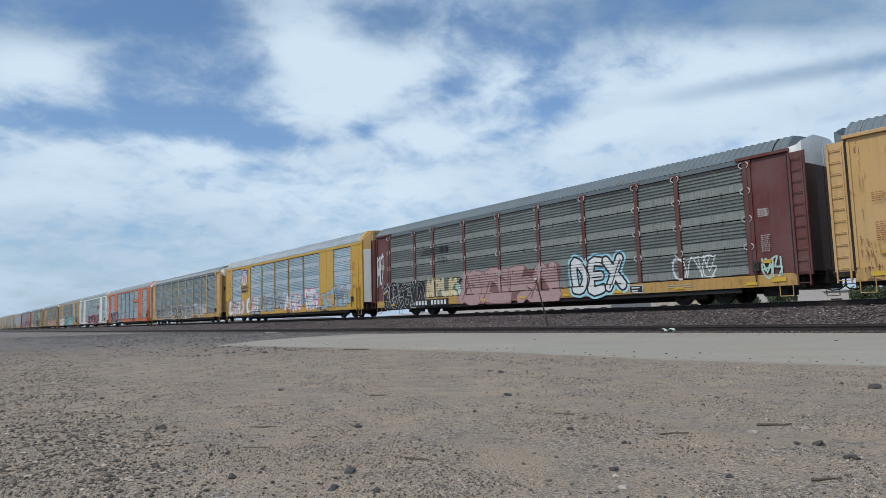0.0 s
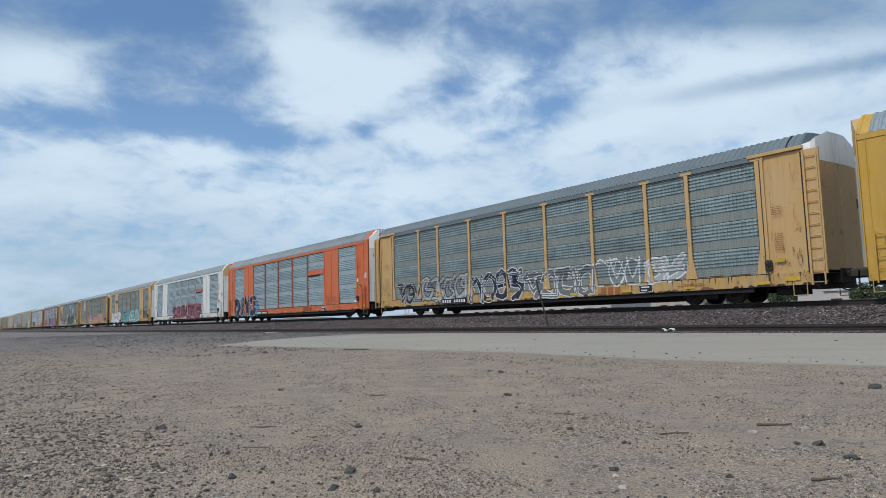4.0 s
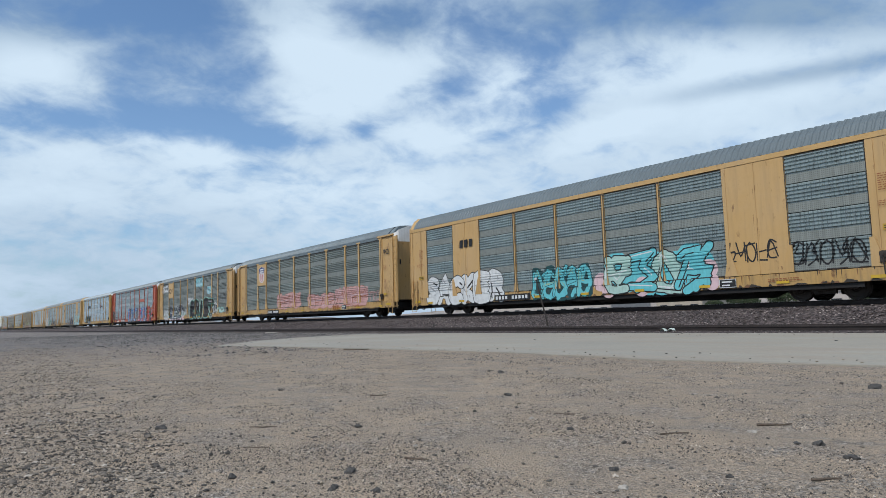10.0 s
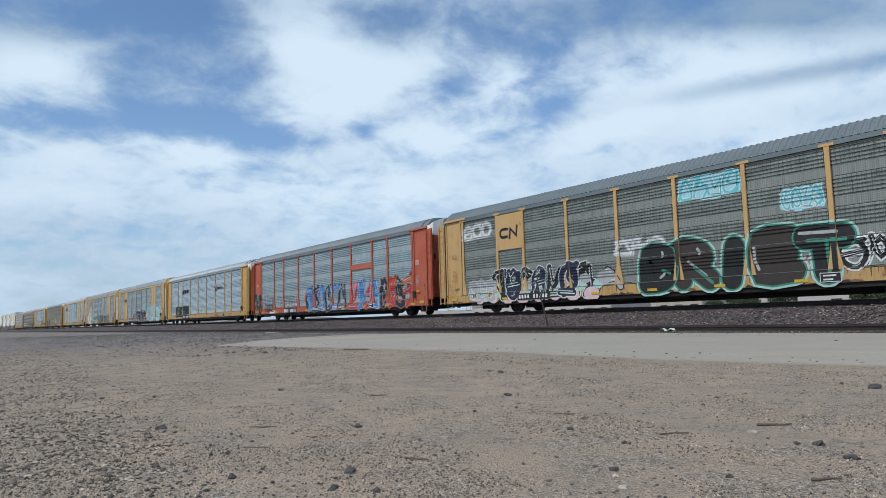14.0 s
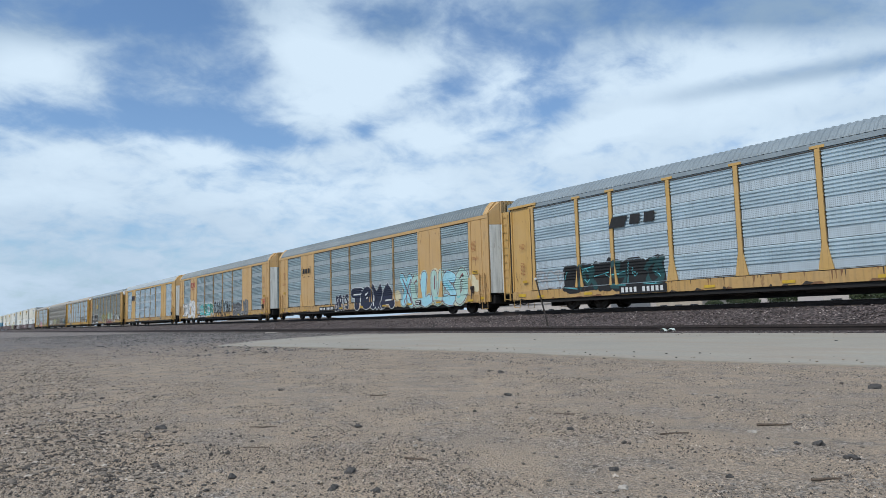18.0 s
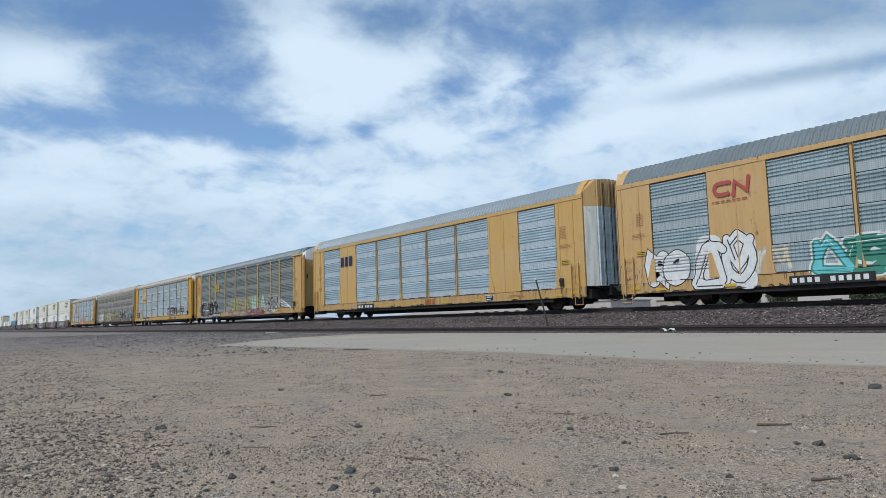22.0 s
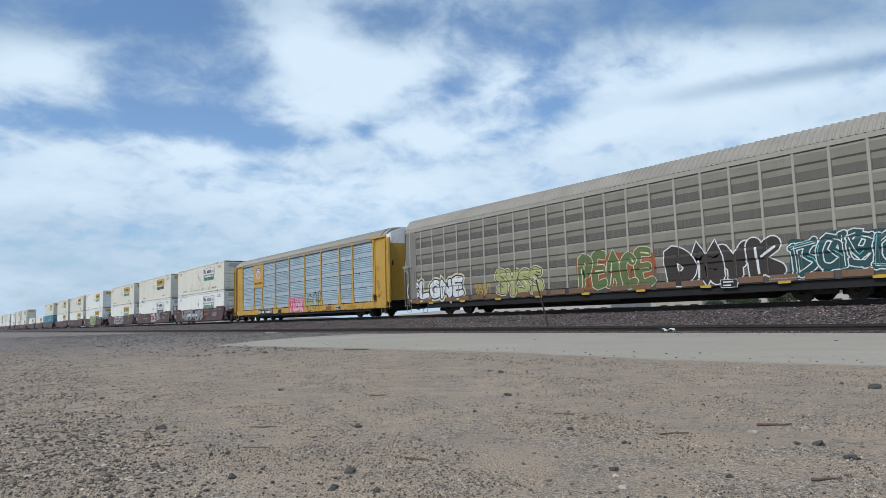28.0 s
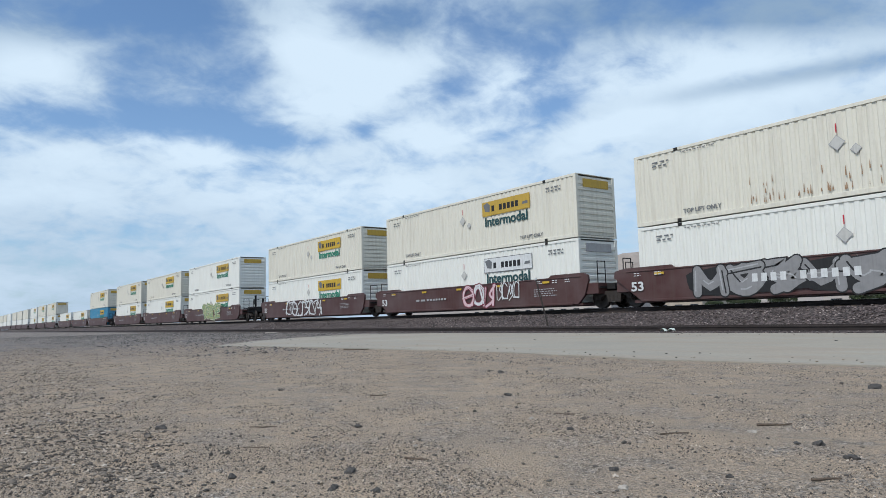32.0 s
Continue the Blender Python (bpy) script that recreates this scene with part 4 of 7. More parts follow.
def end_doors(car, s, half, door, cap, body, leaf_mat="cream"):
    """Folding end doors: a flat slanting leaf at each corner, upright ribbed leaves between, the top strip in another paint."""
    def middle(z0, z1):
        prof = []
        ys = np.linspace(-0.98, 0.98, 9)
        for i, y in enumerate(ys):
            prof += [(0.34, y), (0.385, y + 0.03), (0.385, y + 0.20), (0.34, y + 0.225)] if i < 8 else [(0.34, y)]
        prof += [(0.02, 0.98), (0.02, -0.98)]
        return [(p[0], p[1]) for p in prof], z0, z1

    def upright(prof, z0, z1):
        n = len(prof)
        top = (lambda y: z1) if z1 < 5 else (lambda y: arc_z(y, EAVE + 0.006, CROWN - 0.02) - 0.02)
        return Geo().add([(x, y, z0) for x, y in prof] + [(x, y, top(y)) for x, y in prof], [(i, (i + 1) % n, n + (i + 1) % n, n + i) for i in range(n)] + [tuple(range(n))[::-1], tuple(range(n, 2 * n))])
    m = pose(s * (half + 0.003), 0, 0, 0, 0, 0 if s > 0 else 180)
    side = [(0.0, -1.50), (0.05, -1.50), (0.33, -1.02), (0.33, -0.985), (0.0, -0.985)]
    for (z0, z1, mid_mat, side_mat, nm) in ((0.98, 4.48, door, leaf_mat, "end_door"), (4.484, 5.6, cap, cap, "end_door_top")):
        part(nm, cached((nm, mid_mat), lambda: upright(*middle(z0, z1)).mesh(nm, M[mid_mat])), None, car, m=m)
        for k in (1, -1):
            part(nm.replace("end", "corner"), cached((nm, side_mat, k), lambda: upright([(a, b * k) for a, b in side], z0, z1).mesh("corner_leaf", M[side_mat])), None, car, m=m)
    g = cached(("gap", body), lambda: Geo().box(0.0, 0.04, -0.05, 0.05, 0.95, 5.1, 0.008).mesh("corner_post", M[body]))
    rods = cached("rods", lambda: Geo().tube((0.41, 0, 1.0), (0.41, 0, 5.55), 0.018, 6).mesh("lock_rod", M["black"]))
    for y in (-1, 1):
        part("corner_post", g, None, car, m=m @ pose(0, y * 1.555, 0))
        for q in (0.11, 0.62):
            part("lock_rod", rods, None, car, m=m @ pose(0, y * q, 0))


def rack_posted(car, body, screen, roof, cap="cream", door=None, style=""):
    """Older autorack: ribbed screens between T-headed posts, boxed end bays, peaked roof ends."""
    half = 13.35
    door = door or body
    body_m, scr = M[body], M[screen]
    underframe(car, M["sill_tan"] if body == "brown" else body_m, half, trucks=9.35)
    decks(car, half)
    z0, z1 = 0.95, 4.86
    xs = [-11.8, -9.0, -7.1, -4.25, -1.42, 1.42, 4.25, 7.1, 9.0, 11.8]
    for a, b in zip(xs, xs[1:]):
        both("side_screen", ribbed_mesh(b - a, z0, z1, 4, 5, scr, 0.026 if style in ("clip", "seam") else 0.007), car, pose((a + b) / 2, -1.52, 0))
    def make_post():
        g = Geo().box(-0.085, 0.085, -0.04, 0.04, z0, z1, 0.008).box(-0.24, 0.24, -0.045, 0.03, z1 + 0.003, z1 + 0.10, 0.006)
        if style in ("foot", "seam"):
            g.sweep([(-0.24, 0.95), (0.24, 0.95), (0.085, 1.8), (-0.085, 1.8)], -0.05, 0.0, 1)
        return g.mesh("post", body_m)
    post = cached(("tpost", body, style), make_post)
    if style == "clip":      # pale spring clips beside the posts at every sheet joint
        hoop = cached("hoop", lambda: Geo().path([(0.0, 0, -0.11), (0.07, -0.03, -0.06), (0.09, -0.035, 0.0), (0.07, -0.03, 0.06), (0.0, 0, 0.11)], 0.018, 5).mesh("clip", M["holder_paint"]))
        for x in xs:
            for k in range(1, 5):
                for s in (-1, 1):
                    part("clip", hoop, None, car, m=pose(x + s * 0.085, -1.60, z0 + k * (z1 - z0) / 4 - (0.06 if k == 4 else 0), 0, 0, 0 if s > 0 else 180) @ (Matrix() if s > 0 else Matrix.Scale(-1, 4, (0, 1, 0))))
    for x in xs:
        both("post", post, car, pose(x, -1.55, 0))
    top = cached(("top_chord2", half, roof), lambda: Geo().box(-half + 1.5, half - 1.5, -0.03, 0.03, z1 + 0.004, EAVE + 0.02, 0.006).mesh("top_chord", M[roof]))
    both("top_chord", top, car, pose(0, -1.545, 0))
    for s in (1, -1):
        bay = cached(("bay", body, s), lambda: Geo().box(-0.70, 0.70, -0.02, 0.06, z0 - 0.02, z1 + 0.10, 0.006).box(-0.72, -0.60, -0.08, 0, z0, z1).box(0.60, 0.72, -0.08, 0, z0, z1).mesh("end_sheet", body_m))
        both("end_sheet", bay, car, pose(s * 12.62, -1.52, 0))
        beam = cached(("beam", body), lambda: Geo().box(-0.95, 0.95, -0.06, 0.06, z1 + 0.106, z1 + 0.22, 0.01).mesh("door_track", body_m))
        both("door_track", beam, car, pose(s * 12.45, -1.58, 0))
        panel = cached(("ladder_panel", body), lambda: Geo().box(-0.27, 0.27, -0.02, 0.02, 0.85, z1 + 0.05, 0.006).box(-0.27, -0.22, -0.06, 0.0, 0.85, z1 + 0.05).box(0.22, 0.27, -0.06, 0.0, 0.85, z1 + 0.05).mesh("ladder_panel", body_m))
        both("ladder_panel", panel, car, pose(s * 13.63, -1.59, 0))
        both("ladder", ladder(0.5, 4.75, body_m, 0.40), car, pose(s * 13.63, -1.66, 0))
        if s < 0:
            cap, door = roof, body
        m = pose(s * (half + 0.003), 0, 0, 0, 0, 0 if s > 0 else 180)
        plan = [(0, -1.54), (0.26, -1.50), (0.36, -1.38), (0.41, -0.6), (0.40, -0.03), (0.36, -0.03), (0.36, 0.03), (0.40, 0.03), (0.41, 0.6), (0.36, 1.38), (0.26, 1.50), (0, 1.54)]

        def leaf(name, z0, top, mat):
            n = len(plan)
            g = Geo().add([(x, y, z0) for x, y in plan] + [(x, y, top(y)) for x, y in plan], [(k, (k + 1) % n, n + (k + 1) % n, n + k) for k in range(n)] + [tuple(range(n))[::-1]])
            for k in range(n // 2 - 1):      # the roofed top, strip by strip
                g.f.append((n + k, n + k + 1, 2 * n - 2 - k, 2 * n - 1 - k))
            return g.mesh(name, M[mat])
        part("end_door", cached(("radial", door), lambda: leaf("end_door", 0.98, lambda y: 4.56, door)), None, car, m=m)
        part("end_door_top", cached(("radialtop", cap), lambda: leaf("end_door_top", 4.564, lambda y: arc_z(y, EAVE + 0.024, CROWN - 0.17) - 0.015, cap)), None, car, m=m)
        rim = cached("rim", lambda: roof_rim(EAVE + 0.024, CROWN - 0.15).mesh("roof_rim", M["black"]))
        part("roof_rim", rim, None, car, m=pose(s * (half - 0.5), 0, 0))
        # added black strip standing for the shaded gap beside the ladder panel
        both("seal", cached("seal", lambda: Geo().box(-0.03, 0.03, -0.02, 0.02, 0.9, 4.86).mesh("seal", M["black"])), car, pose(s * 13.33, -1.60, 0))
        both("hinge", cached("hinge", lambda: Geo().box(-0.01, 0.02, -0.05, 0.05, -0.16, 0.16, 0.006).mesh("hinge", M["black"])), car, pose(s * (half + 0.37), -1.30, 3.3, 0, 0, 0 if s > 0 else 180))
    part("roof", roof_mesh(half, M[roof], EAVE + 0.024, CROWN - 0.15), None, car)


def rack_panelled(car):
    """Long grey rack: many narrow perforated panels between light ribs, rounded roof."""
    half = 13.95
    g = M["grey"]
    underframe(car, M["sill_dark"], half, 0.62)
    decks(car, half)
    z0, z1 = 0.95, 4.86
    n = 23
    w = 26.4 / n
    for i in range(n):
        both("side_panel", ribbed_mesh(w, z0, z1, 4, 1, M["panel_grey"], 0.006), car, pose(-13.5 + w * (i + 0.5), -1.52, 0))
    post = cached("rib", lambda: Geo().box(-0.05, 0.05, -0.03, 0.03, z0, z1, 0.01).mesh("rib", M["rib_grey"]))
    for i in range(n + 1):
        both("rib", post, car, pose(-13.5 + w * i, -1.545, 0))
    top = cached("top_chord3", lambda: Geo().box(-half, half, -0.04, 0.04, z1 + 0.003, EAVE + 0.02, 0.006).mesh("top_chord", M["rib_grey"]))
    both("top_chord", top, car, pose(0, -1.54, 0))
    part("roof", roof_mesh(half, M["roof_grey"], EAVE + 0.024, CROWN - 0.04), None, car)
    pocket = cached("pocket", lambda: Geo().box(-w / 2 + 0.12, w / 2 - 0.12, -0.03, 0.0, 0.68, 0.90, 0.01).mesh("sill_pocket", M["sill_pocket"]))
    for i in range(n):
        if i % 5 != 2:
            both("sill_pocket", pocket, car, pose(-13.5 + w * (i + 0.5), -1.583, 0))
    end = cached("gend", lambda: Geo().box(-0.53, 0.53, -0.02, 0.05, z0, z1, 0.01).box(-0.2, 0.35, -0.04, 0, 1.0, 2.6, 0.01).mesh("end_sheet", g))
    for s in (-1, 1):
        both("end_sheet", end, car, pose(s * 13.4, -1.55, 0))
        end_doors(car, s, half, "grey", "grey", "grey", "grey")
        both("ladder", ladder(0.5, 2.6, g), car, pose(s * (half - 0.22), -1.66, 0))
        both("grab_iron", cached("grab", lambda: Geo().path([(-0.3, 0, 2.75), (-0.3, -0.07, 2.75), (0.3, -0.07, 2.75), (0.3, 0, 2.75)], 0.018).mesh("grab_iron", M["black"])), car, pose(s * (half - 0.3), -1.6, 0))


M["panel_grey"] = galvanized("grey_panel", (0.225, 0.208, 0.170), (0.145, 0.133, 0.110), metal=0.0, lines=0.45)
M["holder_paint"] = plain("pale_clip_steel", (0.5, 0.5, 0.48), 0.6)
M["punched_grey"] = perforated("punched_grey_panel", (0.15, 0.14, 0.12), 0.6)
STYLE = {0: "foot", 1: "clip", 3: "foot", 7: "foot", 8: "foot", 9: "foot", 10: "foot", 15: "seam", 17: "seam"}
M["sill_pocket"] = paint("rusty_brown_pocket_paint", (0.15, 0.075, 0.035), grime=0.4, rust=0.3)
M["rib_grey"] = paint("light_grey_rib", (0.31, 0.293, 0.25), grime=0.2)
M["roof_grey"] = galvanized("beige_roof", (0.27, 0.25, 0.215), (0.18, 0.168, 0.145), metal=0.05, lines=0.25)

# kind, body, screens, roof, cap, end door, label
CARS = [
    ("p", "tan", "zinc_old", "roof", "cream", "tan", "faded yellow autorack with boxed end bay behind the train's head"),
    ("p", "brown", "zinc_rib", "roof", "cream", "end_dark", "boxcar-red autorack with dull ribbed screens and white sprayed letters"),
    ("s", "bright", "zinc_new", "roof_new", "tan", "zinc", "bright yellow autorack with silver screens and a shield"),
    ("p", "tan", "zinc_mid", "roof", "cream", "tan", "faded yellow autorack with grey screens between T-headed posts"),
    ("s", "orange", "zinc", "roof", "cream", "brown", "orange autorack with silver-grey ribbed screens"),
    ("s", "white", "zinc", "roof", "tan", "door_soot", "white autorack with grey screens and dark red lettering"),
    ("s", "tan", "zinc_mid", "roof", "tan", "door_soot", "faded yellow autorack with grey screens and turquoise lettering"),
    ("p", "tan", "zinc_old", "roof", "cream", "tan", "faded yellow autorack with dark screens and pink lettering"),
    ("p", "tan", "zinc_old", "roof", "cream", "tan", "faded yellow autorack covered in green and black lettering"),
    ("p", "red_orange", "zinc", "roof", "cream", "red_orange", "red-orange autorack with light ribbed screens"),
    ("p", "yellow", "zinc_new", "roof_new", "cream", "yellow", "yellow autorack with pale blue-grey ribbed screens"),
    ("s", "tan", "zinc", "roof", "tan", "peeled", "faded yellow autorack with large light blue lettering"),
    ("s", "tan", "zinc", "roof", "tan", "zinc_mid", "faded yellow autorack with black and green lettering"),
    ("s", "yellow", "zinc_new", "roof_new", "tan", "zinc_new", "clean yellow autorack with silver-blue ribbed screens"),
    ("p", "yellow", "zinc_old", "roof", "cream", "yellow", "yellow autorack with dark grey screens and outlined lettering"),
    ("p", "bright", "zinc_new", "roof_grey", "cream", "bright", "yellow autorack with clean silver screens and black tags"),
    ("g", "grey", "panel_grey", "roof_grey", "cream", "grey", "long grey autorack with narrow perforated panels"),
    ("p", "bright", "zinc_new", "roof_grey", "cream", "bright", "yellow autorack with silver screens ahead of the container cars"),
]
RACKS = []
CAR_SHIFT = [-0.55, -0.53, -0.56, -0.45, -0.19, -0.02, 0.06, -0.10, -0.32, -0.33, -0.33, -0.26, -0.62, -0.76, -1.05, -1.13, -0.72, -1.81]      # shifts along the track, car by car, to fit the camera's view
for i, (kind, body, screen, roof, cap, door, label) in enumerate(CARS):
    x0 = -23.75 - 28.5 * (i - 1) + CAR_SHIFT[i]
    car = thing("autorack_car", pose(place(0, x0), TRACK, RAIL), label, "railway car", "cars of the train")
    if kind == "s":
        rack_smooth(car, body, screen, roof, cap, door)
    elif kind == "p":
        rack_posted(car, body, screen, roof, cap, door, STYLE.get(i, ""))
    else:
        rack_panelled(car)
    RACKS.append(car)
    MOVERS.append((car, x0, 0.0))


# ---- container cars ----
def container_meshes(mat):
    L2, H, W = 16.15 / 2, 2.896, 1.295

    def side():
        g = Geo()
        prof, x = [], -L2 + 0.12
        while x < L2 - 0.15:
            prof += [(x, 0.0), (x + 0.13, 0.0), (x + 0.17, 0.03), (x + 0.26, 0.03)]
            x += 0.30
        prof.append((L2 - 0.12, 0.0))
        n = len(prof)
        g.add([(x, y, z) for z in (0.16, H - 0.12) for x, y in prof], [(i, i + 1, n + i + 1, n + i) for i in range(n - 1)])
        return g.mesh("side_wall", mat)

    def rails():
        g = Geo().box(-L2, L2, -0.02, 0.05, 0.0, 0.16, 0.008).box(-L2, L2, -0.02, 0.05, H - 0.12, H, 0.008)
        return g.mesh("side_rail", mat)

    def posts():
        g = Geo().box(-0.09, 0.09, -0.09, 0.09, 0.0, H, 0.012)
        return g.mesh("corner_post", mat)

    def castings():
        g = Geo()
        for x in (-6.096, 6.096):
            for z in (0.0, H - 0.12):
                g.box(x - 0.09, x + 0.09, -0.03, 0.06, z, z + 0.12, 0.01)
        return g.mesh("lift_castings", M["black"])

    def door():
        prof = [(0.0, 0.12), (0.03, 0.12)]
        for i in range(9):
            z = 0.25 + i * 0.27
            prof += [(0.03, z), (0.06, z + 0.02), (0.06, z + 0.15), (0.03, z + 0.17)]
        prof += [(0.03, H - 0.1), (0.0, H - 0.1)]
        g = Geo().sweep(prof, -W + 0.1, W - 0.1, 1)
        return g.mesh("end_wall", mat)

    def roof():
        return Geo().box(-L2, L2, -W, W, H - 0.03, H + 0.005, 0.004).box(-L2, L2, -W + 0.02, W - 0.02, 0.02, 0.1).mesh("roof_panel", mat)
    return cached(("container", mat.name), lambda: dict(side=side(), rails=rails(), posts=posts(), door=door(), roof=roof(), castings=castings())), L2, W, H


def container(x0, z, mat="box_white", label="", shift=0.0):
    ms, L2, W, H = container_meshes(M[mat])
    c = thing("container", pose(place(0, x0), TRACK, RAIL + z), label, "container", "stacked containers")
    for s, m in ((-1, pose(0, -W, 0)), (1, pose(0, W, 0, 0, 0, 180))):
        part("side_wall", ms["side"], None, c, m=m)
        part("side_rail", ms["rails"], None, c, m=m)
        part("lift_casting", ms["castings"], None, c, m=m)
    for sx in (-1, 1):
        for sy in (-1, 1):
            part("corner_post", ms["posts"], None, c, m=pose(sx * (L2 - 0.08), sy * (W - 0.07), 0))
        part("end_wall", ms["door"], None, c, m=pose(sx * (L2 - 0.05), 0, 0, 0, 0, 0 if sx > 0 else 180))
    part("roof_panel", ms["roof"], None, c)
    MOVERS.append((c, x0, z))
    return c


def well_unit(x0, lead, trail, label):
    """One well of an articulated container car; lead: its own truck at the front end."""
    car = thing("well_car", pose(place(0, x0), TRACK, RAIL), label, "railway car", "container cars of the train")
    mar = M["maroon"]
    side = cached("wellside", lambda: Geo().sweep([(-9.25, 1.22), (-9.2, 1.48), (-8.7, 1.58), (-6.5, 1.58), (-6.3, 1.44), (6.3, 1.44), (6.5, 1.58), (8.4, 1.58), (8.7, 1.46), (8.72, 1.2), (8.5, 0.6), (8.1, 0.22), (-7.9, 0.22)], -0.06, 0.06, 1)
                  .box(-7.8, 7.8, -0.10, 0.0, 0.20, 0.29, 0.01).box(-8.6, 8.3, -0.09, 0.02, 1.40, 1.46, 0.01).mesh("well_side", mar))
    both("well_side", side, car, pose(0, -1.46, 0))
    fl = cached("wellfloor", lambda: Geo().box(-8.3, 8.3, -1.44, 1.44, 0.16, 0.262).box(-9.2, -8.35, -1.44, 1.44, 0.62, 1.1, 0.02).box(8.35, 9.2, -1.44, 1.44, 0.62, 1.1, 0.02).mesh("well_floor", mar))
    part("well_floor", fl, None, car)
    for s, own in ((1, lead), (-1, trail)):
        plat = cached(("wellend", own), lambda: Geo().box(9.2, 9.66 + (1.0 if own else 0), -0.9, 0.9, 0.80, 1.30 if own else 1.08, 0.02).box(9.15, 9.25, -1.35, 1.35, 0.86, 0.94).mesh("end_platform", M["black"]))
        part("end_platform", plat, None, car, m=None if s > 0 else HALF_TURN)
        rail_g = cached("wellrail", lambda: Geo().path([(9.0, -0.25, 0.95), (9.0, -0.25, 2.05), (9.0, 0.25, 2.05), (9.0, 0.25, 0.95)], 0.022).path([(9.0, -0.25, 1.5), (9.0, 0.25, 1.5)], 0.02).mesh("handrail", M["black"]))
        for q in (-0.95, 0.95):
            part("handrail", rail_g, None, car, m=pose(0, q, 0) if s > 0 else HALF_TURN @ pose(0, q, 0))
        if own:
            coupler(car, s * 10.6, s)
            stand = cached("brake_stand", lambda: Geo().box(10.0, 10.12, -0.55, -0.40, 1.3, 2.35, 0.01).tube((10.06, -0.57, 1.72), (10.06, -0.62, 1.72), 0.20, 16).box(9.5, 9.62, 0.35, 0.5, 1.3, 2.1, 0.01).path([(10.5, -0.85, 1.1), (10.5, -0.85, 1.95), (10.5, -0.3, 1.95)], 0.025).mesh("brake_stand", M["black"]))
            part("brake_stand", stand, None, car, m=None if s > 0 else HALF_TURN)
            steps = cached("well_steps", lambda: Geo().path([(10.2, -1.3, 1.2), (10.2, -1.3, 0.25), (10.6, -1.3, 0.25), (10.6, -1.3, 1.2)], 0.022).path([(10.2, -1.3, 0.65), (10.6, -1.3, 0.65)], 0.02).box(9.3, 10.7, -1.35, -0.9, 1.12, 1.2, 0.01).mesh("end_steps", M["black"]))
            part("end_steps", steps, None, car, m=None if s > 0 else HALF_TURN)
    if lead:
        truck(car, 9.6, 0.48, 0.9)
    truck(car, -9.7 if not trail else -9.6, 0.48, 0.9)
    MOVERS.append((car, x0, 0.0))
    return car


UNITS, BOXES = [], {}
for k in range(27):
    x, u = -507.45 - 62.1 * (k // 3) - 19.4 * (k % 3), k % 3
    car = well_unit(x, u == 0, u == 2, "dark maroon container well car with stencilled markings")
    UNITS.append(car)
    low = "box_blue" if k == 6 else "box_white"
    BOXES[k, 0] = container(x, 0.27, low, "blue ribbed container in the well" if k == 6 else "white ribbed container set down in the well car")
    if k not in (7, 8):
        BOXES[k, 1] = container(x, 0.27 + 2.945, "box_white" if k % 4 == 3 else "box_cream", "white ribbed container stacked on another container")


# ---- paint on the cars: sprayed letters, marks and stencils ----
GLYPH = {
    "A": [[(0, 0), (0.5, 1), (1, 0)], [(0.2, 0.35), (0.8, 0.35)]], "B": [[(0.1, 0), (0.1, 1), (0.7, 0.95), (0.8, 0.75), (0.6, 0.52), (0.15, 0.5)], [(0.6, 0.52), (0.95, 0.3), (0.75, 0.03), (0.1, 0)]],
    "C": [[(0.95, 0.85), (0.6, 1), (0.15, 0.8), (0.05, 0.4), (0.3, 0.03), (0.9, 0.1)]], "D": [[(0.1, 0), (0.1, 1), (0.6, 0.95), (0.95, 0.5), (0.6, 0.03), (0.1, 0)]],
    "E": [[(0.9, 1), (0.1, 1), (0.1, 0), (0.95, 0)], [(0.1, 0.5), (0.8, 0.5)]], "G": [[(0.95, 0.85), (0.5, 1), (0.08, 0.6), (0.25, 0.05), (0.85, 0.05), (0.9, 0.45), (0.55, 0.45)]],
    "I": [[(0.5, 0), (0.5, 1)]], "K": [[(0.1, 0), (0.1, 1)], [(0.9, 1), (0.15, 0.45), (0.95, 0)]], "L": [[(0.1, 1), (0.1, 0), (0.95, 0.02)]], "M": [[(0.0, 0), (0.1, 1), (0.5, 0.15), (0.9, 1), (1, 0)]],
    "N": [[(0.08, 0), (0.08, 1), (0.9, 0), (0.9, 1)]], "O": [[(0.5, 1), (0.08, 0.75), (0.08, 0.25), (0.5, 0), (0.92, 0.25), (0.92, 0.75), (0.5, 1)]],
    "R": [[(0.1, 0), (0.1, 1), (0.7, 0.95), (0.85, 0.72), (0.6, 0.48), (0.15, 0.45)], [(0.45, 0.47), (0.95, 0)]], "S": [[(0.92, 0.88), (0.4, 1), (0.1, 0.75), (0.85, 0.35), (0.7, 0.03), (0.05, 0.1)]],
    "T": [[(0, 1), (1, 1)], [(0.5, 1), (0.5, 0)]], "U": [[(0.08, 1), (0.1, 0.25), (0.5, 0), (0.9, 0.25), (0.92, 1)]], "W": [[(0, 1), (0.2, 0), (0.5, 0.7), (0.8, 0), (1, 1)]],
    "H": [[(0.08, 0), (0.08, 1)], [(0.92, 0), (0.92, 1)], [(0.08, 0.5), (0.92, 0.5)]], "X": [[(0, 0), (1, 1)], [(0, 1), (1, 0)]], "Y": [[(0, 1), (0.5, 0.45), (1, 1)], [(0.5, 0.45), (0.5, 0)]],
    "P": [[(0.1, 0), (0.1, 1), (0.75, 0.95), (0.85, 0.7), (0.6, 0.48), (0.15, 0.45)]],
}
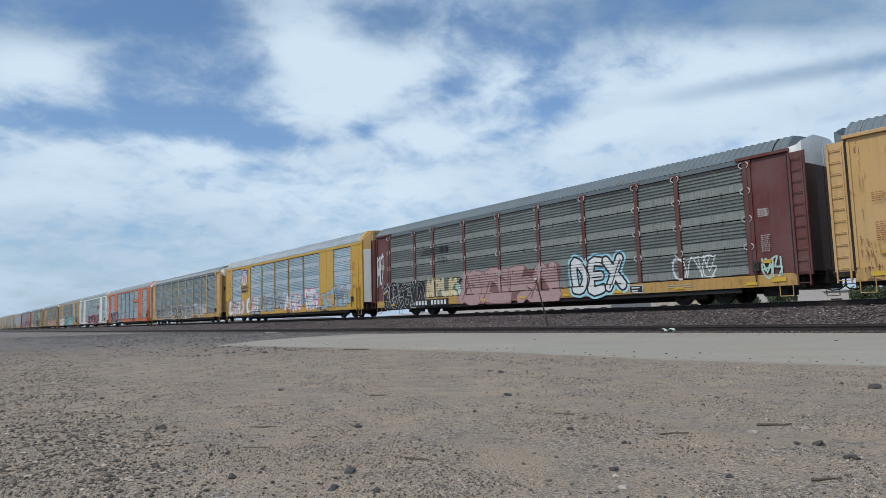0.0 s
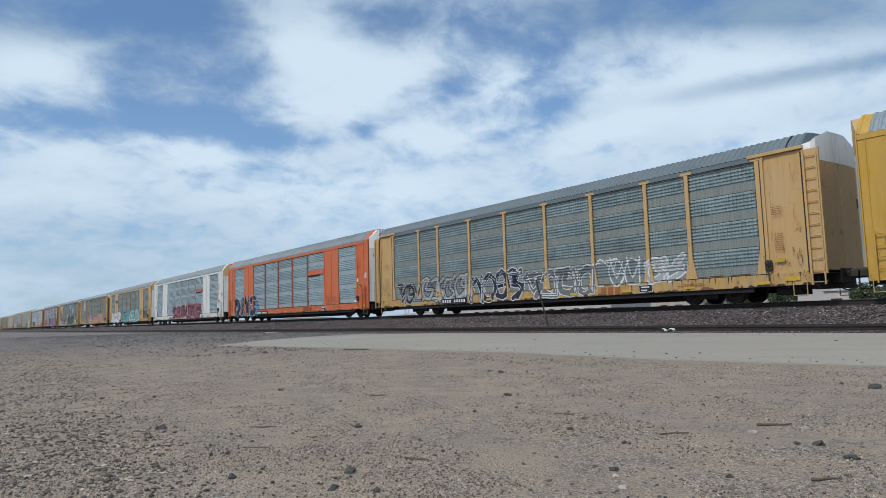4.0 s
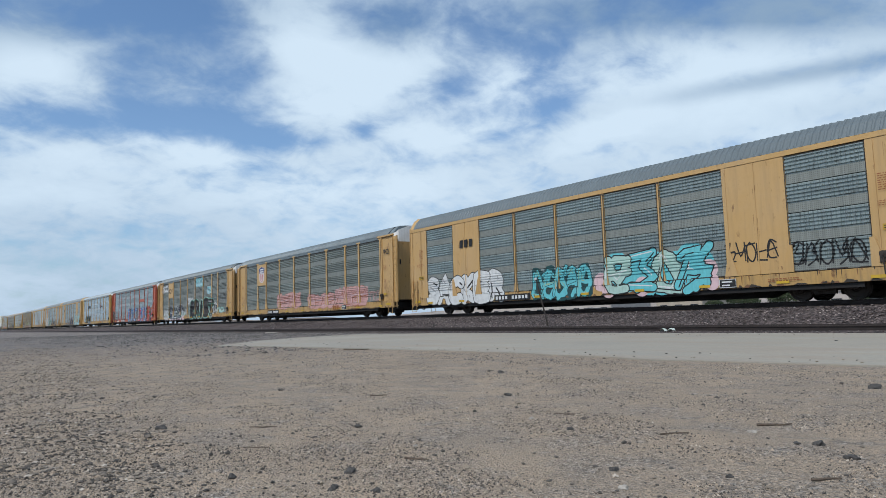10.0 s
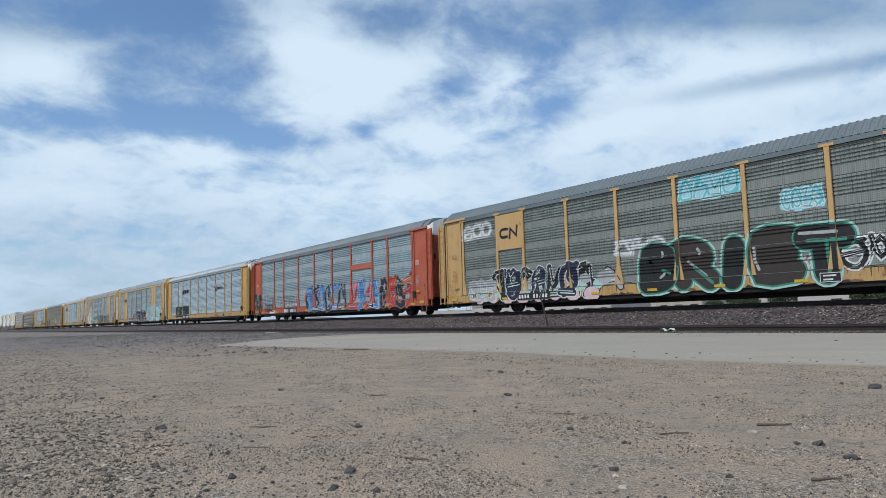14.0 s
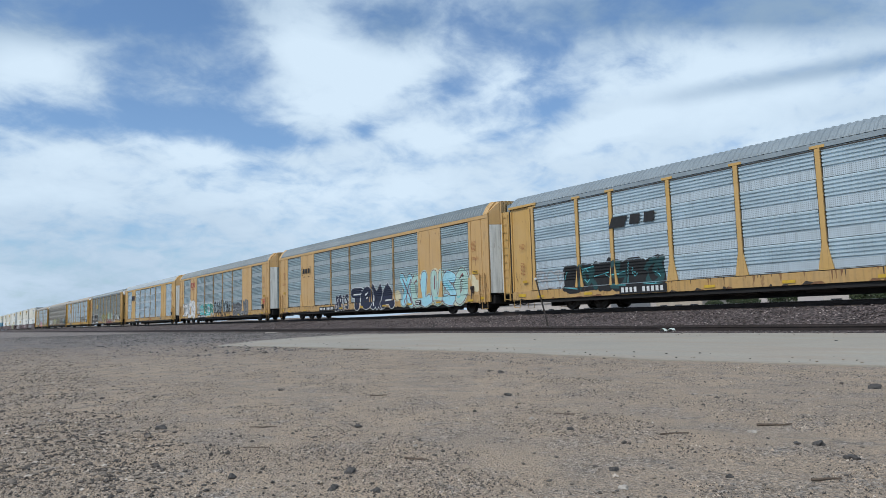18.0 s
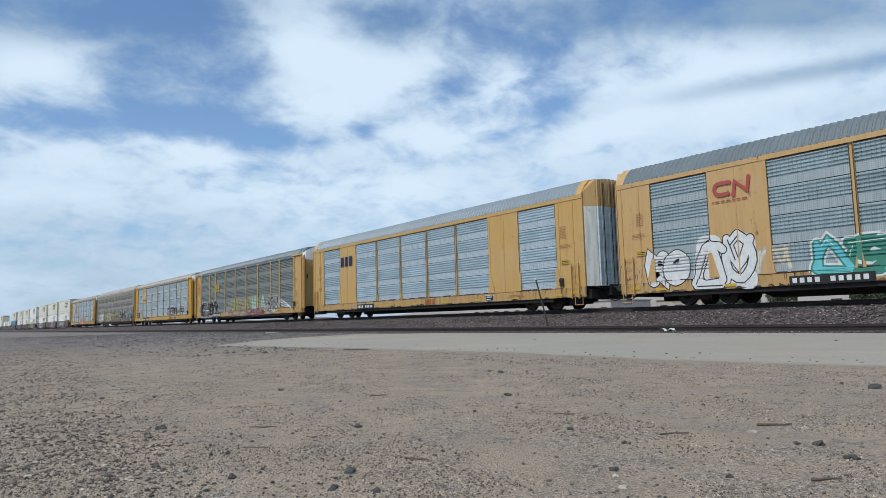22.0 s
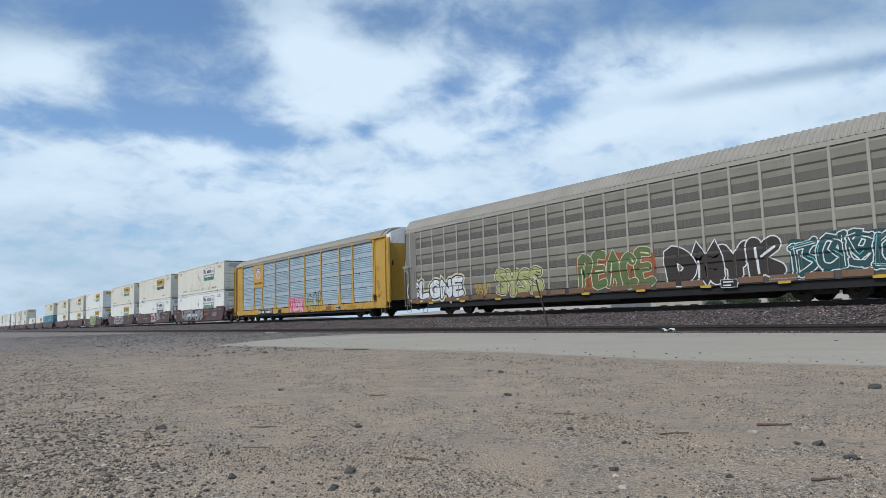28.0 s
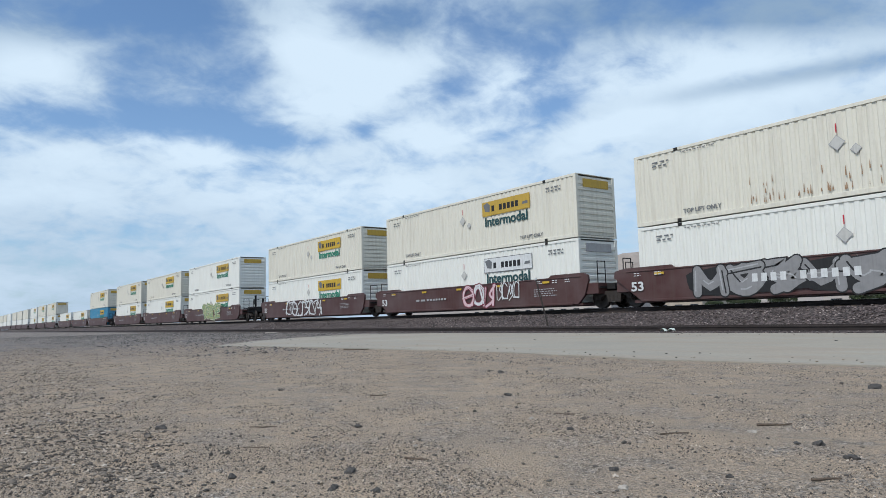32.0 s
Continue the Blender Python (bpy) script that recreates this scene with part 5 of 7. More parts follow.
LOOSE = [[(0.1, 0), (0.15, 0.9)], [(0.9, 0.05), (0.85, 1)], [(0.0, 0.9), (0.55, 1.0), (0.35, 0.5), (0.95, 0.45), (0.6, 0.0)], [(0.9, 0.8), (0.4, 1), (0.1, 0.6), (0.2, 0.1), (0.8, 0.05)], [(0.0, 0.1), (0.45, 0.95), (0.95, 0.1)],
         [(0.5, 1), (0.1, 0.7), (0.2, 0.2), (0.6, 0.0), (0.95, 0.4), (0.8, 0.85), (0.5, 1)], [(0.05, 0.85), (0.95, 0.95)], [(0.05, 0.45), (0.9, 0.55)], [(0.05, 0.05), (0.9, 0.0)], [(0.15, 1.0), (0.5, 0.3), (0.9, 0.9)],
         [(0.95, 1.05), (0.55, 0.6), (0.9, 0.3), (0.3, -0.05)]]
FACE = -1.609
SCREEN = [(-1.52 + y, z) for y, z in screen_profile(0.95, 4.84, 4, 5)[0]]
SCREEN_P = [(-1.52 + y, z) for y, z in screen_profile(0.95, 4.86, 4, 5, joint=0.026)[0]]
SCREEN_G = [(-1.52 + y, z) for y, z in screen_profile(0.95, 4.86, 4, 1)[0]]
SILL = [(-1.583, 0.4), (-1.583, 0.949)]


def side_bands(kind):
    """Stretches of a rack's side from end to end, each with the outline that paint follows there."""
    flat = lambda y: SILL + [(y, 0.951), (y, 5.0)]
    bands = []
    if kind == "s":
        edges = [(-13.4, -11.70, -1.572), (-11.70, -9.22, SCREEN), (-9.22, -6.93, -1.572)]
        for i in range(5):
            edges += [(-6.93 + 2.8 * i, -4.27 + 2.8 * i, SCREEN), (-4.27 + 2.8 * i, -4.13 + 2.8 * i, -1.603)]
        edges = edges[:-1] + [(6.93, 9.22, -1.572), (9.22, 11.70, SCREEN), (11.70, 13.4, -1.572)]
    elif kind == "p":
        xs = [-11.8, -9.0, -7.1, -4.25, -1.42, 1.42, 4.25, 7.1, 9.0, 11.8]
        edges = [(-13.4, -11.885, -1.602)]
        for a, b in zip(xs, xs[1:]):
            edges += [(a - 0.085, a + 0.085, -1.602), (a + 0.085, b - 0.085, SCREEN_P)]
        edges += [(11.8 - 0.085, 13.4, -1.602)]
    elif kind == "g":
        w, edges = 26.4 / 23, []
        for i in range(23):
            edges += [(-13.55 + w * i, -13.45 + w * i, -1.577), (-13.45 + w * i, -13.55 + w * (i + 1), SCREEN_G)]
        edges = [(-14.5, -13.55, -1.592)] + edges + [(12.85, 14.5, -1.592)]
    else:
        return [(-20, 20, [(FACE, -1), (FACE, 9)])]
    for a, b, p in edges:
        bands.append((a, b, flat(p) if isinstance(p, float) else SILL + p + [(p[-1][0], 5.0)]))
    return bands


BANDS = {k: side_bands(k) for k in ("s", "p", "g", "")}


def clip(pts, axis, lo, hi):
    for sign, lim in ((1, lo), (-1, hi)):
        out = []
        for p, q in zip(pts, pts[1:] + pts[:1]):
            a, b = sign * (p[axis] - lim), sign * (q[axis] - lim)
            if a >= 0:
                out.append(p)
            if (a > 0 > b) or (a < 0 < b):
                t = a / (a - b)
                out.append((p[0] + (q[0] - p[0]) * t, p[1] + (q[1] - p[1]) * t))
        pts = out
        if len(pts) < 3:
            return []
    return pts


class Layers:
    """Thin paint in layers, each a hair above the last, one mesh with a slot a colour; it follows the side's ribs and posts."""

    def __init__(self, kind=""):
        self.v, self.f, self.mi, self.mats, self.step, self.kind = [], [], [], [], 0, kind

    def slot(self, mat):
        if mat not in self.mats:
            self.mats.append(mat)
        return self.mats.index(mat)

    def put(self, pts, mat, lift=0.0):
        d = 0.003 + 0.00012 * (self.step + lift)
        x0, x1 = min(p[0] for p in pts), max(p[0] for p in pts)
        for a, b, prof in BANDS[self.kind]:
            if x1 <= a or x0 >= b:
                continue
            q = clip(pts, 0, a, b)
            if not q:
                continue
            z0, z1 = min(p[1] for p in q), max(p[1] for p in q)
            for (ya, za), (yb, zb) in zip(prof, prof[1:]):
                if z1 <= za or z0 >= zb or zb - za < 1e-6:
                    continue
                r = clip(q, 1, za, zb)
                if len(r) < 3:
                    continue
                k = len(self.v)
                self.v += [(x, ya + (yb - ya) * (z - za) / (zb - za) - d, z) for x, z in r]
                self.f.append(tuple(range(k, k + len(r))))
                self.mi.append(self.slot(mat))

    def poly(self, pts, mat):
        self.put(list(pts), mat)
        self.step += 1

    def stroke(self, pts, w, mat, n=8):
        """A brush line: side by side quads with mitred joints and round ends."""
        P = [Vector(p) for p in pts]
        P = [p for i, p in enumerate(P) if i == 0 or (p - P[i - 1]).length > 1e-4]
        if len(P) < 2:
            return
        left, right = [], []
        for i, p in enumerate(P):
            a = (p - P[i - 1]).normalized() if i else (P[1] - p).normalized()
            b = (P[i + 1] - p).normalized() if i < len(P) - 1 else a
            na, nb = Vector((-a.y, a.x)), Vector((-b.y, b.x))
            m_ = na + nb
            m_ = m_.normalized() * min(1.6, 1 / max(0.5, m_.length / 2)) if m_.length > 0.2 else na
            left.append(p + m_ * w / 2), right.append(p - m_ * w / 2)
        for i in range(len(P) - 1):
            self.put([tuple(right[i]), tuple(right[i + 1]), tuple(left[i + 1]), tuple(left[i])], mat, 0.2 * (i % 4))
        for p, q, side, lift in ((P[0], P[1], left[0], 0.80), (P[-1], P[-2], right[-1], 0.92)):
            v = side - p
            a0 = math.atan2(v.y, v.x)
            self.put([(p.x + w / 2 * math.cos(a0 + math.pi * k / n), p.y + w / 2 * math.sin(a0 + math.pi * k / n)) for k in range(n + 1)], mat, lift)
        self.step += 1

    def disc(self, x, z, rx, rz, mat, n=20):
        self.poly([(x + rx * math.cos(2 * math.pi * i / n), z + rz * math.sin(2 * math.pi * i / n)) for i in range(n)], mat)

    def rect(self, x0, x1, z0, z1, mat):
        self.poly([(x0, z0), (x1, z0), (x1, z1), (x0, z1)], mat)

    def done(self, name, parent, label="", y=0.0):
        me = bpy.data.meshes.new(name)
        me.from_pydata([(a, b + y, c) for a, b, c in self.v], [], self.f)
        for m in self.mats:
            me.materials.append(m)
        me.polygons.foreach_set("material_index", self.mi)
        ob = part(name, me, None, parent, label)
        return tagged(ob, kind="stuff") if name == "graffiti" else ob


KIND = {}


def smooth_line(pts, k=3):
    """Rounds a line off: points on a curve through its corners."""
    if len(pts) < 3:
        return pts
    out = []
    P = [pts[0]] + list(pts) + [pts[-1]]
    for i in range(1, len(P) - 2):
        a, b, c, d = P[i - 1], P[i], P[i + 1], P[i + 2]
        for j in range(k):
            t = j / k
            out.append(tuple(0.5 * (2 * b[q] + (c[q] - a[q]) * t + (2 * a[q] - 5 * b[q] + 4 * c[q] - d[q]) * t * t + (3 * b[q] - a[q] - 3 * c[q] + d[q]) * t ** 3) for q in (0, 1)))
    return out + [pts[-1]]


def sprayed(car, box, fill, line, halo=None, word="", n=0, bold=0.24, glint="white", seed=1, thin=False, edge=0.07, second=None, label="", back=None):
    """Sprayed lettering in a box on the car's side: halo, outline, fill and glints; without a word, loose letter-like strokes."""
    rng = random.Random(seed)
    x0, x1, z0, z1 = box
    L_ = Layers(KIND.get(car, ""))
    n = len(word) or n or max(3, round((x1 - x0) / ((z1 - z0) * 0.85)))
    cw, ch = (x1 - x0) / n, z1 - z0
    w = bold * min(cw, ch) * (1.05 if word else 0.72)
    pad = w / 2 + edge * (2.0 if halo else 0.8)
    if not thin:
        x0, x1, z0, z1 = x0 + pad * 0.6, x1 - pad * 0.6, z0 + pad * 0.8, z1 - pad * 0.8
        cw, ch = (x1 - x0) / n, z1 - z0
    lines = []
    for i in range(n):
        strokes = GLYPH[word[i]] if word else rng.sample(LOOSE, 3)
        tilt, lift, grow = rng.uniform(-0.14, 0.14), rng.uniform(-0.04, 0.05) * ch, rng.uniform(0.94, 1.08)
        for s in strokes:
            pts = []
            for a, b in (smooth_line(s) if not thin else s):
                px = x0 + (i + 0.5 + (a - 0.5) * (0.78 if word else 1.08) * grow) * cw + (b - 0.5) * tilt * ch
                pz = z0 + b * ch * (1 if word else rng.uniform(0.96, 1.04)) + lift + 0.04 * ch * math.sin(px * 1.7 + seed)
                pts.append((px, pz))
            lines.append((pts, i))
    if back:      # a merged ground of paint behind the letters
        for k in range(n):
            c0, c1 = x0 + (k + 0.5) * cw, z0 + ch * (0.5 + rng.uniform(-0.04, 0.06))
            ring = []
            for q in range(22):
                a = 2 * math.pi * q / 22
                ca, sa = math.cos(a), math.sin(a)
                e = 0.62 + 0.08 * math.sin(3 * a + k * 2 + seed) + rng.uniform(-0.03, 0.03)
                ring.append((c0 + cw * e * 1.08 * math.copysign(abs(ca) ** 0.6, ca), c1 + ch * e * 0.98 * math.copysign(abs(sa) ** 0.6, sa)))
            L_.poly(ring, INK[back])
    if halo:
        for p, i in lines:
            L_.stroke(p, w + 3.6 * edge, INK[halo])
    letters = []
    order = list(range(n))
    if not thin:
        rng.shuffle(order)
    for k in order:
        mine = [p for p, i in lines if i == k]
        one = Layers(KIND.get(car, ""))
        one.step = L_.step
        if thin:
            for p in mine:
                one.stroke(smooth_line(p), thin, INK[fill], 6)
        else:
            for p in mine:
                one.stroke(p, w + 1.6 * edge, INK[line])
            for p in mine:
                one.stroke(p, w, INK[second if second and k % 2 else fill])
            for p in mine:
                if glint and len(p) > 1 and rng.random() < 0.8:
                    q = p[len(p) // 2 - 1:][:3]
                    one.stroke([(a - w * 0.22, b + w * 0.2) for a, b in q], w * 0.14, INK[glint], 6)
                if line != fill and rng.random() < 0.7:
                    q = p[:3]
                    one.stroke([(a + w * 0.12, b - w * 0.15) for a, b in q], w * 0.16, INK[line], 6)
        L_.step = one.step
        letters.append(one)
    label = label or "sprayed lettering in %s and %s" % (fill, line)
    if L_.v:
        ob = L_.done("graffiti", car, label)
    else:
        ob = new("graffiti")
        ob.parent = car
        ob["label"] = label
    for one in letters:
        if one.v:
            one.done("letter", ob)
    return ob


def stencil(car, box, rows, col="black", seed=0, y=0.0):
    """Small writing too fine to read: rows of short bars."""
    rng = random.Random(seed + int(box[0] * 10))
    L_ = Layers()
    x0, x1, z0, z1 = box
    h = (z1 - z0) / rows
    for r in range(rows):
        x = x0
        end = x1 - rng.random() * 0.25 * (x1 - x0)
        while x < end:
            d = min(rng.uniform(0.6, 2.2) * h, end - x)
            L_.rect(x, x + d * 0.80, z0 + (r + 0.3) * h, z0 + (r + 0.7) * h, INK[col])
            x += d + 0.25 * h
    return tagged(L_.done("stencil", car, y=y), kind="stuff")


def number_strip(car, box, dark=True):
    x0, x1, z0, z1 = box
    L_ = Layers()
    if dark:
        L_.rect(x0 - 0.1, x1 + 0.1, z0 - 0.02, z1 + 0.02, INK["black"])
    n = 10
    w = (x1 - x0) / n
    for i in range(n):
        if i != 4:
            L_.rect(x0 + i * w, x0 + (i + 0.62) * w, z0 + 0.05, z1 - 0.05, INK["white" if dark else "black"])
    tagged(L_.done("number_strip", car, "black strip with white marks"), kind="stuff")


def marks(car, x0, x1, z0, z1, col, n=3, base=False, frame_=False, hollow=False):
    """A railway's mark as plain upright blocks in its colour."""
    w = (x1 - x0) / n
    L_ = Layers()
    for i in range(n if not hollow else 0):
        L_.poly([(x0 + (i + 0.10) * w, z0), (x0 + (i + 0.80) * w, z0), (x0 + (i + 0.90) * w, z1), (x0 + (i + 0.20) * w, z1)], INK[col])
    if base:
        L_.rect(x0, x1, z0 - 0.22, z0 - 0.10, INK[col])
    if hollow:      # an open ring and a slanting band
        e = 0.16 * (z1 - z0)
        L_.stroke(smooth_line([(x0 + 0.82 * w, z0 + e), (x0 + 0.3 * w, z0 + e), (x0 + 0.14 * w, (z0 + z1) / 2), (x0 + 0.3 * w, z1 - e), (x0 + 0.9 * w, z1 - e)]), e * 1.5, INK[col])
        L_.stroke([(x0 + 1.05 * w, z0), (x0 + 1.15 * w, z1 - e), (x0 + 1.7 * w, z0 + e), (x0 + 1.8 * w, z1)], e * 1.5, INK[col])
    if frame_:
        h = z1 - z0
        for e, s in ((x0 - 0.12, 1), (x1 + 0.12, -1)):
            for box in ((e, e + s * 0.05, z0 - 0.12, z1 + 0.14), (e, e + s * 0.16, z1 + 0.10, z1 + 0.14), (e, e + s * 0.16, z0 - 0.12, z0 - 0.08)):
                L_.rect(min(box[:2]), max(box[:2]), box[2], box[3], INK[col])
        for q in (0.18, 0.30, 0.80, 0.92):
            L_.disc(x0 + q * (x1 - x0), z0 - 0.26, 0.05, 0.05, INK[col], 8)
    tagged(L_.done("railway_mark", car), kind="stuff")


def shield(car, x0, x1, z0, z1):
    """A striped shield, without its lettering."""
    c, h, w = (x0 + x1) / 2, z1 - z0, x1 - x0
    out = [(0, -0.02), (0.22, 0.02), (0.42, 0.14), (0.5, 0.35), (0.46, 0.62), (0.5, 0.75), (0.56, 0.90), (0.40, 0.95), (0.20, 0.97), (0, 1.02)]
    out = out + [(-a, b) for a, b in out[-2:0:-1]]

    def piece(name, pts, col, parent, lift, label=""):
        L_ = Layers()
        L_.step = lift
        L_.poly(pts, INK[col])
        return L_.done(name, parent, label)
    base = piece("shield", [(c + a * w * 0.95, z0 + b * h) for a, b in out], "white", car, 0, "striped shield in blue, red and white")
    piece("field", [(c + a * w * 0.93, z0 + 0.01 * h + b * h * 0.98) for a, b in out if b > 0.5], "shield_blue", base, 10)
    for i in range(6):
        a = -0.40 + i * 0.8 / 6 + 0.02
        low = 0.03 + 0.30 * (abs(a + 0.035) / 0.45) ** 2
        p, q = c + a * w * 0.93, c + (a + 0.07) * w * 0.93
        piece("stripe", [(p, z0 + low * h), (q, z0 + low * h), (q, z0 + 0.58 * h), (p, z0 + 0.58 * h)], "shield_red", base, 10)
    for r in range(2):
        lo, hi = z0 + (0.66 + 0.14 * r) * h, z0 + (0.74 + 0.14 * r) * h
        piece("bar", [(c - 0.34 * w, lo), (c + 0.34 * w, lo), (c + 0.34 * w, hi), (c - 0.34 * w, hi)], "white", base, 20)


def lettered(text, parent, x0, x1, z0, z1, col, y, name="lettering"):
    """Plain words in the built-in letters, fitted into a box on a side."""
    cu = bpy.data.curves.new(name, "FONT")
    cu.body, cu.resolution_u, cu.offset = text, 3, 0.028
    tmp = bpy.data.objects.new("tmp", cu)
    me = bpy.data.meshes.new_from_object(tmp)
    bpy.data.objects.remove(tmp)
    co = np.zeros(len(me.vertices) * 3)
    me.vertices.foreach_get("co", co)
    co = co.reshape(-1, 3)
    lo, hi = co.min(0), co.max(0)
    q = np.zeros_like(co)
    q[:, 0] = x0 + (co[:, 0] - lo[0]) / (hi[0] - lo[0]) * (x1 - x0)
    q[:, 1] = y
    q[:, 2] = z0 + (co[:, 1] - lo[1]) / (hi[1] - lo[1]) * (z1 - z0)
    me.vertices.foreach_set("co", q.reshape(-1))
    me.materials.clear()
    me.materials.append(INK[col])
    return part(name, me, None, parent, 'word "%s"' % text if len(text) > 3 else "")


for k_, c_ in dict(shield_blue=(0.03, 0.06, 0.22), shield_red=(0.50, 0.05, 0.06), sign=(0.55, 0.34, 0.03), mark_red=(0.42, 0.07, 0.06), emerald=(0.01, 0.24, 0.15), teal=(0.012, 0.07, 0.075), pale=(0.30, 0.29, 0.265), chrome=(0.27, 0.27, 0.275), holder=(0.56, 0.56, 0.53), mark_orange=(0.36, 0.12, 0.03)).items():
    INK[k_] = ink(k_, c_)


def standard_marks(car, kind, colour):
    """What every rack carries: sill reflectors, data stencils, a yellow notice plate."""
    rng = random.Random(int(car.matrix_basis.translation.x))
    strip = cached("strip", lambda: Geo().box(-0.22, 0.22, FACE, FACE + 0.008, -0.05, 0.05).mesh("reflector", INK["yellow"]))
    for i in range(9):
        part("reflector", strip, None, car, m=pose(-11.4 + i * 2.9, 0.0, 0.65))
    for x in (-12.65, 12.75):
        part("reflector", cached("strip2", lambda: Geo().box(-0.25, 0.25, FACE, FACE + 0.008, -0.07, 0.07).mesh("reflector", INK["yellow"])), None, car, m=pose(x, 0, 0.74))
    dark = "rust" if colour in ("tan", "bright", "yellow", "orange", "white") else "silver"
    for s in (-1, 1):
        if kind == "s":
            stencil(car, (s * 12.2 - 0.20, s * 12.2 + 0.20, 3.2, 3.75), 8, dark, 1)
            stencil(car, (s * 12.3 - 0.35, s * 12.3 + 0.35, 2.74, 2.92), 3, dark, 2)
            L_ = Layers()
            L_.rect(s * 12.25 - 0.22, s * 12.25 + 0.22, 2.02, 2.20, INK["sign"])
            L_.rect(s * 12.25 - 0.18, s * 12.25 + 0.18, 2.06, 2.09, INK["black"])
            L_.rect(s * 12.25 - 0.18, s * 12.25 + 0.18, 2.13, 2.16, INK["black"])
            L_.done("notice", car, "small yellow notice")
        elif kind == "p":
            stencil(car, (s * 12.45 - 0.25, s * 12.45 + 0.2, 2.9, 3.2), 5, "rust" if dark == "rust" else "white", 3, y=-0.012)
            stencil(car, (s * 12.45 - 0.2, s * 12.45 + 0.15, 1.7, 2.3), 9, dark, 4, y=-0.012)
            L_ = Layers()
            L_.rect(s * 12.4 - 0.15, s * 12.4 + 0.15, 1.32, 1.44, INK["sign"])
            L_.done("notice", car, "small yellow notice", y=-0.012)
    # a white-edged data panel and the builder's marks on the sill
    L_ = Layers()
    L_.rect(6.6, 7.25, 0.56, 0.86, INK["white"])
    L_.rect(6.62, 7.23, 0.58, 0.84, INK["black"])
    for r in range(2):
        L_.rect(6.7, 7.0 + 0.1 * r, 0.62 + 0.12 * r, 0.67 + 0.12 * r, INK["white"])
    L_.done("data_panel", car)
    stencil(car, (8.4, 9.6, 0.66, 0.80), 2, dark, 5)
    # hand brake gear
    g = Geo().tube((0, 0, 0), (0, -0.05, 0), 0.11, 14).tube((0, -0.05, 0), (0, -0.10, 0), 0.04, 8).path([(0, -0.05, -0.1), (0.02, -0.05, -0.6)], 0.02).box(-0.12, 0.12, -0.02, 0.06, -0.25, 0.1, 0.02)
    part("hand_brake", g, M["wheel"], car, m=pose(12.0 if kind != "g" else 13.0, -1.64, 1.30))


def weathering(car, kind, colour, seed, style=""):
    """Painted shade lines round the screens, dark slots along the sill, and rust run down from seams and steps."""
    rng = random.Random(seed)
    L_ = Layers(kind)
    if kind == "s":
        edges = [-11.69, -9.21, -6.92] + [-4.26 + 2.8 * k for k in range(4)] + [-4.14 + 2.8 * k for k in range(4)] + [6.92, 9.21, 11.69]
        spans = [(-11.69, -9.21), (-6.92, 6.92), (9.21, 11.69)]
        seams = [-13.1, -12.3, -8.12, 8.12, 12.3, 13.1]
    elif kind == "p":
        xs = [-11.8, -9.0, -7.1, -4.25, -1.42, 1.42, 4.25, 7.1, 9.0, 11.8]
        edges = [x + s * 0.10 for x in xs for s in (-1, 1)]
        spans = [(a + 0.09, b - 0.09) for a, b in zip(xs, xs[1:])]
        seams = [-13.0, -12.2, 12.2, 13.0]
    else:
        return
    # dark lines paint in the shade at the screens' edges and under the top chord
    for x in edges:
        L_.rect(x - 0.018, x + 0.018, 0.97, 4.82, INK["soot_shade"])
    for a, b in spans:
        L_.rect(a, b, 4.785, 4.83, INK["soot_shade"])
        x = a
        while x < b - 0.3:
            d = rng.uniform(0.25, 0.9)
            L_.rect(x, min(b, x + d), 0.952, 0.952 + rng.uniform(0.025, 0.06), INK["soot_shade"])
            x += d + rng.uniform(0.08, 0.35)
    if style in ("clip", "seam"):
        for a, b in spans:
            for k in range(1, 4):
                z = 0.95 + k * 3.91 / 4
                for q in ((0.5,) if b - a < 2.2 else (0.33, 0.67)):
                    L_.rect(a + q * (b - a) - 0.02, a + q * (b - a) + 0.02, z - 0.09, z + 0.09, INK["soot_shade"])
    L_.step = 3
    if colour in ("tan", "yellow", "bright", "white", "orange", "red_orange"):
        heavy = {"tan": 0.8, "yellow": 0.35, "white": 0.4, "bright": 0.25}.get(colour, 0.5)

        def run(x, z, w, h, mat):
            L_.put([(x - w / 2, z), (x + w / 2, z), (x + w * 0.22, z - h * 0.7), (x + w * 0.05, z - h), (x - w * 0.25, z - h * 0.6)], INK[mat], rng.random() * 0.8)
        for k in range(int(150 * heavy)):      # off the sill's upper edge
            run(rng.uniform(-13.2, 13.2), 0.945, rng.uniform(0.015, 0.06), rng.uniform(0.06, 0.38), rng.choice(("stain", "stain", "soot_shade")))
        for k in range(int(120 * heavy)):      # worn lower edge
            x, w = rng.uniform(-13.2, 13.2), rng.uniform(0.05, 0.5)
            L_.put([(x, 0.525), (x + w, 0.525), (x + w * 0.8, 0.525 + rng.uniform(0.02, 0.09)), (x + w * 0.3, 0.525 + rng.uniform(0.03, 0.12))], INK[rng.choice(("stain", "soot_shade"))], rng.random() * 0.8)
        for s in seams:
            for k in range(int(14 * heavy)):
                run(s + rng.gauss(0, 0.05), rng.uniform(1.2, 4.7), rng.uniform(0.008, 0.018), rng.uniform(0.12, 0.6), rng.choice(("tint", "tint", "tint", "stain")))
        for s in (-12.85, 12.85):      # where boots scrape at the steps
            for k in range(int(44 * heavy)):
                run(s + rng.gauss(0, 0.30), rng.uniform(0.7, 1.9), rng.uniform(0.012, 0.05), rng.uniform(0.05, 0.3), rng.choice(("stain", "tint", "tint", "soot_shade")))
    tagged(L_.done("weathering", car, "painted shade lines at joints and rust runs"), kind="stuff")


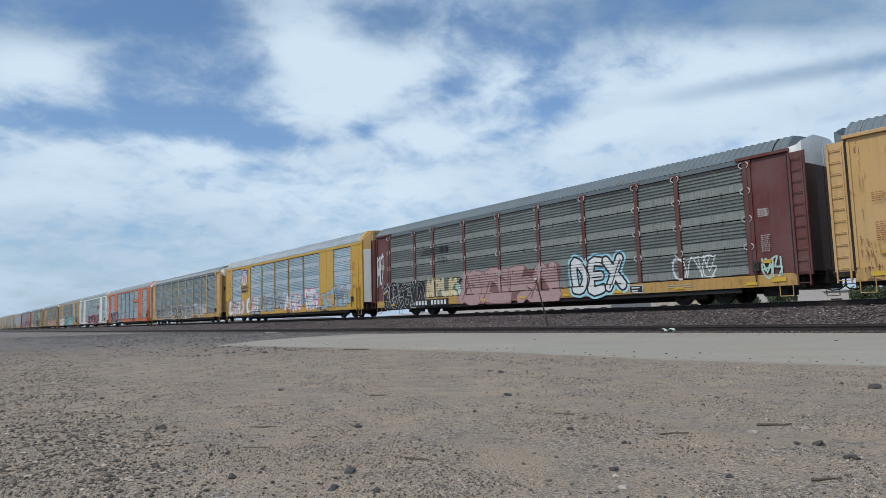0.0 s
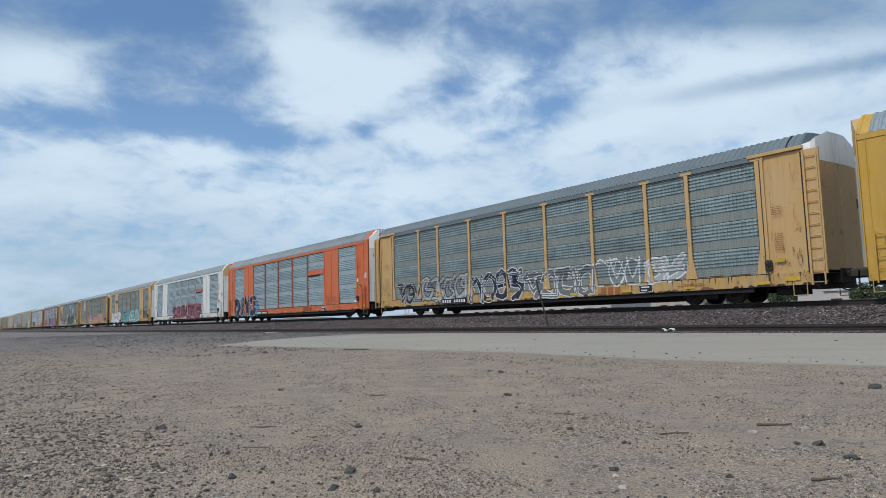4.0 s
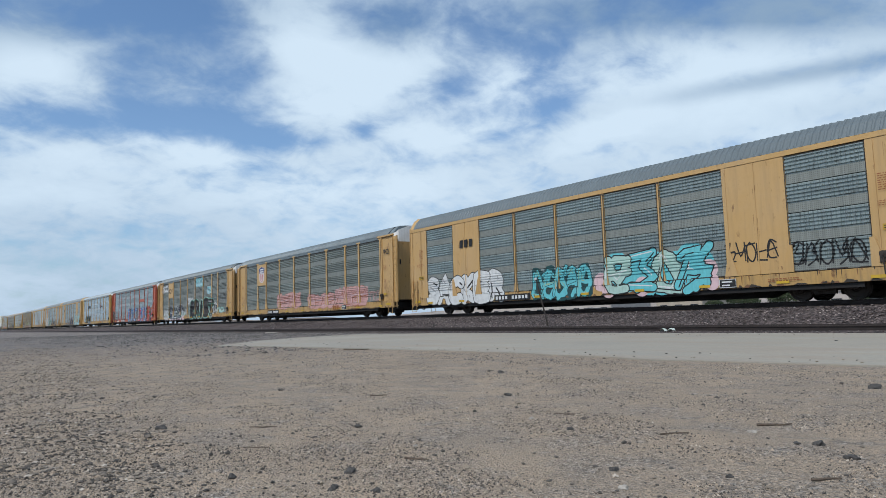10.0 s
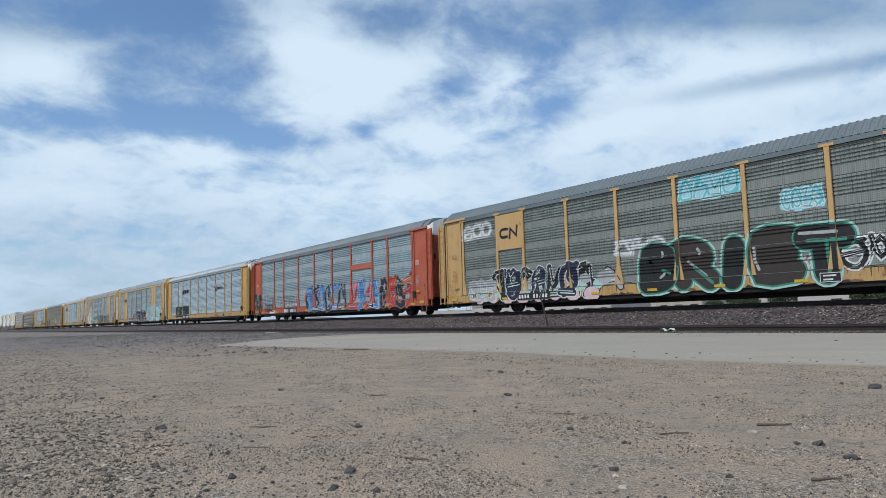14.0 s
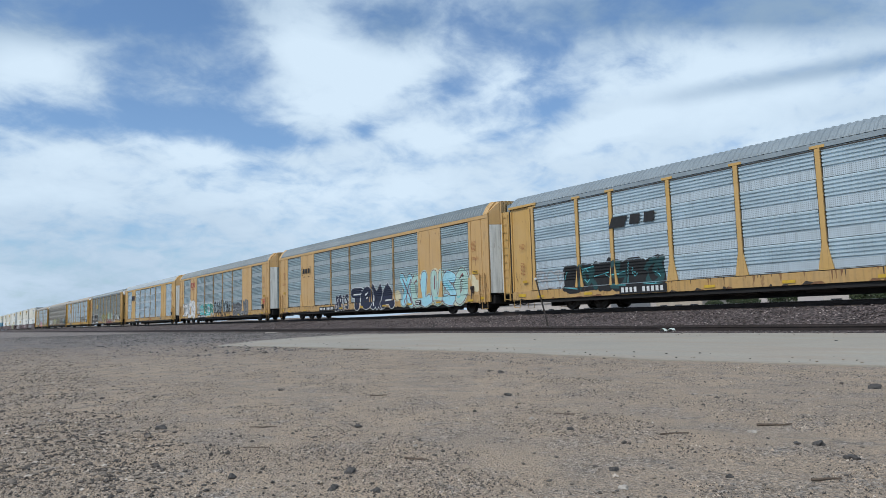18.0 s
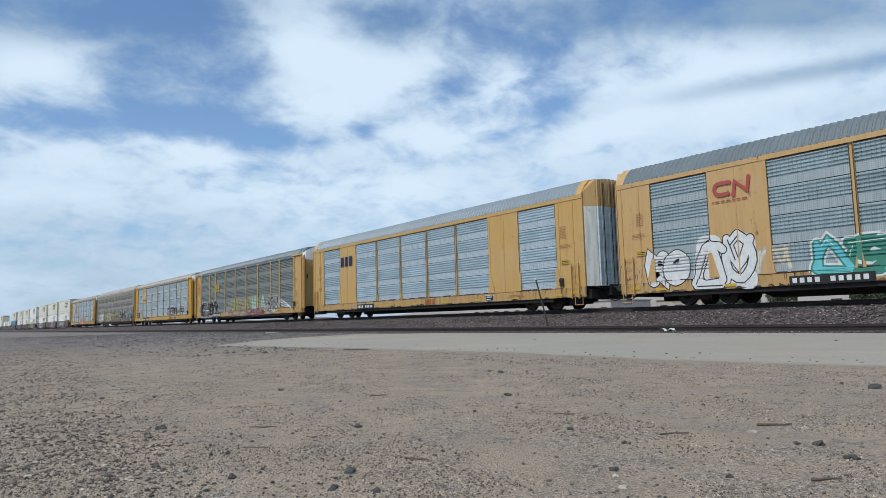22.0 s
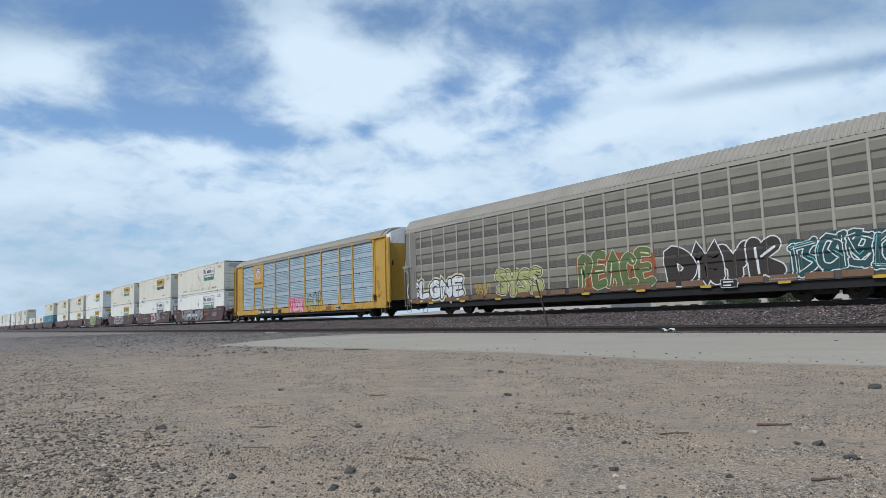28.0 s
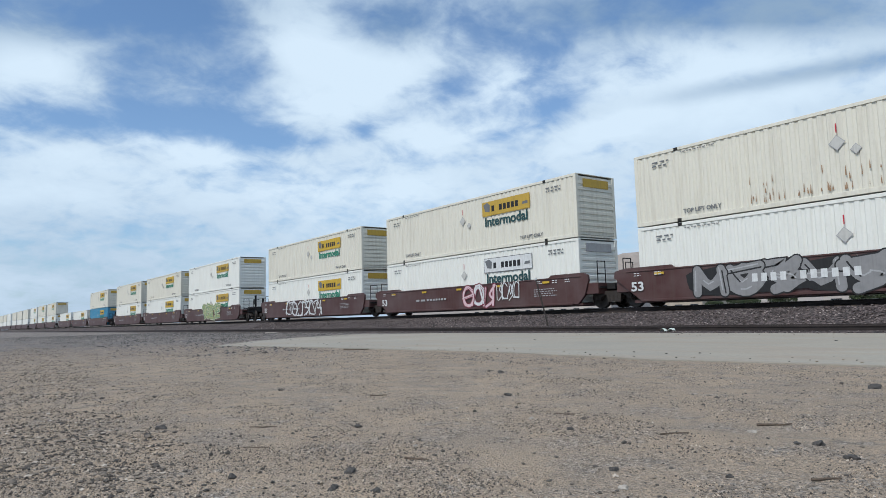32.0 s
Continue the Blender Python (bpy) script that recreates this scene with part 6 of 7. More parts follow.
def cover(x0, x1, z0, z1, car, mat, name="plate"):
    return part(name, Geo().box(x0, x1, -1.605, -1.57, z0, z1, 0.004), mat, car)


for i_, ((kind, body, *_), car) in enumerate(zip(CARS, RACKS)):
    KIND[car] = kind
    standard_marks(car, kind, body)
    weathering(car, kind, body, int(-car.matrix_basis.translation.x) + 7, STYLE.get(i_, ""))

# the rack ahead: a dark round emblem
c = RACKS[0]
L_ = Layers()
L_.disc(-10.6, 3.1, 0.75, 0.75, INK["shield_blue"]), L_.disc(-10.6, 3.1, 0.6, 0.6, INK["cream"])
L_.done("railway_mark", c, "round blue emblem")
marks(c, -11.4, -9.6, 1.9, 2.2, "shield_blue", 4)

c = RACKS[1]
sprayed(c, (3.2, 6.5, 0.55, 2.25), "white", "black", "sky", "DEX", bold=0.28, seed=3, edge=0.10)
sprayed(c, (-4.6, 2.7, 0.36, 2.15), "blush", "mauve", None, n=4, bold=0.40, glint=None, seed=5, edge=0.05, back="mauve")
sprayed(c, (-7.9, -4.9, 0.95, 1.95), "cream", "gold", None, "MPLK", bold=0.34, seed=6, glint=None, edge=0.03)
sprayed(c, (-12.5, -8.0, 0.36, 1.85), "black", "white", None, n=6, bold=0.40, seed=7, glint=None, edge=0.03, back="black")
L_ = Layers("p")
for q in ((-4.7, 1.75, 0.16), (-4.9, 1.45, 0.2), (-4.5, 1.4, 0.22), (-4.75, 1.15, 0.16)):
    L_.disc(q[0], q[1], q[2], q[2], INK["mint"])
L_.done("graffiti", c, "sprayed mint dots")
sprayed(c, (8.6, 10.5, 0.95, 1.8), "white", "white", None, n=3, seed=8, thin=0.05)
sprayed(c, (12.2, 12.9, 0.85, 1.5), "mint", "mint", None, n=2, seed=9, thin=0.06)
sprayed(c, (-13.2, -12.5, 1.9, 3.8), "white", "white", None, n=2, seed=10, thin=0.07)
number_strip(c, (-8.9, -5.8, 0.50, 0.84))
marks(c, -6.5, -5.6, 3.42, 3.78, "black", 2)
L_ = Layers("p")
for q in range(5):
    L_.rect(-8.4 + 0.1 * q, -6.55, 3.40 + 0.08 * q, 3.44 + 0.08 * q, INK["black"])
tagged(L_.done("railway_mark", c, "black speed lines"), kind="stuff")
stencil(c, (-6.6, -5.6, 2.85, 3.2), 2, "black")

c = RACKS[2]
L_ = Layers("s")
for k_ in range(34):
    q = (-12.6 + 0.72 * k_ + 0.3 * math.sin(k_ * 2.3), 1.45 + 0.55 * math.sin(k_ * 1.7), 0.14 + 0.12 * math.sin(k_ * 3.1) ** 2)
    L_.disc(q[0], q[1], q[2], q[2] * 0.8, INK["puff"], 12)
L_.done("graffiti", c, "sprayed blue puffs")
for bx, word, fill_, line_, sd in (((-12.6, -8.3, 0.6, 1.9), "EWHO", "white", "black", 11), ((-8.0, -5.0, 0.65, 2.1), "CWH", "white", "black", 12), ((0.5, 3.8, 0.7, 2.0), "AWH", "white", "rose", 13), ((4.3, 7.1, 0.75, 2.3), "WH", "white", "rose", 14)):
    sprayed(c, bx, fill_, line_, "silver", word, bold=0.40, seed=sd, edge=0.045, glint="petal" if line_ == "black" else None, second="petal" if line_ == "black" else None)
for bx, n_, sd in (((-4.8, -2.4, 0.75, 2.0), 3, 15), ((-2.3, 0.4, 0.75, 2.1), 3, 16), ((7.0, 8.9, 0.7, 1.9), 2, 17), ((8.9, 11.2, 0.75, 2.2), 3, 18)):
    sprayed(c, bx, "silver", "black", None, n=n_, seed=sd, bold=0.32, edge=0.035, glint="puff")
shield(c, -9.0, -7.55, 3.3, 4.72)
lettered("BUILDING", c, -9.1, -7.35, 2.95, 3.2, "navy", FACE)
lettered("AMERICA'", c, -9.1, -7.45, 2.6, 2.85, "navy", FACE)
number_strip(c, (-6.7, -4.6, 0.55, 0.80))
marks(c, 1.1, 2.2, 0.56, 0.86, "mark_orange", 3)

c = RACKS[3]
sprayed(c, (-11.4, -8.7, 0.7, 1.9), "black", "silver", None, n=3, seed=21)
sprayed(c, (-8.8, -4.5, 0.7, 2.1), "silver", "black", None, n=4, seed=22)
sprayed(c, (-4.3, -0.2, 0.5, 2.0), "navy", "white", None, n=4, seed=23, bold=0.3, edge=0.05)
sprayed(c, (-0.1, 4.4, 0.55, 1.85), "grey", "white", None, n=4, seed=24, bold=0.32, edge=0.05)
sprayed(c, (4.2, 6.7, 0.85, 2.0), "white", "white", None, n=3, seed=25, thin=0.06)
sprayed(c, (6.9, 8.7, 0.9, 1.9), "silver", "white", None, n=2, seed=26)
marks(c, 4.6, 5.7, 0.56, 0.86, "mark_orange", 3)
number_strip(c, (-6.7, -4.6, 0.55, 0.80))

c = RACKS[4]
L_ = Layers("s")
for q in ((-6.3, 1.25, 0.6), (-6.0, 0.9, 0.5)):
    L_.disc(q[0], q[1], q[2], q[2] * 0.9, INK["haze"])
L_.done("graffiti", c, "sprayed blue cloud")
sprayed(c, (-11.9, -6.2, 0.45, 2.15), "navy", "white", "navy", "DIME", bold=0.42, seed=31, edge=0.05, glint="sky")
number_strip(c, (-5.9, -3.6, 0.54, 0.78))
marks(c, 3.4, 5.0, 0.60, 0.88, "rust", 3)
sprayed(c, (7.2, 8.8, 0.95, 1.5), "rust", "rust", None, n=4, seed=32, thin=0.035)
cover(4.38, 6.85, 3.25, 3.58, c, M["orange"])
# black strip painted in as the shadow line under the orange plate
cover(4.4, 6.3, 3.15, 3.245, c, M["black"])
sprayed(c, (12.87, 13.25, 2.55, 2.85), "white", "white", None, "BI", seed=2, thin=0.05)
L_ = Layers()
L_.disc(12.0, 2.45, 0.13, 0.13, INK["white"]), L_.rect(11.5, 11.95, 1.0, 1.14, INK["white"])
L_.done("round_sticker", c, "white round sticker")

c = RACKS[5]
sprayed(c, (-4.4, 0.4, 0.55, 2.05), "wine", "black", "petal", "SCOT", bold=0.27, seed=41, edge=0.03, glint="petal", back="wine")
sprayed(c, (0.6, 6.1, 0.5, 2.15), "wine", "black", "petal", "GONDA", bold=0.27, seed=42, edge=0.03, glint="petal", back="wine")
cover(4.5, 6.85, 3.30, 3.60, c, M["red_orange"])
# this black strip likewise stands for the shadow below the plate
cover(4.5, 6.2, 3.20, 3.295, c, M["black"])
number_strip(c, (-5.9, -3.9, 0.56, 0.82), False)
sprayed(c, (12.87, 13.25, 2.55, 2.85), "black", "black", None, "BI", seed=2, thin=0.05)
sprayed(c, (6.1, 7.3, 0.95, 1.35), "black", "black", None, n=3, seed=44, thin=0.04)
sprayed(c, (-5.0, -4.1, 1.2, 1.6), "black", "black", None, n=3, seed=45, thin=0.035)

c = RACKS[6]
sprayed(c, (-11.9, -5.0, 0.50, 2.05), "white", "black", None, "SACKER", bold=0.46, seed=51, edge=0.055, glint="silver")
sprayed(c, (-3.1, 0.6, 0.5, 1.9), "cyan", "teal", None, n=5, bold=0.34, seed=52, edge=0.05, back="teal", glint="lime")
L_ = Layers("s")
for q in ((1.1, 1.1, 0.4), (1.5, 0.75, 0.35), (3.2, 0.8, 0.4), (5.7, 1.9, 0.3), (6.2, 1.3, 0.35), (6.3, 0.8, 0.3)):
    L_.disc(q[0], q[1], q[2], q[2], INK["petal"])
L_.done("graffiti", c, "sprayed pink rounds")
sprayed(c, (1.3, 6.3, 0.5, 2.2), "mint", "black", None, n=4, bold=0.34, seed=53, edge=0.06, second="cyan", back="cyan", glint="white")
sprayed(c, (6.9, 8.8, 1.45, 2.1), "black", "black", None, n=5, seed=54, thin=0.05)
sprayed(c, (9.2, 11.5, 1.15, 1.9), "black", "black", None, n=5, seed=55, thin=0.055)
marks(c, -8.6, -7.4, 3.5, 3.9, "black", 3)
number_strip(c, (-5.7, -3.3, 0.56, 0.82))

c = RACKS[7]
for bx, sd in (((-4.7, -0.2, 0.85, 2.05), 61), ((1.1, 5.4, 0.7, 1.8), 62), ((5.6, 10.1, 0.75, 2.1), 63)):
    sprayed(c, bx, "pink", "rust", None, n=4, bold=0.42, seed=sd, edge=0.03, glint="petal", back="pink")
sprayed(c, (10.1, 11.6, 1.0, 1.6), "pink", "pink", None, n=4, seed=64, thin=0.04)
cover(-9.05, -7.05, 3.0, 4.82, c, M["tan"])
shield(c, -8.6, -7.4, 3.25, 4.6)
number_strip(c, (-6.6, -4.4, 0.54, 0.80))
marks(c, 5.2, 6.2, 0.58, 0.86, "mark_orange", 3)
sprayed(c, (12.2, 12.9, 3.9, 4.2), "black", "black", None, n=4, seed=65, thin=0.03)

c = RACKS[8]
L_ = Layers("p")
for k_ in range(26):
    q = (-11.2 + 0.36 * k_, 1.0 + 0.4 * math.sin(k_ * 2.1), 0.30 + 0.15 * math.sin(k_ * 1.3) ** 2)
    L_.disc(q[0], q[1], q[2], q[2] * 0.7, INK[("mint", "silver", "petal")[k_ % 3]], 14)
L_.done("graffiti", c, "sprayed pale clouds of paint")
sprayed(c, (-11.4, -9.2, 0.55, 1.7), "silver", "white", None, n=3, seed=71, bold=0.28, edge=0.03)
sprayed(c, (-9.4, -2.8, 0.5, 2.05), "black", "white", None, n=7, seed=72, bold=0.46, edge=0.05, glint="mint", second="navy")
sprayed(c, (-2.9, -1.1, 0.7, 1.7), "silver", "black", None, "A", seed=73, bold=0.24, edge=0.06)
sprayed(c, (-0.6, 7.9, 0.50, 2.45), "black", "green", "mint", "BRIET", seed=74, bold=0.42, edge=0.075, glint="silver", second="soot_shade")
sprayed(c, (4.4, 6.8, 0.8, 1.5), "petal", "petal", None, n=3, seed=75, thin=0.05)
sprayed(c, (7.1, 8.9, 0.85, 1.95), "black", "white", None, n=2, seed=76)
sprayed(c, (8.8, 10.7, 0.95, 1.5), "mint", "mint", None, n=2, seed=77, glint=None)
for bx, sd in (((1.6, 4.1, 3.85, 4.75), 78), ((5.5, 6.9, 3.0, 3.7), 79)):
    sprayed(c, bx, "cyan", "white", None, n=4, seed=sd, bold=0.22, edge=0.035, back="sky", glint="teal")
sprayed(c, (-1.6, 0.9, 2.05, 2.8), "white", "silver", None, n=3, seed=80)
sprayed(c, (-11.8, -9.4, 3.8, 4.65), "white", "silver", None, n=3, seed=81)
sprayed(c, (8.9, 11.5, 2.1, 2.9), "grey", "grey", None, n=5, seed=83, thin=0.05)
cover(-9.05, -7.05, 3.05, 4.82, c, M["tan"])
marks(c, -8.8, -7.3, 3.6, 4.15, "black", 2, hollow=True)
number_strip(c, (-7.5, -5.5, 0.55, 0.82))

c = RACKS[9]
sprayed(c, (-2.9, 3.5, 0.5, 2.4), "blue", "white", "navy", n=6, seed=91, bold=0.34, edge=0.03, second="navy")
sprayed(c, (4.0, 8.0, 0.5, 2.4), "red", "white", "navy", n=4, seed=92, bold=0.36, edge=0.03, second="blue", glint="sky")
sprayed(c, (7.9, 11.8, 0.5, 2.4), "navy", "gold", "wine", n=4, seed=93, bold=0.36, edge=0.03, second="red", glint="sky")
sprayed(c, (-13.3, -11.7, 0.45, 2.3), "black", "soot_shade", None, n=3, seed=94, bold=0.42, edge=0.04, glint="white")
sprayed(c, (-11.5, -8.9, 0.9, 2.1), "grey", "grey", None, n=5, seed=96, thin=0.045)
sprayed(c, (-11.0, -9.1, 0.75, 1.3), "black", "black", None, n=4, seed=97, thin=0.08)
sprayed(c, (-8.8, -4.4, 1.0, 1.9), "grey", "grey", None, n=8, seed=95, thin=0.04)
sprayed(c, (-8.6, -4.2, 1.1, 1.7), "white", "white", None, n=6, seed=98, thin=0.03)
L_ = Layers("p")
L_.disc(-2.6, 1.6, 0.55, 0.6, INK["orange"]), L_.disc(-2.5, 1.3, 0.5, 0.55, INK["navy"]), L_.disc(-2.5, 1.45, 0.22, 0.22, INK["sky"]), L_.rect(-9.9, -8.9, 0.56, 0.80, INK["white"])
L_.done("graffiti", c, "sprayed orange and navy rounds")
cover(4.35, 7.0, 3.15, 3.50, c, M["red_orange"])
number_strip(c, (-6.9, -4.6, 0.52, 0.88))

c = RACKS[10]
sprayed(c, (-11.6, -9.9, 0.95, 1.75), "silver", "white", None, n=3, seed=102, thin=0.07)
sprayed(c, (-9.9, -4.6, 0.75, 1.95), "black", "black", None, n=6, seed=101, bold=0.34, edge=0.03, glint="cyan", back="black", second="teal")
marks(c, -6.2, -4.8, 3.35, 3.75, "black", 2)
L_ = Layers()
L_.poly([(-7.2, 3.3), (-6.4, 3.3), (-6.2, 3.75), (-7.0, 3.75)], INK["black"])
L_.poly([(4.1, 3.1), (4.35, 3.1), (5.0, 3.6), (4.75, 3.6)], INK["red"]), L_.poly([(4.1, 3.6), (4.35, 3.6), (5.0, 3.1), (4.75, 3.1)], INK["shield_blue"])
tagged(L_.done("railway_mark", c), kind="stuff")
marks(c, 5.05, 6.6, 3.3, 3.5, "black", 8)
number_strip(c, (-6.7, -4.6, 0.56, 0.86))
marks(c, 4.4, 5.5, 0.56, 0.86, "mark_orange", 3)

c = RACKS[11]
sprayed(c, (-3.6, -1.5, 0.5, 1.55), "navy", "white", None, "BRIS", seed=111, edge=0.035, bold=0.36, glint=None)
sprayed(c, (-1.3, 4.3, 0.48, 1.90), "navy", "white", None, "TOMA", seed=112, bold=0.46, edge=0.05, glint=None)
L_ = Layers("s")
for q in ((4.6, 1.2, 0.35), (5.4, 1.6, 0.3), (6.2, 1.0, 0.45), (11.9, 1.6, 0.42), (12.3, 1.4, 0.32), (10.6, 0.9, 0.5), (8.6, 2.2, 0.4), (7.2, 2.05, 0.3)):
    L_.disc(q[0], q[1], q[2], q[2], INK["cream"])
L_.done("graffiti", c, "sprayed cream rounds")
sprayed(c, (4.9, 11.7, 0.45, 2.45), "sky", "wine", "mint", n=6, word="XOLUSO", bold=0.44, seed=113, edge=0.05, second="mint", glint="cyan")
marks(c, -8.85, -7.55, 3.45, 3.80, "black", 3, frame_=True)
number_strip(c, (-5.9, -3.7, 0.55, 0.80))

c = RACKS[12]
sprayed(c, (-12.1, -10.1, 0.75, 2.05), "white", "black", None, "NO", seed=121, bold=0.55, edge=0.05)
sprayed(c, (-9.9, -7.5, 0.6, 2.4), "white", "black", None, n=2, seed=122, bold=0.32, back="white", edge=0.05)
sprayed(c, (-7.5, -6.3, 1.0, 1.9), "cream", "silver", None, n=2, seed=123)
sprayed(c, (-5.7, -1.2, 0.65, 2.0), "cyan", "green", "white", n=4, seed=124, second="green")
sprayed(c, (-1.2, 3.5, 0.6, 2.0), "black", "black", None, "RANDOM", seed=125, thin=0.15)
sprayed(c, (4.4, 6.5, 0.5, 1.75), "grey", "black", None, n=2, seed=126, bold=0.36, back="grey", edge=0.04, glint="silver")
sprayed(c, (6.6, 8.4, 0.55, 1.85), "grey", "black", None, n=2, seed=127, bold=0.36, back="grey", edge=0.04, glint="silver")
sprayed(c, (11.3, 12.3, 1.4, 1.85), "red", "red", None, n=4, seed=128, thin=0.035)
marks(c, -9.0, -7.4, 3.82, 4.4, "mark_red", 2, hollow=True)
stencil(c, (-9.0, -7.5, 3.6, 3.72), 1, "mark_red")
number_strip(c, (-6.3, -3.9, 0.54, 0.80))

c = RACKS[13]
marks(c, -9.1, -7.3, 3.5, 4.15, "navy", 3)
number_strip(c, (-6.7, -4.7, 0.54, 0.80))
marks(c, 1.1, 2.2, 0.56, 0.86, "mark_orange", 3)

c = RACKS[14]
sprayed(c, (-12.1, -6.2, 0.5, 2.15), "black", "white", "grey", "CHOR", seed=141, bold=0.40, edge=0.06, glint="silver")
sprayed(c, (-4.6, -2.6, 0.75, 1.9), "silver", "silver", None, n=3, seed=147, thin=0.07)
sprayed(c, (-3.0, 1.4, 0.55, 1.95), "lime", "black", "cream", "SERTIN", seed=142, edge=0.03, bold=0.36, glint="wine")
sprayed(c, (-3.0, 5.8, 0.50, 1.15), "wine", "silver", None, n=9, seed=143, edge=0.02, bold=0.2, glint="gold", back="wine")
sprayed(c, (1.5, 6.0, 0.75, 2.15), "lime", "black", "cream", "OMDA", seed=146, edge=0.035, bold=0.24, second="mint", glint="rose")
sprayed(c, (6.1, 8.7, 0.75, 2.0), "black", "white", None, n=3, seed=144, edge=0.06)
L_ = Layers("p")
for k_ in range(3):
    L_.stroke(smooth_line([(7.8 + 0.3 * k_, 0.7), (8.4, 1.3 + 0.1 * k_), (9.4, 1.6 - 0.2 * k_), (10.6, 1.2 - 0.1 * k_), (11.2, 0.95)], 5), 0.12 - 0.03 * k_, INK["white"])
L_.done("graffiti", c, "sprayed white arcs")
marks(c, -7.4, -5.8, 3.25, 3.75, "gold", 3, True)
number_strip(c, (-7.7, -5.6, 0.55, 0.86))
marks(c, 4.4, 5.3, 0.56, 0.84, "mark_orange", 3)
sprayed(c, (-12.9, -12.2, 3.2, 4.2), "red", "red", None, n=2, seed=145, thin=0.05)

c = RACKS[15]
for bx, sd in (((3.3, 6.1, 1.0, 1.85), 151), ((6.1, 7.7, 1.1, 1.8), 152), ((8.0, 10.4, 1.05, 1.75), 153), ((-12.4, -10.6, 1.0, 1.65), 154)):
    sprayed(c, bx, "black", "black", None, n=4, seed=sd, thin=0.10)
cover(-9.05, -7.05, 2.9, 4.82, c, M["bright"])
shield(c, -8.6, -7.5, 3.6, 4.6)
lettered("BUILDING AMERICA", c, -8.95, -7.15, 3.2, 3.36, "black", FACE)
number_strip(c, (-8.4, -5.7, 0.58, 0.86))
marks(c, 4.3, 5.6, 0.58, 0.86, "mark_orange", 3)

c = RACKS[16]
sprayed(c, (-13.9, -8.2, 0.78, 2.05), "white", "navy", "cream", "CLGNE", seed=161, bold=0.26, edge=0.095, glint=None)
sprayed(c, (-7.5, -6.2, 0.85, 1.5), "gold", "gold", None, n=4, seed=166, thin=0.035)
sprayed(c, (-5.9, -2.3, 0.72, 2.1), "lime", "black", "cream", "SYSS", seed=162, bold=0.34, edge=0.05)
sprayed(c, (-0.3, 3.8, 0.80, 2.3), "olive", "cream", None, "PEACE", seed=163, bold=0.42, edge=0.04, back="rust", glint="rust")
sprayed(c, (4.2, 9.0, 0.75, 2.15), "soot_shade", "white", None, "DMYK", seed=164, bold=0.44, edge=0.06, glint=None)
sprayed(c, (9.1, 12.6, 0.85, 2.05), "teal", "white", None, n=4, seed=165, bold=0.30, edge=0.05, back="teal", glint="cyan")
L_ = Layers()
L_.poly([(-13.9 + 0.45 * (1 if k_ % 2 == 0 else 0.42) * math.sin(k_ * math.pi / 5), 2.75 + 0.5 * (1 if k_ % 2 == 0 else 0.42) * math.cos(k_ * math.pi / 5)) for k_ in range(10)], INK["pale"])
L_.done("graffiti", c, "sprayed faint pale star")

c = RACKS[17]
sprayed(c, (-1.5, 1.3, 0.55, 1.65), "petal", "rose", None, "TUSK", seed=171, bold=0.30, edge=0.05, glint=None, back="rose")
L_ = Layers("p")
for q in ((2.4, 1.15, 0.5), (3.6, 1.3, 0.35)):
    L_.disc(q[0], q[1], q[2], q[2] * 0.6, INK["lime"])
L_.done("graffiti", c, "sprayed pale green patches")
sprayed(c, (1.8, 4.5, 0.55, 1.85), "black", "black", None, "COP", seed=172, thin=0.075)
cover(-8.90, -6.75, 2.85, 4.82, c, M["bright"])
shield(c, -8.40, -7.40, 3.6, 4.6)
lettered("BUILDING AMERICA", c, -8.70, -6.95, 3.15, 3.32, "black", FACE)
number_strip(c, (-7.65, -4.85, 0.56, 0.86))
marks(c, 5.05, 5.95, 0.58, 0.86, "mark_orange", 3)
L_ = Layers()
L_.rect(-3.55, -2.95, 0.58, 0.84, INK["black"])
L_.done("data_panel", c)
lettered("R1", c, -3.47, -3.05, 0.61, 0.80, "white", FACE - 0.003)


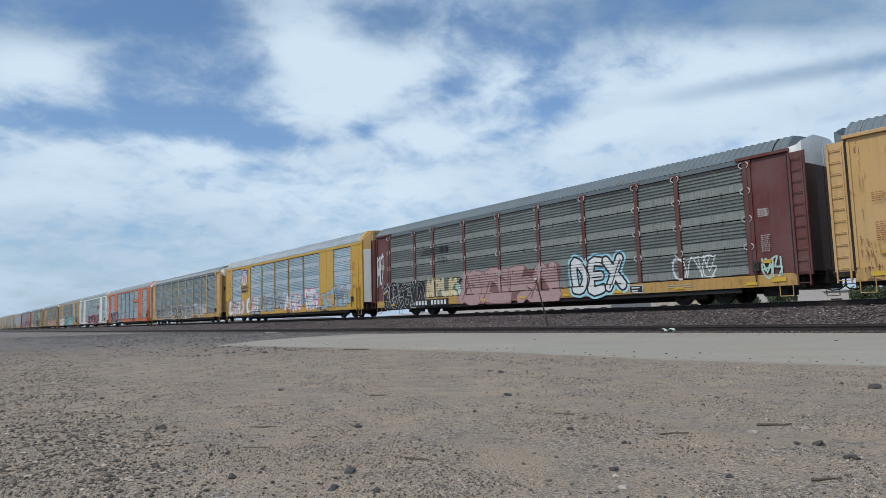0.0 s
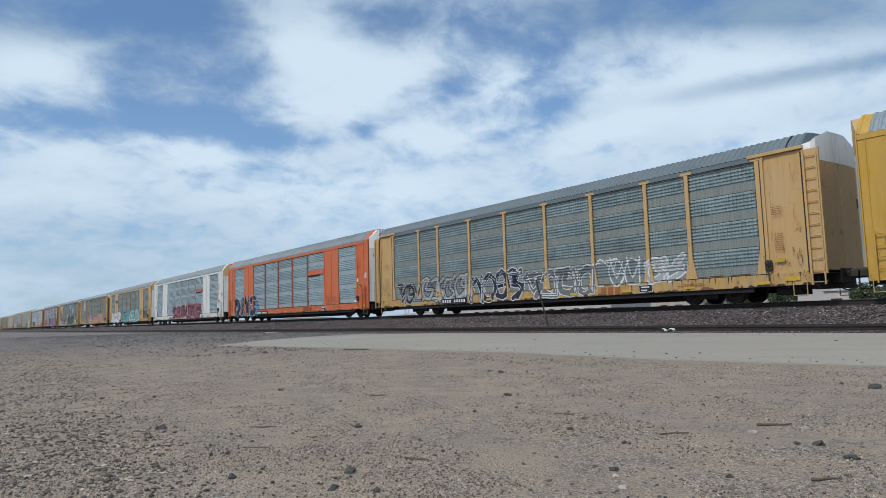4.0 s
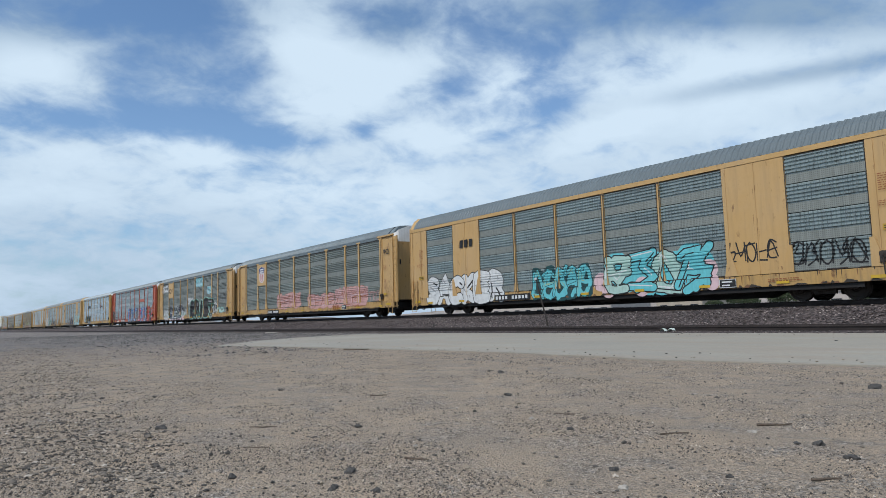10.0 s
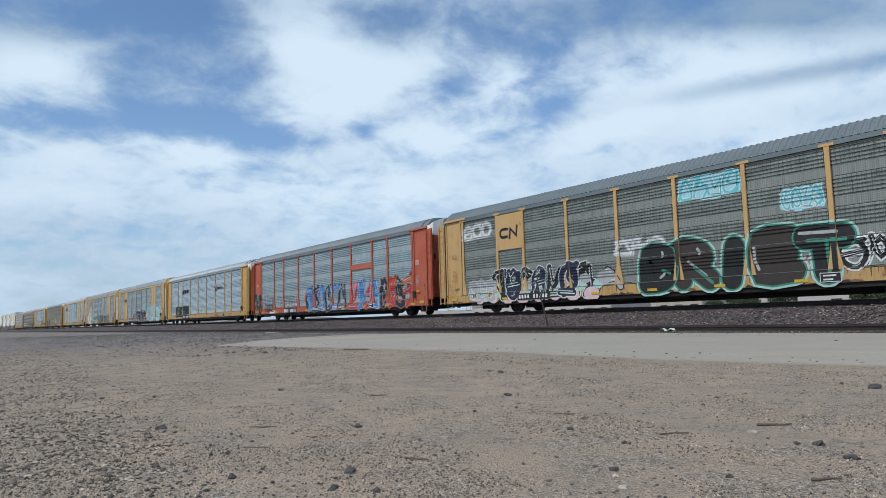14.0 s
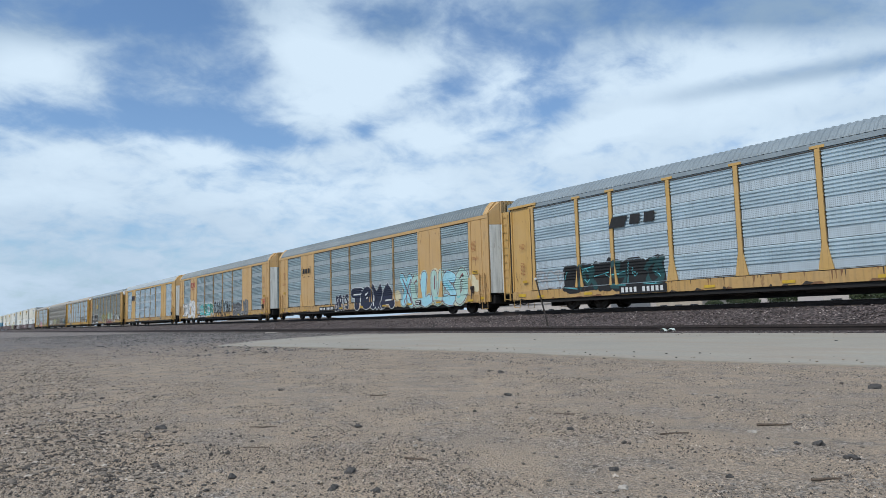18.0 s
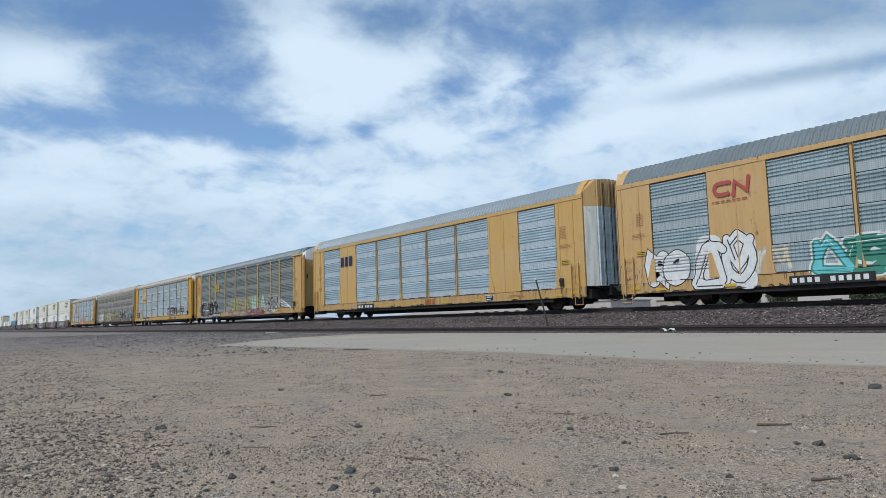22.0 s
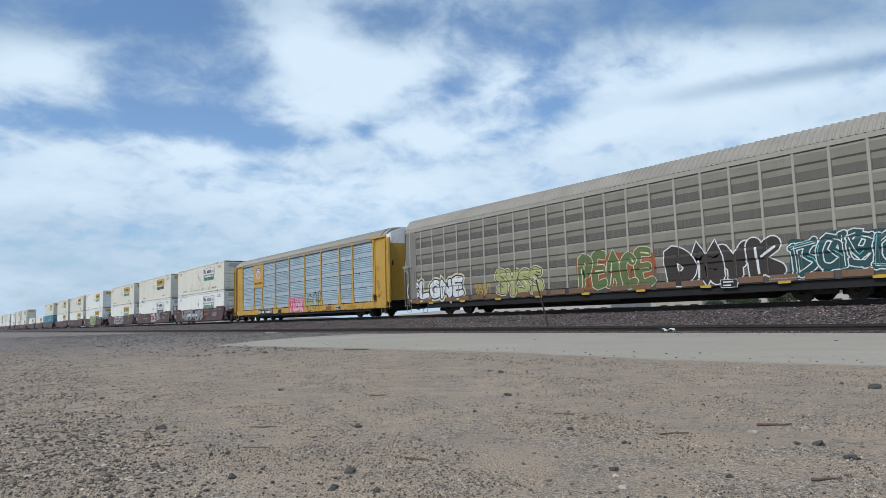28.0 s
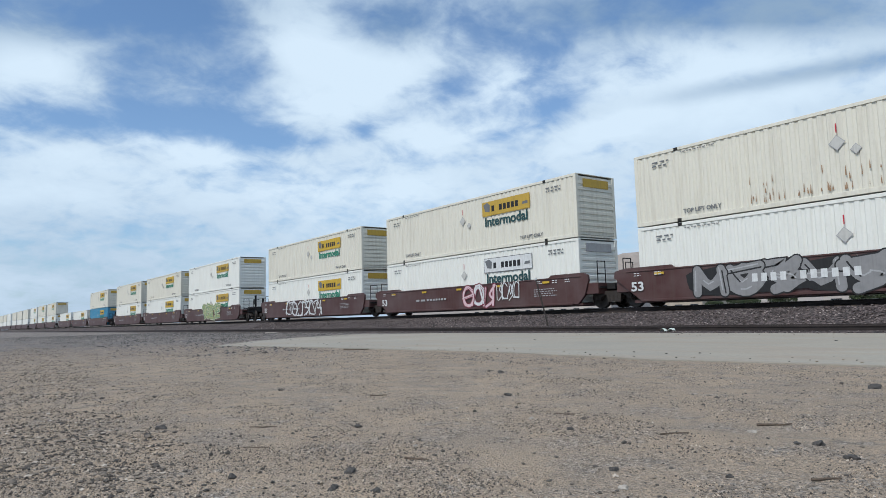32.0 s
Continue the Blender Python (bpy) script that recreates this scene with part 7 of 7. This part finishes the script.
# container and well car markings
def box_marks(ob, k, top):
    FY = -1.322
    y = FY - FACE
    style = {0: ("silver", "emerald"), 1: ("gold" if top else "silver", "teal"), 2: ("yellow", "emerald")}.get(k, ("gold" if k % 2 else "yellow", "emerald"))
    back, word = style
    L_ = Layers()
    L_.rect(1.5, 5.1, 1.75, 2.50, INK["grey" if back == "silver" else back])
    L_.step += 25
    L_.rect(1.53, 5.07, 1.78, 2.47, INK["white" if back == "silver" else back])
    L_.step += 25
    for i in range(7):
        if i not in (1, ):
            L_.rect(2.25 + i * 0.30, 2.47 + i * 0.30, 1.95, 2.25, INK["black"])
    L_.poly([(1.6, 2.35), (1.9, 2.45), (2.15, 2.3), (2.1, 1.95), (1.75, 2.0)], INK["grey"])
    L_.poly([(4.55, 2.0), (4.95, 2.0), (4.95, 2.15), (4.6, 2.12)], INK["grey"])
    L_.done("name_board", ob, "lettered board on the container's side", y=y)
    lettered("Intermodal", ob, 1.7, 4.9, 1.20, 1.70, word, FY)
    stencil(ob, (6.2, 7.4, 2.25, 2.55), 2, "grey", 7, y=y)
    stencil(ob, (-7.2, -6.4, 2.25, 2.55), 2, "grey", 8, y=y)
    stencil(ob, (-5.9, -4.2, 2.63, 2.72), 1, "grey", 9, y=y)
    if top:
        lettered("TOP LIFT ONLY", ob, 4.3, 5.9, 0.28, 0.45, "grey", FY)
        lettered("TOP LIFT ONLY", ob, -5.9, -4.3, 0.28, 0.45, "grey", FY)
    # hazard card holders and end board
    L_ = Layers()
    for x, z, r in ((-0.2, 1.75, 0.26), (0.35, 1.45, 0.18)) if top else ((-0.2, 1.75, 0.26),):
        L_.poly([(x - r, z), (x, z - r), (x + r, z), (x, z + r)], INK["silver"])
        L_.step += 25
        L_.poly([(x - r * 0.88, z), (x, z - r * 0.88), (x + r * 0.88, z), (x, z + r * 0.88)], INK["holder"])
    L_.rect(-0.21, -0.17, 2.08, 2.38, INK["red"])
    L_.done("card_holder", ob, y=y)
    g = Geo().box(0, 0.02, -0.85, 0.85, 2.30, 2.68)
    e = part("end_board", g, INK["gold" if back != "silver" else "silver"], ob, m=pose(8.09, 0, 0))
    if k == 0 and top:
        rng = random.Random(6)
        L_ = Layers()
        for i in range(70):
            x = rng.uniform(-3.4, 4.0)
            z = rng.uniform(0.22, 0.30) if rng.random() < 0.6 else rng.uniform(0.3, 0.95)
            w = rng.uniform(0.015, 0.06)
            L_.poly([(x, z), (x + w, z), (x + w * 0.7, z + rng.uniform(0.08, 0.35)), (x + w * 0.2, z + rng.uniform(0.05, 0.3))], INK["rust_stain"])
        L_.done("weathering", ob, "brown rust streaks", y=y)


INK["rust_stain"] = ink("rust_stain", (0.36, 0.22, 0.12))
for (k, lv), ob in BOXES.items():
    if k < 12:
        box_marks(ob, k, lv == 1)

for k, car in enumerate(UNITS):
    if k > 9:
        break
    y = -1.565 - FACE
    lettered("53", car, -8.35, -7.75, 0.62, 1.0, "white", -1.568)
    for i in range(5):
        part("reflector", CACHE["strip"], None, car, m=pose(-7.0 + i * 3.3, y, 1.28))
    for x in (-8.2, -7.2, 5.6, 6.6, 7.4):
        stencil(car, (x, x + 0.35, 1.2, 1.38), 2, "white", k, y=y)
    stencil(car, (5.4, 6.9, 0.62, 1.02), 4, "silver", k, y=y)
    stencil(car, (-4.5, -1.2, 0.68, 0.95), 1, "silver", k, y=y)
    if k == 0:
        sprayed(car, (-5.6, 2.5, 0.25, 1.42), "chrome", "black", None, n=6, seed=181, bold=0.40, edge=0.06, glint="silver", back="black").location.y = y
        number_bars = Layers()
        for q in range(11):
            if q != 4:
                number_bars.rect(-3.2 + q * 0.33, -3.0 + q * 0.33, 0.72, 1.0, INK["white"])
        tagged(number_bars.done("number_strip", car, y=y - 0.012), kind="stuff")
        marks_y = Layers()
        marks_y.poly([(2.7, 0.72), (4.5, 0.86), (4.5, 0.95), (2.7, 0.92)], INK["mark_orange"])
        marks_y.done("railway_mark", car, y=y)
        lettered("WELL LD LMT", car, 0.2, 1.5, 1.22, 1.34, "white", -1.575)
    if k == 1:
        sprayed(car, (-0.1, 2.6, 0.25, 1.45), "petal", "wine", None, n=3, seed=182, bold=0.2, second="white").location.y = y
        sprayed(car, (2.7, 4.4, 0.6, 1.4), "white", "white", None, n=4, seed=183, thin=0.05).location.y = y
    if k == 2:
        sprayed(car, (-3.8, 2.5, 0.3, 1.4), "white", "black", None, n=6, seed=184, thin=0.09).location.y = y
    if k == 3:
        sprayed(car, (-2.2, 3.5, 0.25, 1.9), "lime", "green", "cream", n=5, seed=185).location.y = y


# ---- small things on the ground ----
def rock(at, r, label, seed, dark=True):
    rng = random.Random(seed)
    r *= 0.66
    bm = bmesh.new()
    bmesh.ops.create_icosphere(bm, subdivisions=2, radius=1.0)
    for v in bm.verts:
        k = 1 + 0.75 * noise.noise(v.co * 1.1 + Vector((seed * 3.1, 0, 0))) + 0.12 * noise.noise(v.co * 4 + Vector((0, seed, 0)))
        v.co = Vector((v.co.x * r * 1.25 * k, v.co.y * r * 0.9 * k, v.co.z * r * 0.62 * k))
    me = bpy.data.meshes.new("rock")
    bm.to_mesh(me)
    bm.free()
    me.materials.append(M["dark_rock"] if dark else M["pale_rock"])
    ob = new("rock", me)
    ob.matrix_basis = pose(at[0], at[1], ground_height(*at) + r * 0.22, 0, 0, rng.uniform(0, 360))
    tagged(ob, label, "rock", "rocks on the lot")


M["dark_rock"] = plain("dark_rock", (0.060, 0.056, 0.053), 0.9, var=0.5, scale=60)
M["pale_rock"] = plain("pale_rock", (0.36, 0.33, 0.29), 0.9, var=0.4, scale=30)
M["dry_wood"] = plain("dry_wood", (0.10, 0.075, 0.055), 0.9, var=0.5, scale=40)
for i, (at, r) in enumerate([((-2.65, 1.43), 0.038), ((-4.55, 1.15), 0.045), ((-4.35, 1.02), 0.03), ((-2.0, 2.34), 0.028), ((-1.6, 2.56), 0.022), ((-1.4, 3.15), 0.034), ((-1.64, 3.37), 0.04), ((-1.72, 3.33), 0.025), ((-3.87, 2.15), 0.03),
                             ((-2.81, 2.93), 0.03), ((-4.45, 3.92), 0.04), ((-6.17, 5.32), 0.055), ((-2.88, 1.01), 0.03), ((-2.46, 6.03), 0.07), ((-13.4, 12.8), 0.05), ((-6.29, 13.95), 0.05), ((-2.45, 1.25), 0.03), ((-2.3, 1.35), 0.026)]):
    rock(at, r, "dark angular rock lying on the road" if at[1] > 8 else "dark angular rock half sunk in the gravel", i)
for i, (at, r) in enumerate([((-1.75, 2.1), 0.028), ((-3.0, 2.0), 0.02), ((-2.1, 3.6), 0.03), ((-3.3, 3.1), 0.025), ((-1.2, 2.4), 0.02)]):
    rock(at, r, "pale rounded stone lying on the gravel", i + 40, False)


def stick(at, length, turn, r, label="dry broken stick lying on the gravel"):
    g = Geo()
    rng = random.Random(int(at[0] * 100))
    pts = [(-length / 2 + length * k / 4, rng.uniform(-0.06, 0.06) * length, r * 0.9 + rng.uniform(0, 0.4) * r) for k in range(5)]
    for k in range(4):
        g.tube(pts[k], pts[k + 1], r * (1 - 0.12 * k), 7, r * (1 - 0.12 * (k + 1)))
    g.tube(pts[2], (pts[2][0] + length * 0.12, pts[2][1] + length * 0.1, r * 1.6), r * 0.5, 5, r * 0.2)
    ob = thing("stick", pose(at[0], at[1], ground_height(*at) - 0.002, 0, 0, turn), label, "stick", "sticks on the lot", g, M["dry_wood"])


for at, ln, tr, r in (((-2.67, 1.79), 0.13, 25, 0.006), ((-4.21, 1.67), 0.17, 55, 0.006), ((-3.5, 1.34), 0.16, 52, 0.004), ((-2.14, 3.91), 0.20, 50, 0.008), ((-1.31, 2.73), 0.12, 60, 0.006), ((-2.29, 3.18), 0.16, 60, 0.005),
                      ((-13.6, 7.54), 0.6, 40, 0.02), ((-5.2, 3.1), 0.15, 70, 0.006), ((-3.3, 3.4), 0.14, 30, 0.006)):
    stick(at, ln, tr, r)

# leaning marker post on the ballast between the tracks
g = Geo().box(-0.025, 0.025, -0.025, 0.025, -0.15, 2.12, 0.004)
post = thing("marker_post", pose(-20.85, 20.75, 0.16, 0, -17.5, 0), "thin dark marker post leaning over the ballast", "post", geo=g, mat=M["wheel"])
part("cap", Geo().box(-0.045, 0.045, -0.04, 0.04, 2.124, 2.22, 0.008), INK["white"], post, "white cap")

# crumpled plastic beside the siding rail
g = Geo()
rng = random.Random(5)
n_ = 9
vs = [(0.34 * (i / (n_ - 1) - 0.5) * 2, 0.10 * (j / 3 - 0.5) * 2 + rng.uniform(-0.02, 0.02), 0.04 + 0.12 * abs(noise.noise((i * 0.7, j * 0.9, 2))) + (0.10 if i in (1, 2, 6, 7) else 0)) for i in range(n_) for j in range(4)]
g.add(vs, [(i * 4 + j, (i + 1) * 4 + j, (i + 1) * 4 + j + 1, i * 4 + j + 1) for i in range(n_ - 1) for j in range(3)])
me = g.mesh("plastic_wrap", plain("white_plastic", (0.62, 0.70, 0.66), 0.35, var=0.2))
ob = new("plastic_wrap", me)
ob.matrix_basis = pose(-13.45, 18.62, 0.03) @ Matrix.Scale(0.72, 4)
mod = ob.modifiers.new("thickness", "SOLIDIFY")
mod.thickness = 0.006
tagged(ob, "crumpled white plastic wrap beside the siding rail", "litter")
g = Geo().box(-0.7, 0.7, -0.10, 0.10, 0.0, 0.05, 0.01)
thing("plank", pose(-43.0, 17.6, 0.012, 0, 0, 4), "pale weathered plank lying by the siding", "plank", geo=g, mat=M["pale_rock"])


# ---- the far side of the line ----
def low_building(x0, x1, y, depth, h, wall, roof, label, doors=4):
    b = thing("low_building", pose((x0 + x1) / 2, y, 0), label, "building", "buildings across the line")
    w = (x1 - x0) / 2
    part("wall", Geo().box(-w, w, 0, depth, -0.3, h, 0.02), wall, b)
    part("roof", Geo().box(-w - 0.3, w + 0.3, -0.3, depth + 0.3, h + 0.003, h + 0.28, 0.04), roof, b)
    part("base_band", Geo().box(-w + 0.1, w - 0.1, -0.06, -0.003, 0, 0.8), M["band"], b)
    for i in range(doors):
        x = -w + (i + 0.5) * 2 * w / doors
        win = part("window", Geo().box(x - 0.9, x + 0.9, -0.05, -0.003, 1.0, 2.2, 0.02), M["frame_dark"], b)
        part("pane", Geo().box(x - 0.8, x + 0.8, -0.065, -0.053, 1.08, 2.12), M["glass_dark"], win)


M["far_white"] = plain("far_stucco", (0.44, 0.40, 0.37), 0.9, var=0.12, scale=1.0)
M["far_beige"] = plain("far_beige_stucco", (0.38, 0.33, 0.27), 0.9, var=0.15, scale=1.0)
M["far_roof"] = plain("far_roofing", (0.42, 0.40, 0.38), 0.9, var=0.15, scale=2.0)
M["band"] = plain("red_band", (0.34, 0.17, 0.13), 0.9, var=0.2)
M["frame_dark"] = plain("dark_frame", (0.04, 0.04, 0.045), 0.6)
M["glass_dark"] = plain("dark_pane", (0.02, 0.025, 0.03), 0.15)
low_building(-150, -101, 120, 14, 3.6, M["far_white"], M["far_white"], "long low white building across the line", 12)
low_building(-92, -81, 124, 10, 3.2, M["far_beige"], M["far_roof"], "low beige building across the line", 3)
low_building(-55.5, -47.5, 120, 9, 3.4, M["far_white"], M["far_white"], "small flat-roofed white building across the line", 2)
low_building(-38, -18, 120, 12, 4.0, M["far_white"], M["far_roof"], "white building with a grey roof across the line", 5)


def parked_truck(x, y, turn):
    t = thing("parked_van", pose(x, y, 0, 0, 0, turn), "dark van parked across the line", "van", "vans parked across the line")
    part("body", Geo().sweep([(-2.3, 0.35), (2.3, 0.35), (2.4, 1.1), (1.5, 1.25), (1.0, 1.95), (-2.2, 2.0), (-2.4, 1.0)], -0.9, 0.9, 1), M["frame_dark"], t)
    for s in (-1, 1):
        for xx in (-1.4, 1.45):
            part("wheel", Geo().tube((xx, s * 0.70, 0.35), (xx, s * 0.93, 0.35), 0.35, 16), M["black"], t)
        part("side_window", Geo().sweep([(-2.0, 1.25), (1.15, 1.25), (0.85, 1.8), (-2.0, 1.85)], s * 0.905, s * 0.915, 1), M["glass_dark"], t)


for x in (-98.5, -94.6, -90.8):
    parked_truck(x, 112, 8)


def leaf_crown(rng, rx, rz, base, n, size):
    g = Geo()
    for i in range(n):
        while True:
            p = Vector((rng.uniform(-1, 1), rng.uniform(-1, 1), rng.uniform(-1, 1)))
            if p.length < 1 and p.length > 0.35 and noise.noise(p * 2.2 + Vector((base, rx, 0))) > -0.18:
                break
        c = Vector((p.x * rx, p.y * rx, base + rz + p.z * rz))
        a = Vector((rng.gauss(0, 1), rng.gauss(0, 1), rng.gauss(0, 1))).normalized()
        b = a.orthogonal().normalized()
        d = a.cross(b)
        s = size * rng.uniform(0.6, 1.3)
        g.add([c - b * s, c - d * s * 0.4 + a * s * 0.15, c + b * s, c + d * s * 0.4 + a * s * 0.15], [(0, 1, 2), (0, 2, 3)])
    return g


def leaf_material():
    mat, nt, b = shader("dusty_leaf", 0.7)
    isl = nt.nodes.new("ShaderNodeNewGeometry").outputs["Random Per Island"]
    nt.links.new(ramp(nt, isl, [(0.0, (0.025, 0.045, 0.018)), (0.6, (0.05, 0.075, 0.03)), (1.0, (0.09, 0.105, 0.045))]), b.inputs["Base Color"])
    return mat


M["leaf"] = leaf_material()


def desert_tree(x, y, h, seed):
    rng = random.Random(seed)
    t = thing("desert_tree", pose(x, y, 0), "dusty green desert tree with a low spreading crown", "tree", "trees across the line")
    g = Geo().tube((0, 0, -0.2), (0.1, 0, h * 0.35), 0.16, 8, 0.11)
    for i in range(6):
        a = i * 1.05 + rng.uniform(-0.3, 0.3)
        p = (0.1 + math.cos(a) * h * 0.28, math.sin(a) * h * 0.28, h * rng.uniform(0.5, 0.7))
        g.tube((0.1, 0, h * 0.33), p, 0.08, 6, 0.03)
        g.tube(p, (p[0] * 1.5, p[1] * 1.5, p[2] + h * 0.15), 0.03, 5, 0.012)
    part("trunk", g, M["dry_wood"], t)
    c = leaf_crown(rng, h * 0.52, h * 0.36, h * 0.22, 2600, h * 0.045)
    me = bpy.data.meshes.new("crown")
    me.from_pydata(c.v, [], c.f)
    me.materials.append(M["leaf"])
    part("crown", me, None, t)


for i, (x, y, h) in enumerate([(-66, 112, 4.2), (-62, 108, 3.6), (-58.5, 112, 4.6), (-44, 108, 4.4), (-40, 105, 3.8), (-69.5, 110, 3.0), (-30, 100, 4.5), (-20, 96, 4.0), (-12, 92, 4.6)]):
    desert_tree(x, y, h, i)


def hills():
    """A bare ridge far behind, one sheet of slopes."""
    xs, ys = np.linspace(-3800, 900, 120), np.linspace(1500, 2500, 16)
    v = []
    for x in xs:
        for j, y in enumerate(ys):
            k = math.sin(math.pi * min(1, j / 9) / 2)
            ridge = 215 * math.exp(-((x + 1600) / 420) ** 2) + 60 * math.exp(-((x + 400) / 500) ** 2) + 40 * math.exp(-((x + 2700) / 400) ** 2)
            v.append((x, y, -2 + k * ridge * (1 + 0.25 * noise.noise((x * 0.006, y * 0.004, 0)) + 0.08 * noise.noise((x * 0.02, y * 0.02, 4)))))
    n = len(ys)
    me = bpy.data.meshes.new("hills")
    me.from_pydata(v, [], [(i * n + j, (i + 1) * n + j, (i + 1) * n + j + 1, i * n + j + 1) for i in range(len(xs) - 1) for j in range(n - 1)])
    me.materials.append(plain("bare_slope", (0.30, 0.26, 0.23), 0.95, var=0.15, scale=0.02, rel=0.0))
    tagged(new("hills", me), "bare brown desert hills on the skyline", "hills", kind="structure")


hills()


def far_bank():
    """A low bank added beyond the line, to the west, to block the sky seen under the cars."""
    xs, ys = np.linspace(-620, -70, 180), (41.0, 43.0, 45.5, 48.0, 52.0)
    v = []
    for x in xs:
        k = min(1.0, (-70 - x) / 25 + 0.02)
        for j, y in enumerate(ys):
            v.append((x, y, -0.05 + k * (0.0, 1.15, 1.45, 1.2, 0.0)[j] * (1 + 0.25 * noise.noise((x * 0.12, y * 0.1, 3)))))
    n = len(ys)
    me = bpy.data.meshes.new("dirt_bank")
    me.from_pydata(v, [], [(i * n + j, (i + 1) * n + j, (i + 1) * n + j + 1, i * n + j + 1) for i in range(len(xs) - 1) for j in range(n - 1)])
    me.materials.append(plain("dark_dirt", (0.13, 0.105, 0.085), 0.95, var=0.4, scale=1.5))
    tagged(new("dirt_bank", me), "added low dark bank that hides the sky under the cars", "bank", kind="structure")


far_bank()


def motions():
    for ob, x0, z in MOVERS:
        walk(ob, [(t, pose(place(t, x0), TRACK, RAIL + z)) for t in np.arange(0.0, 32.1, 1.0).tolist()])


motions()
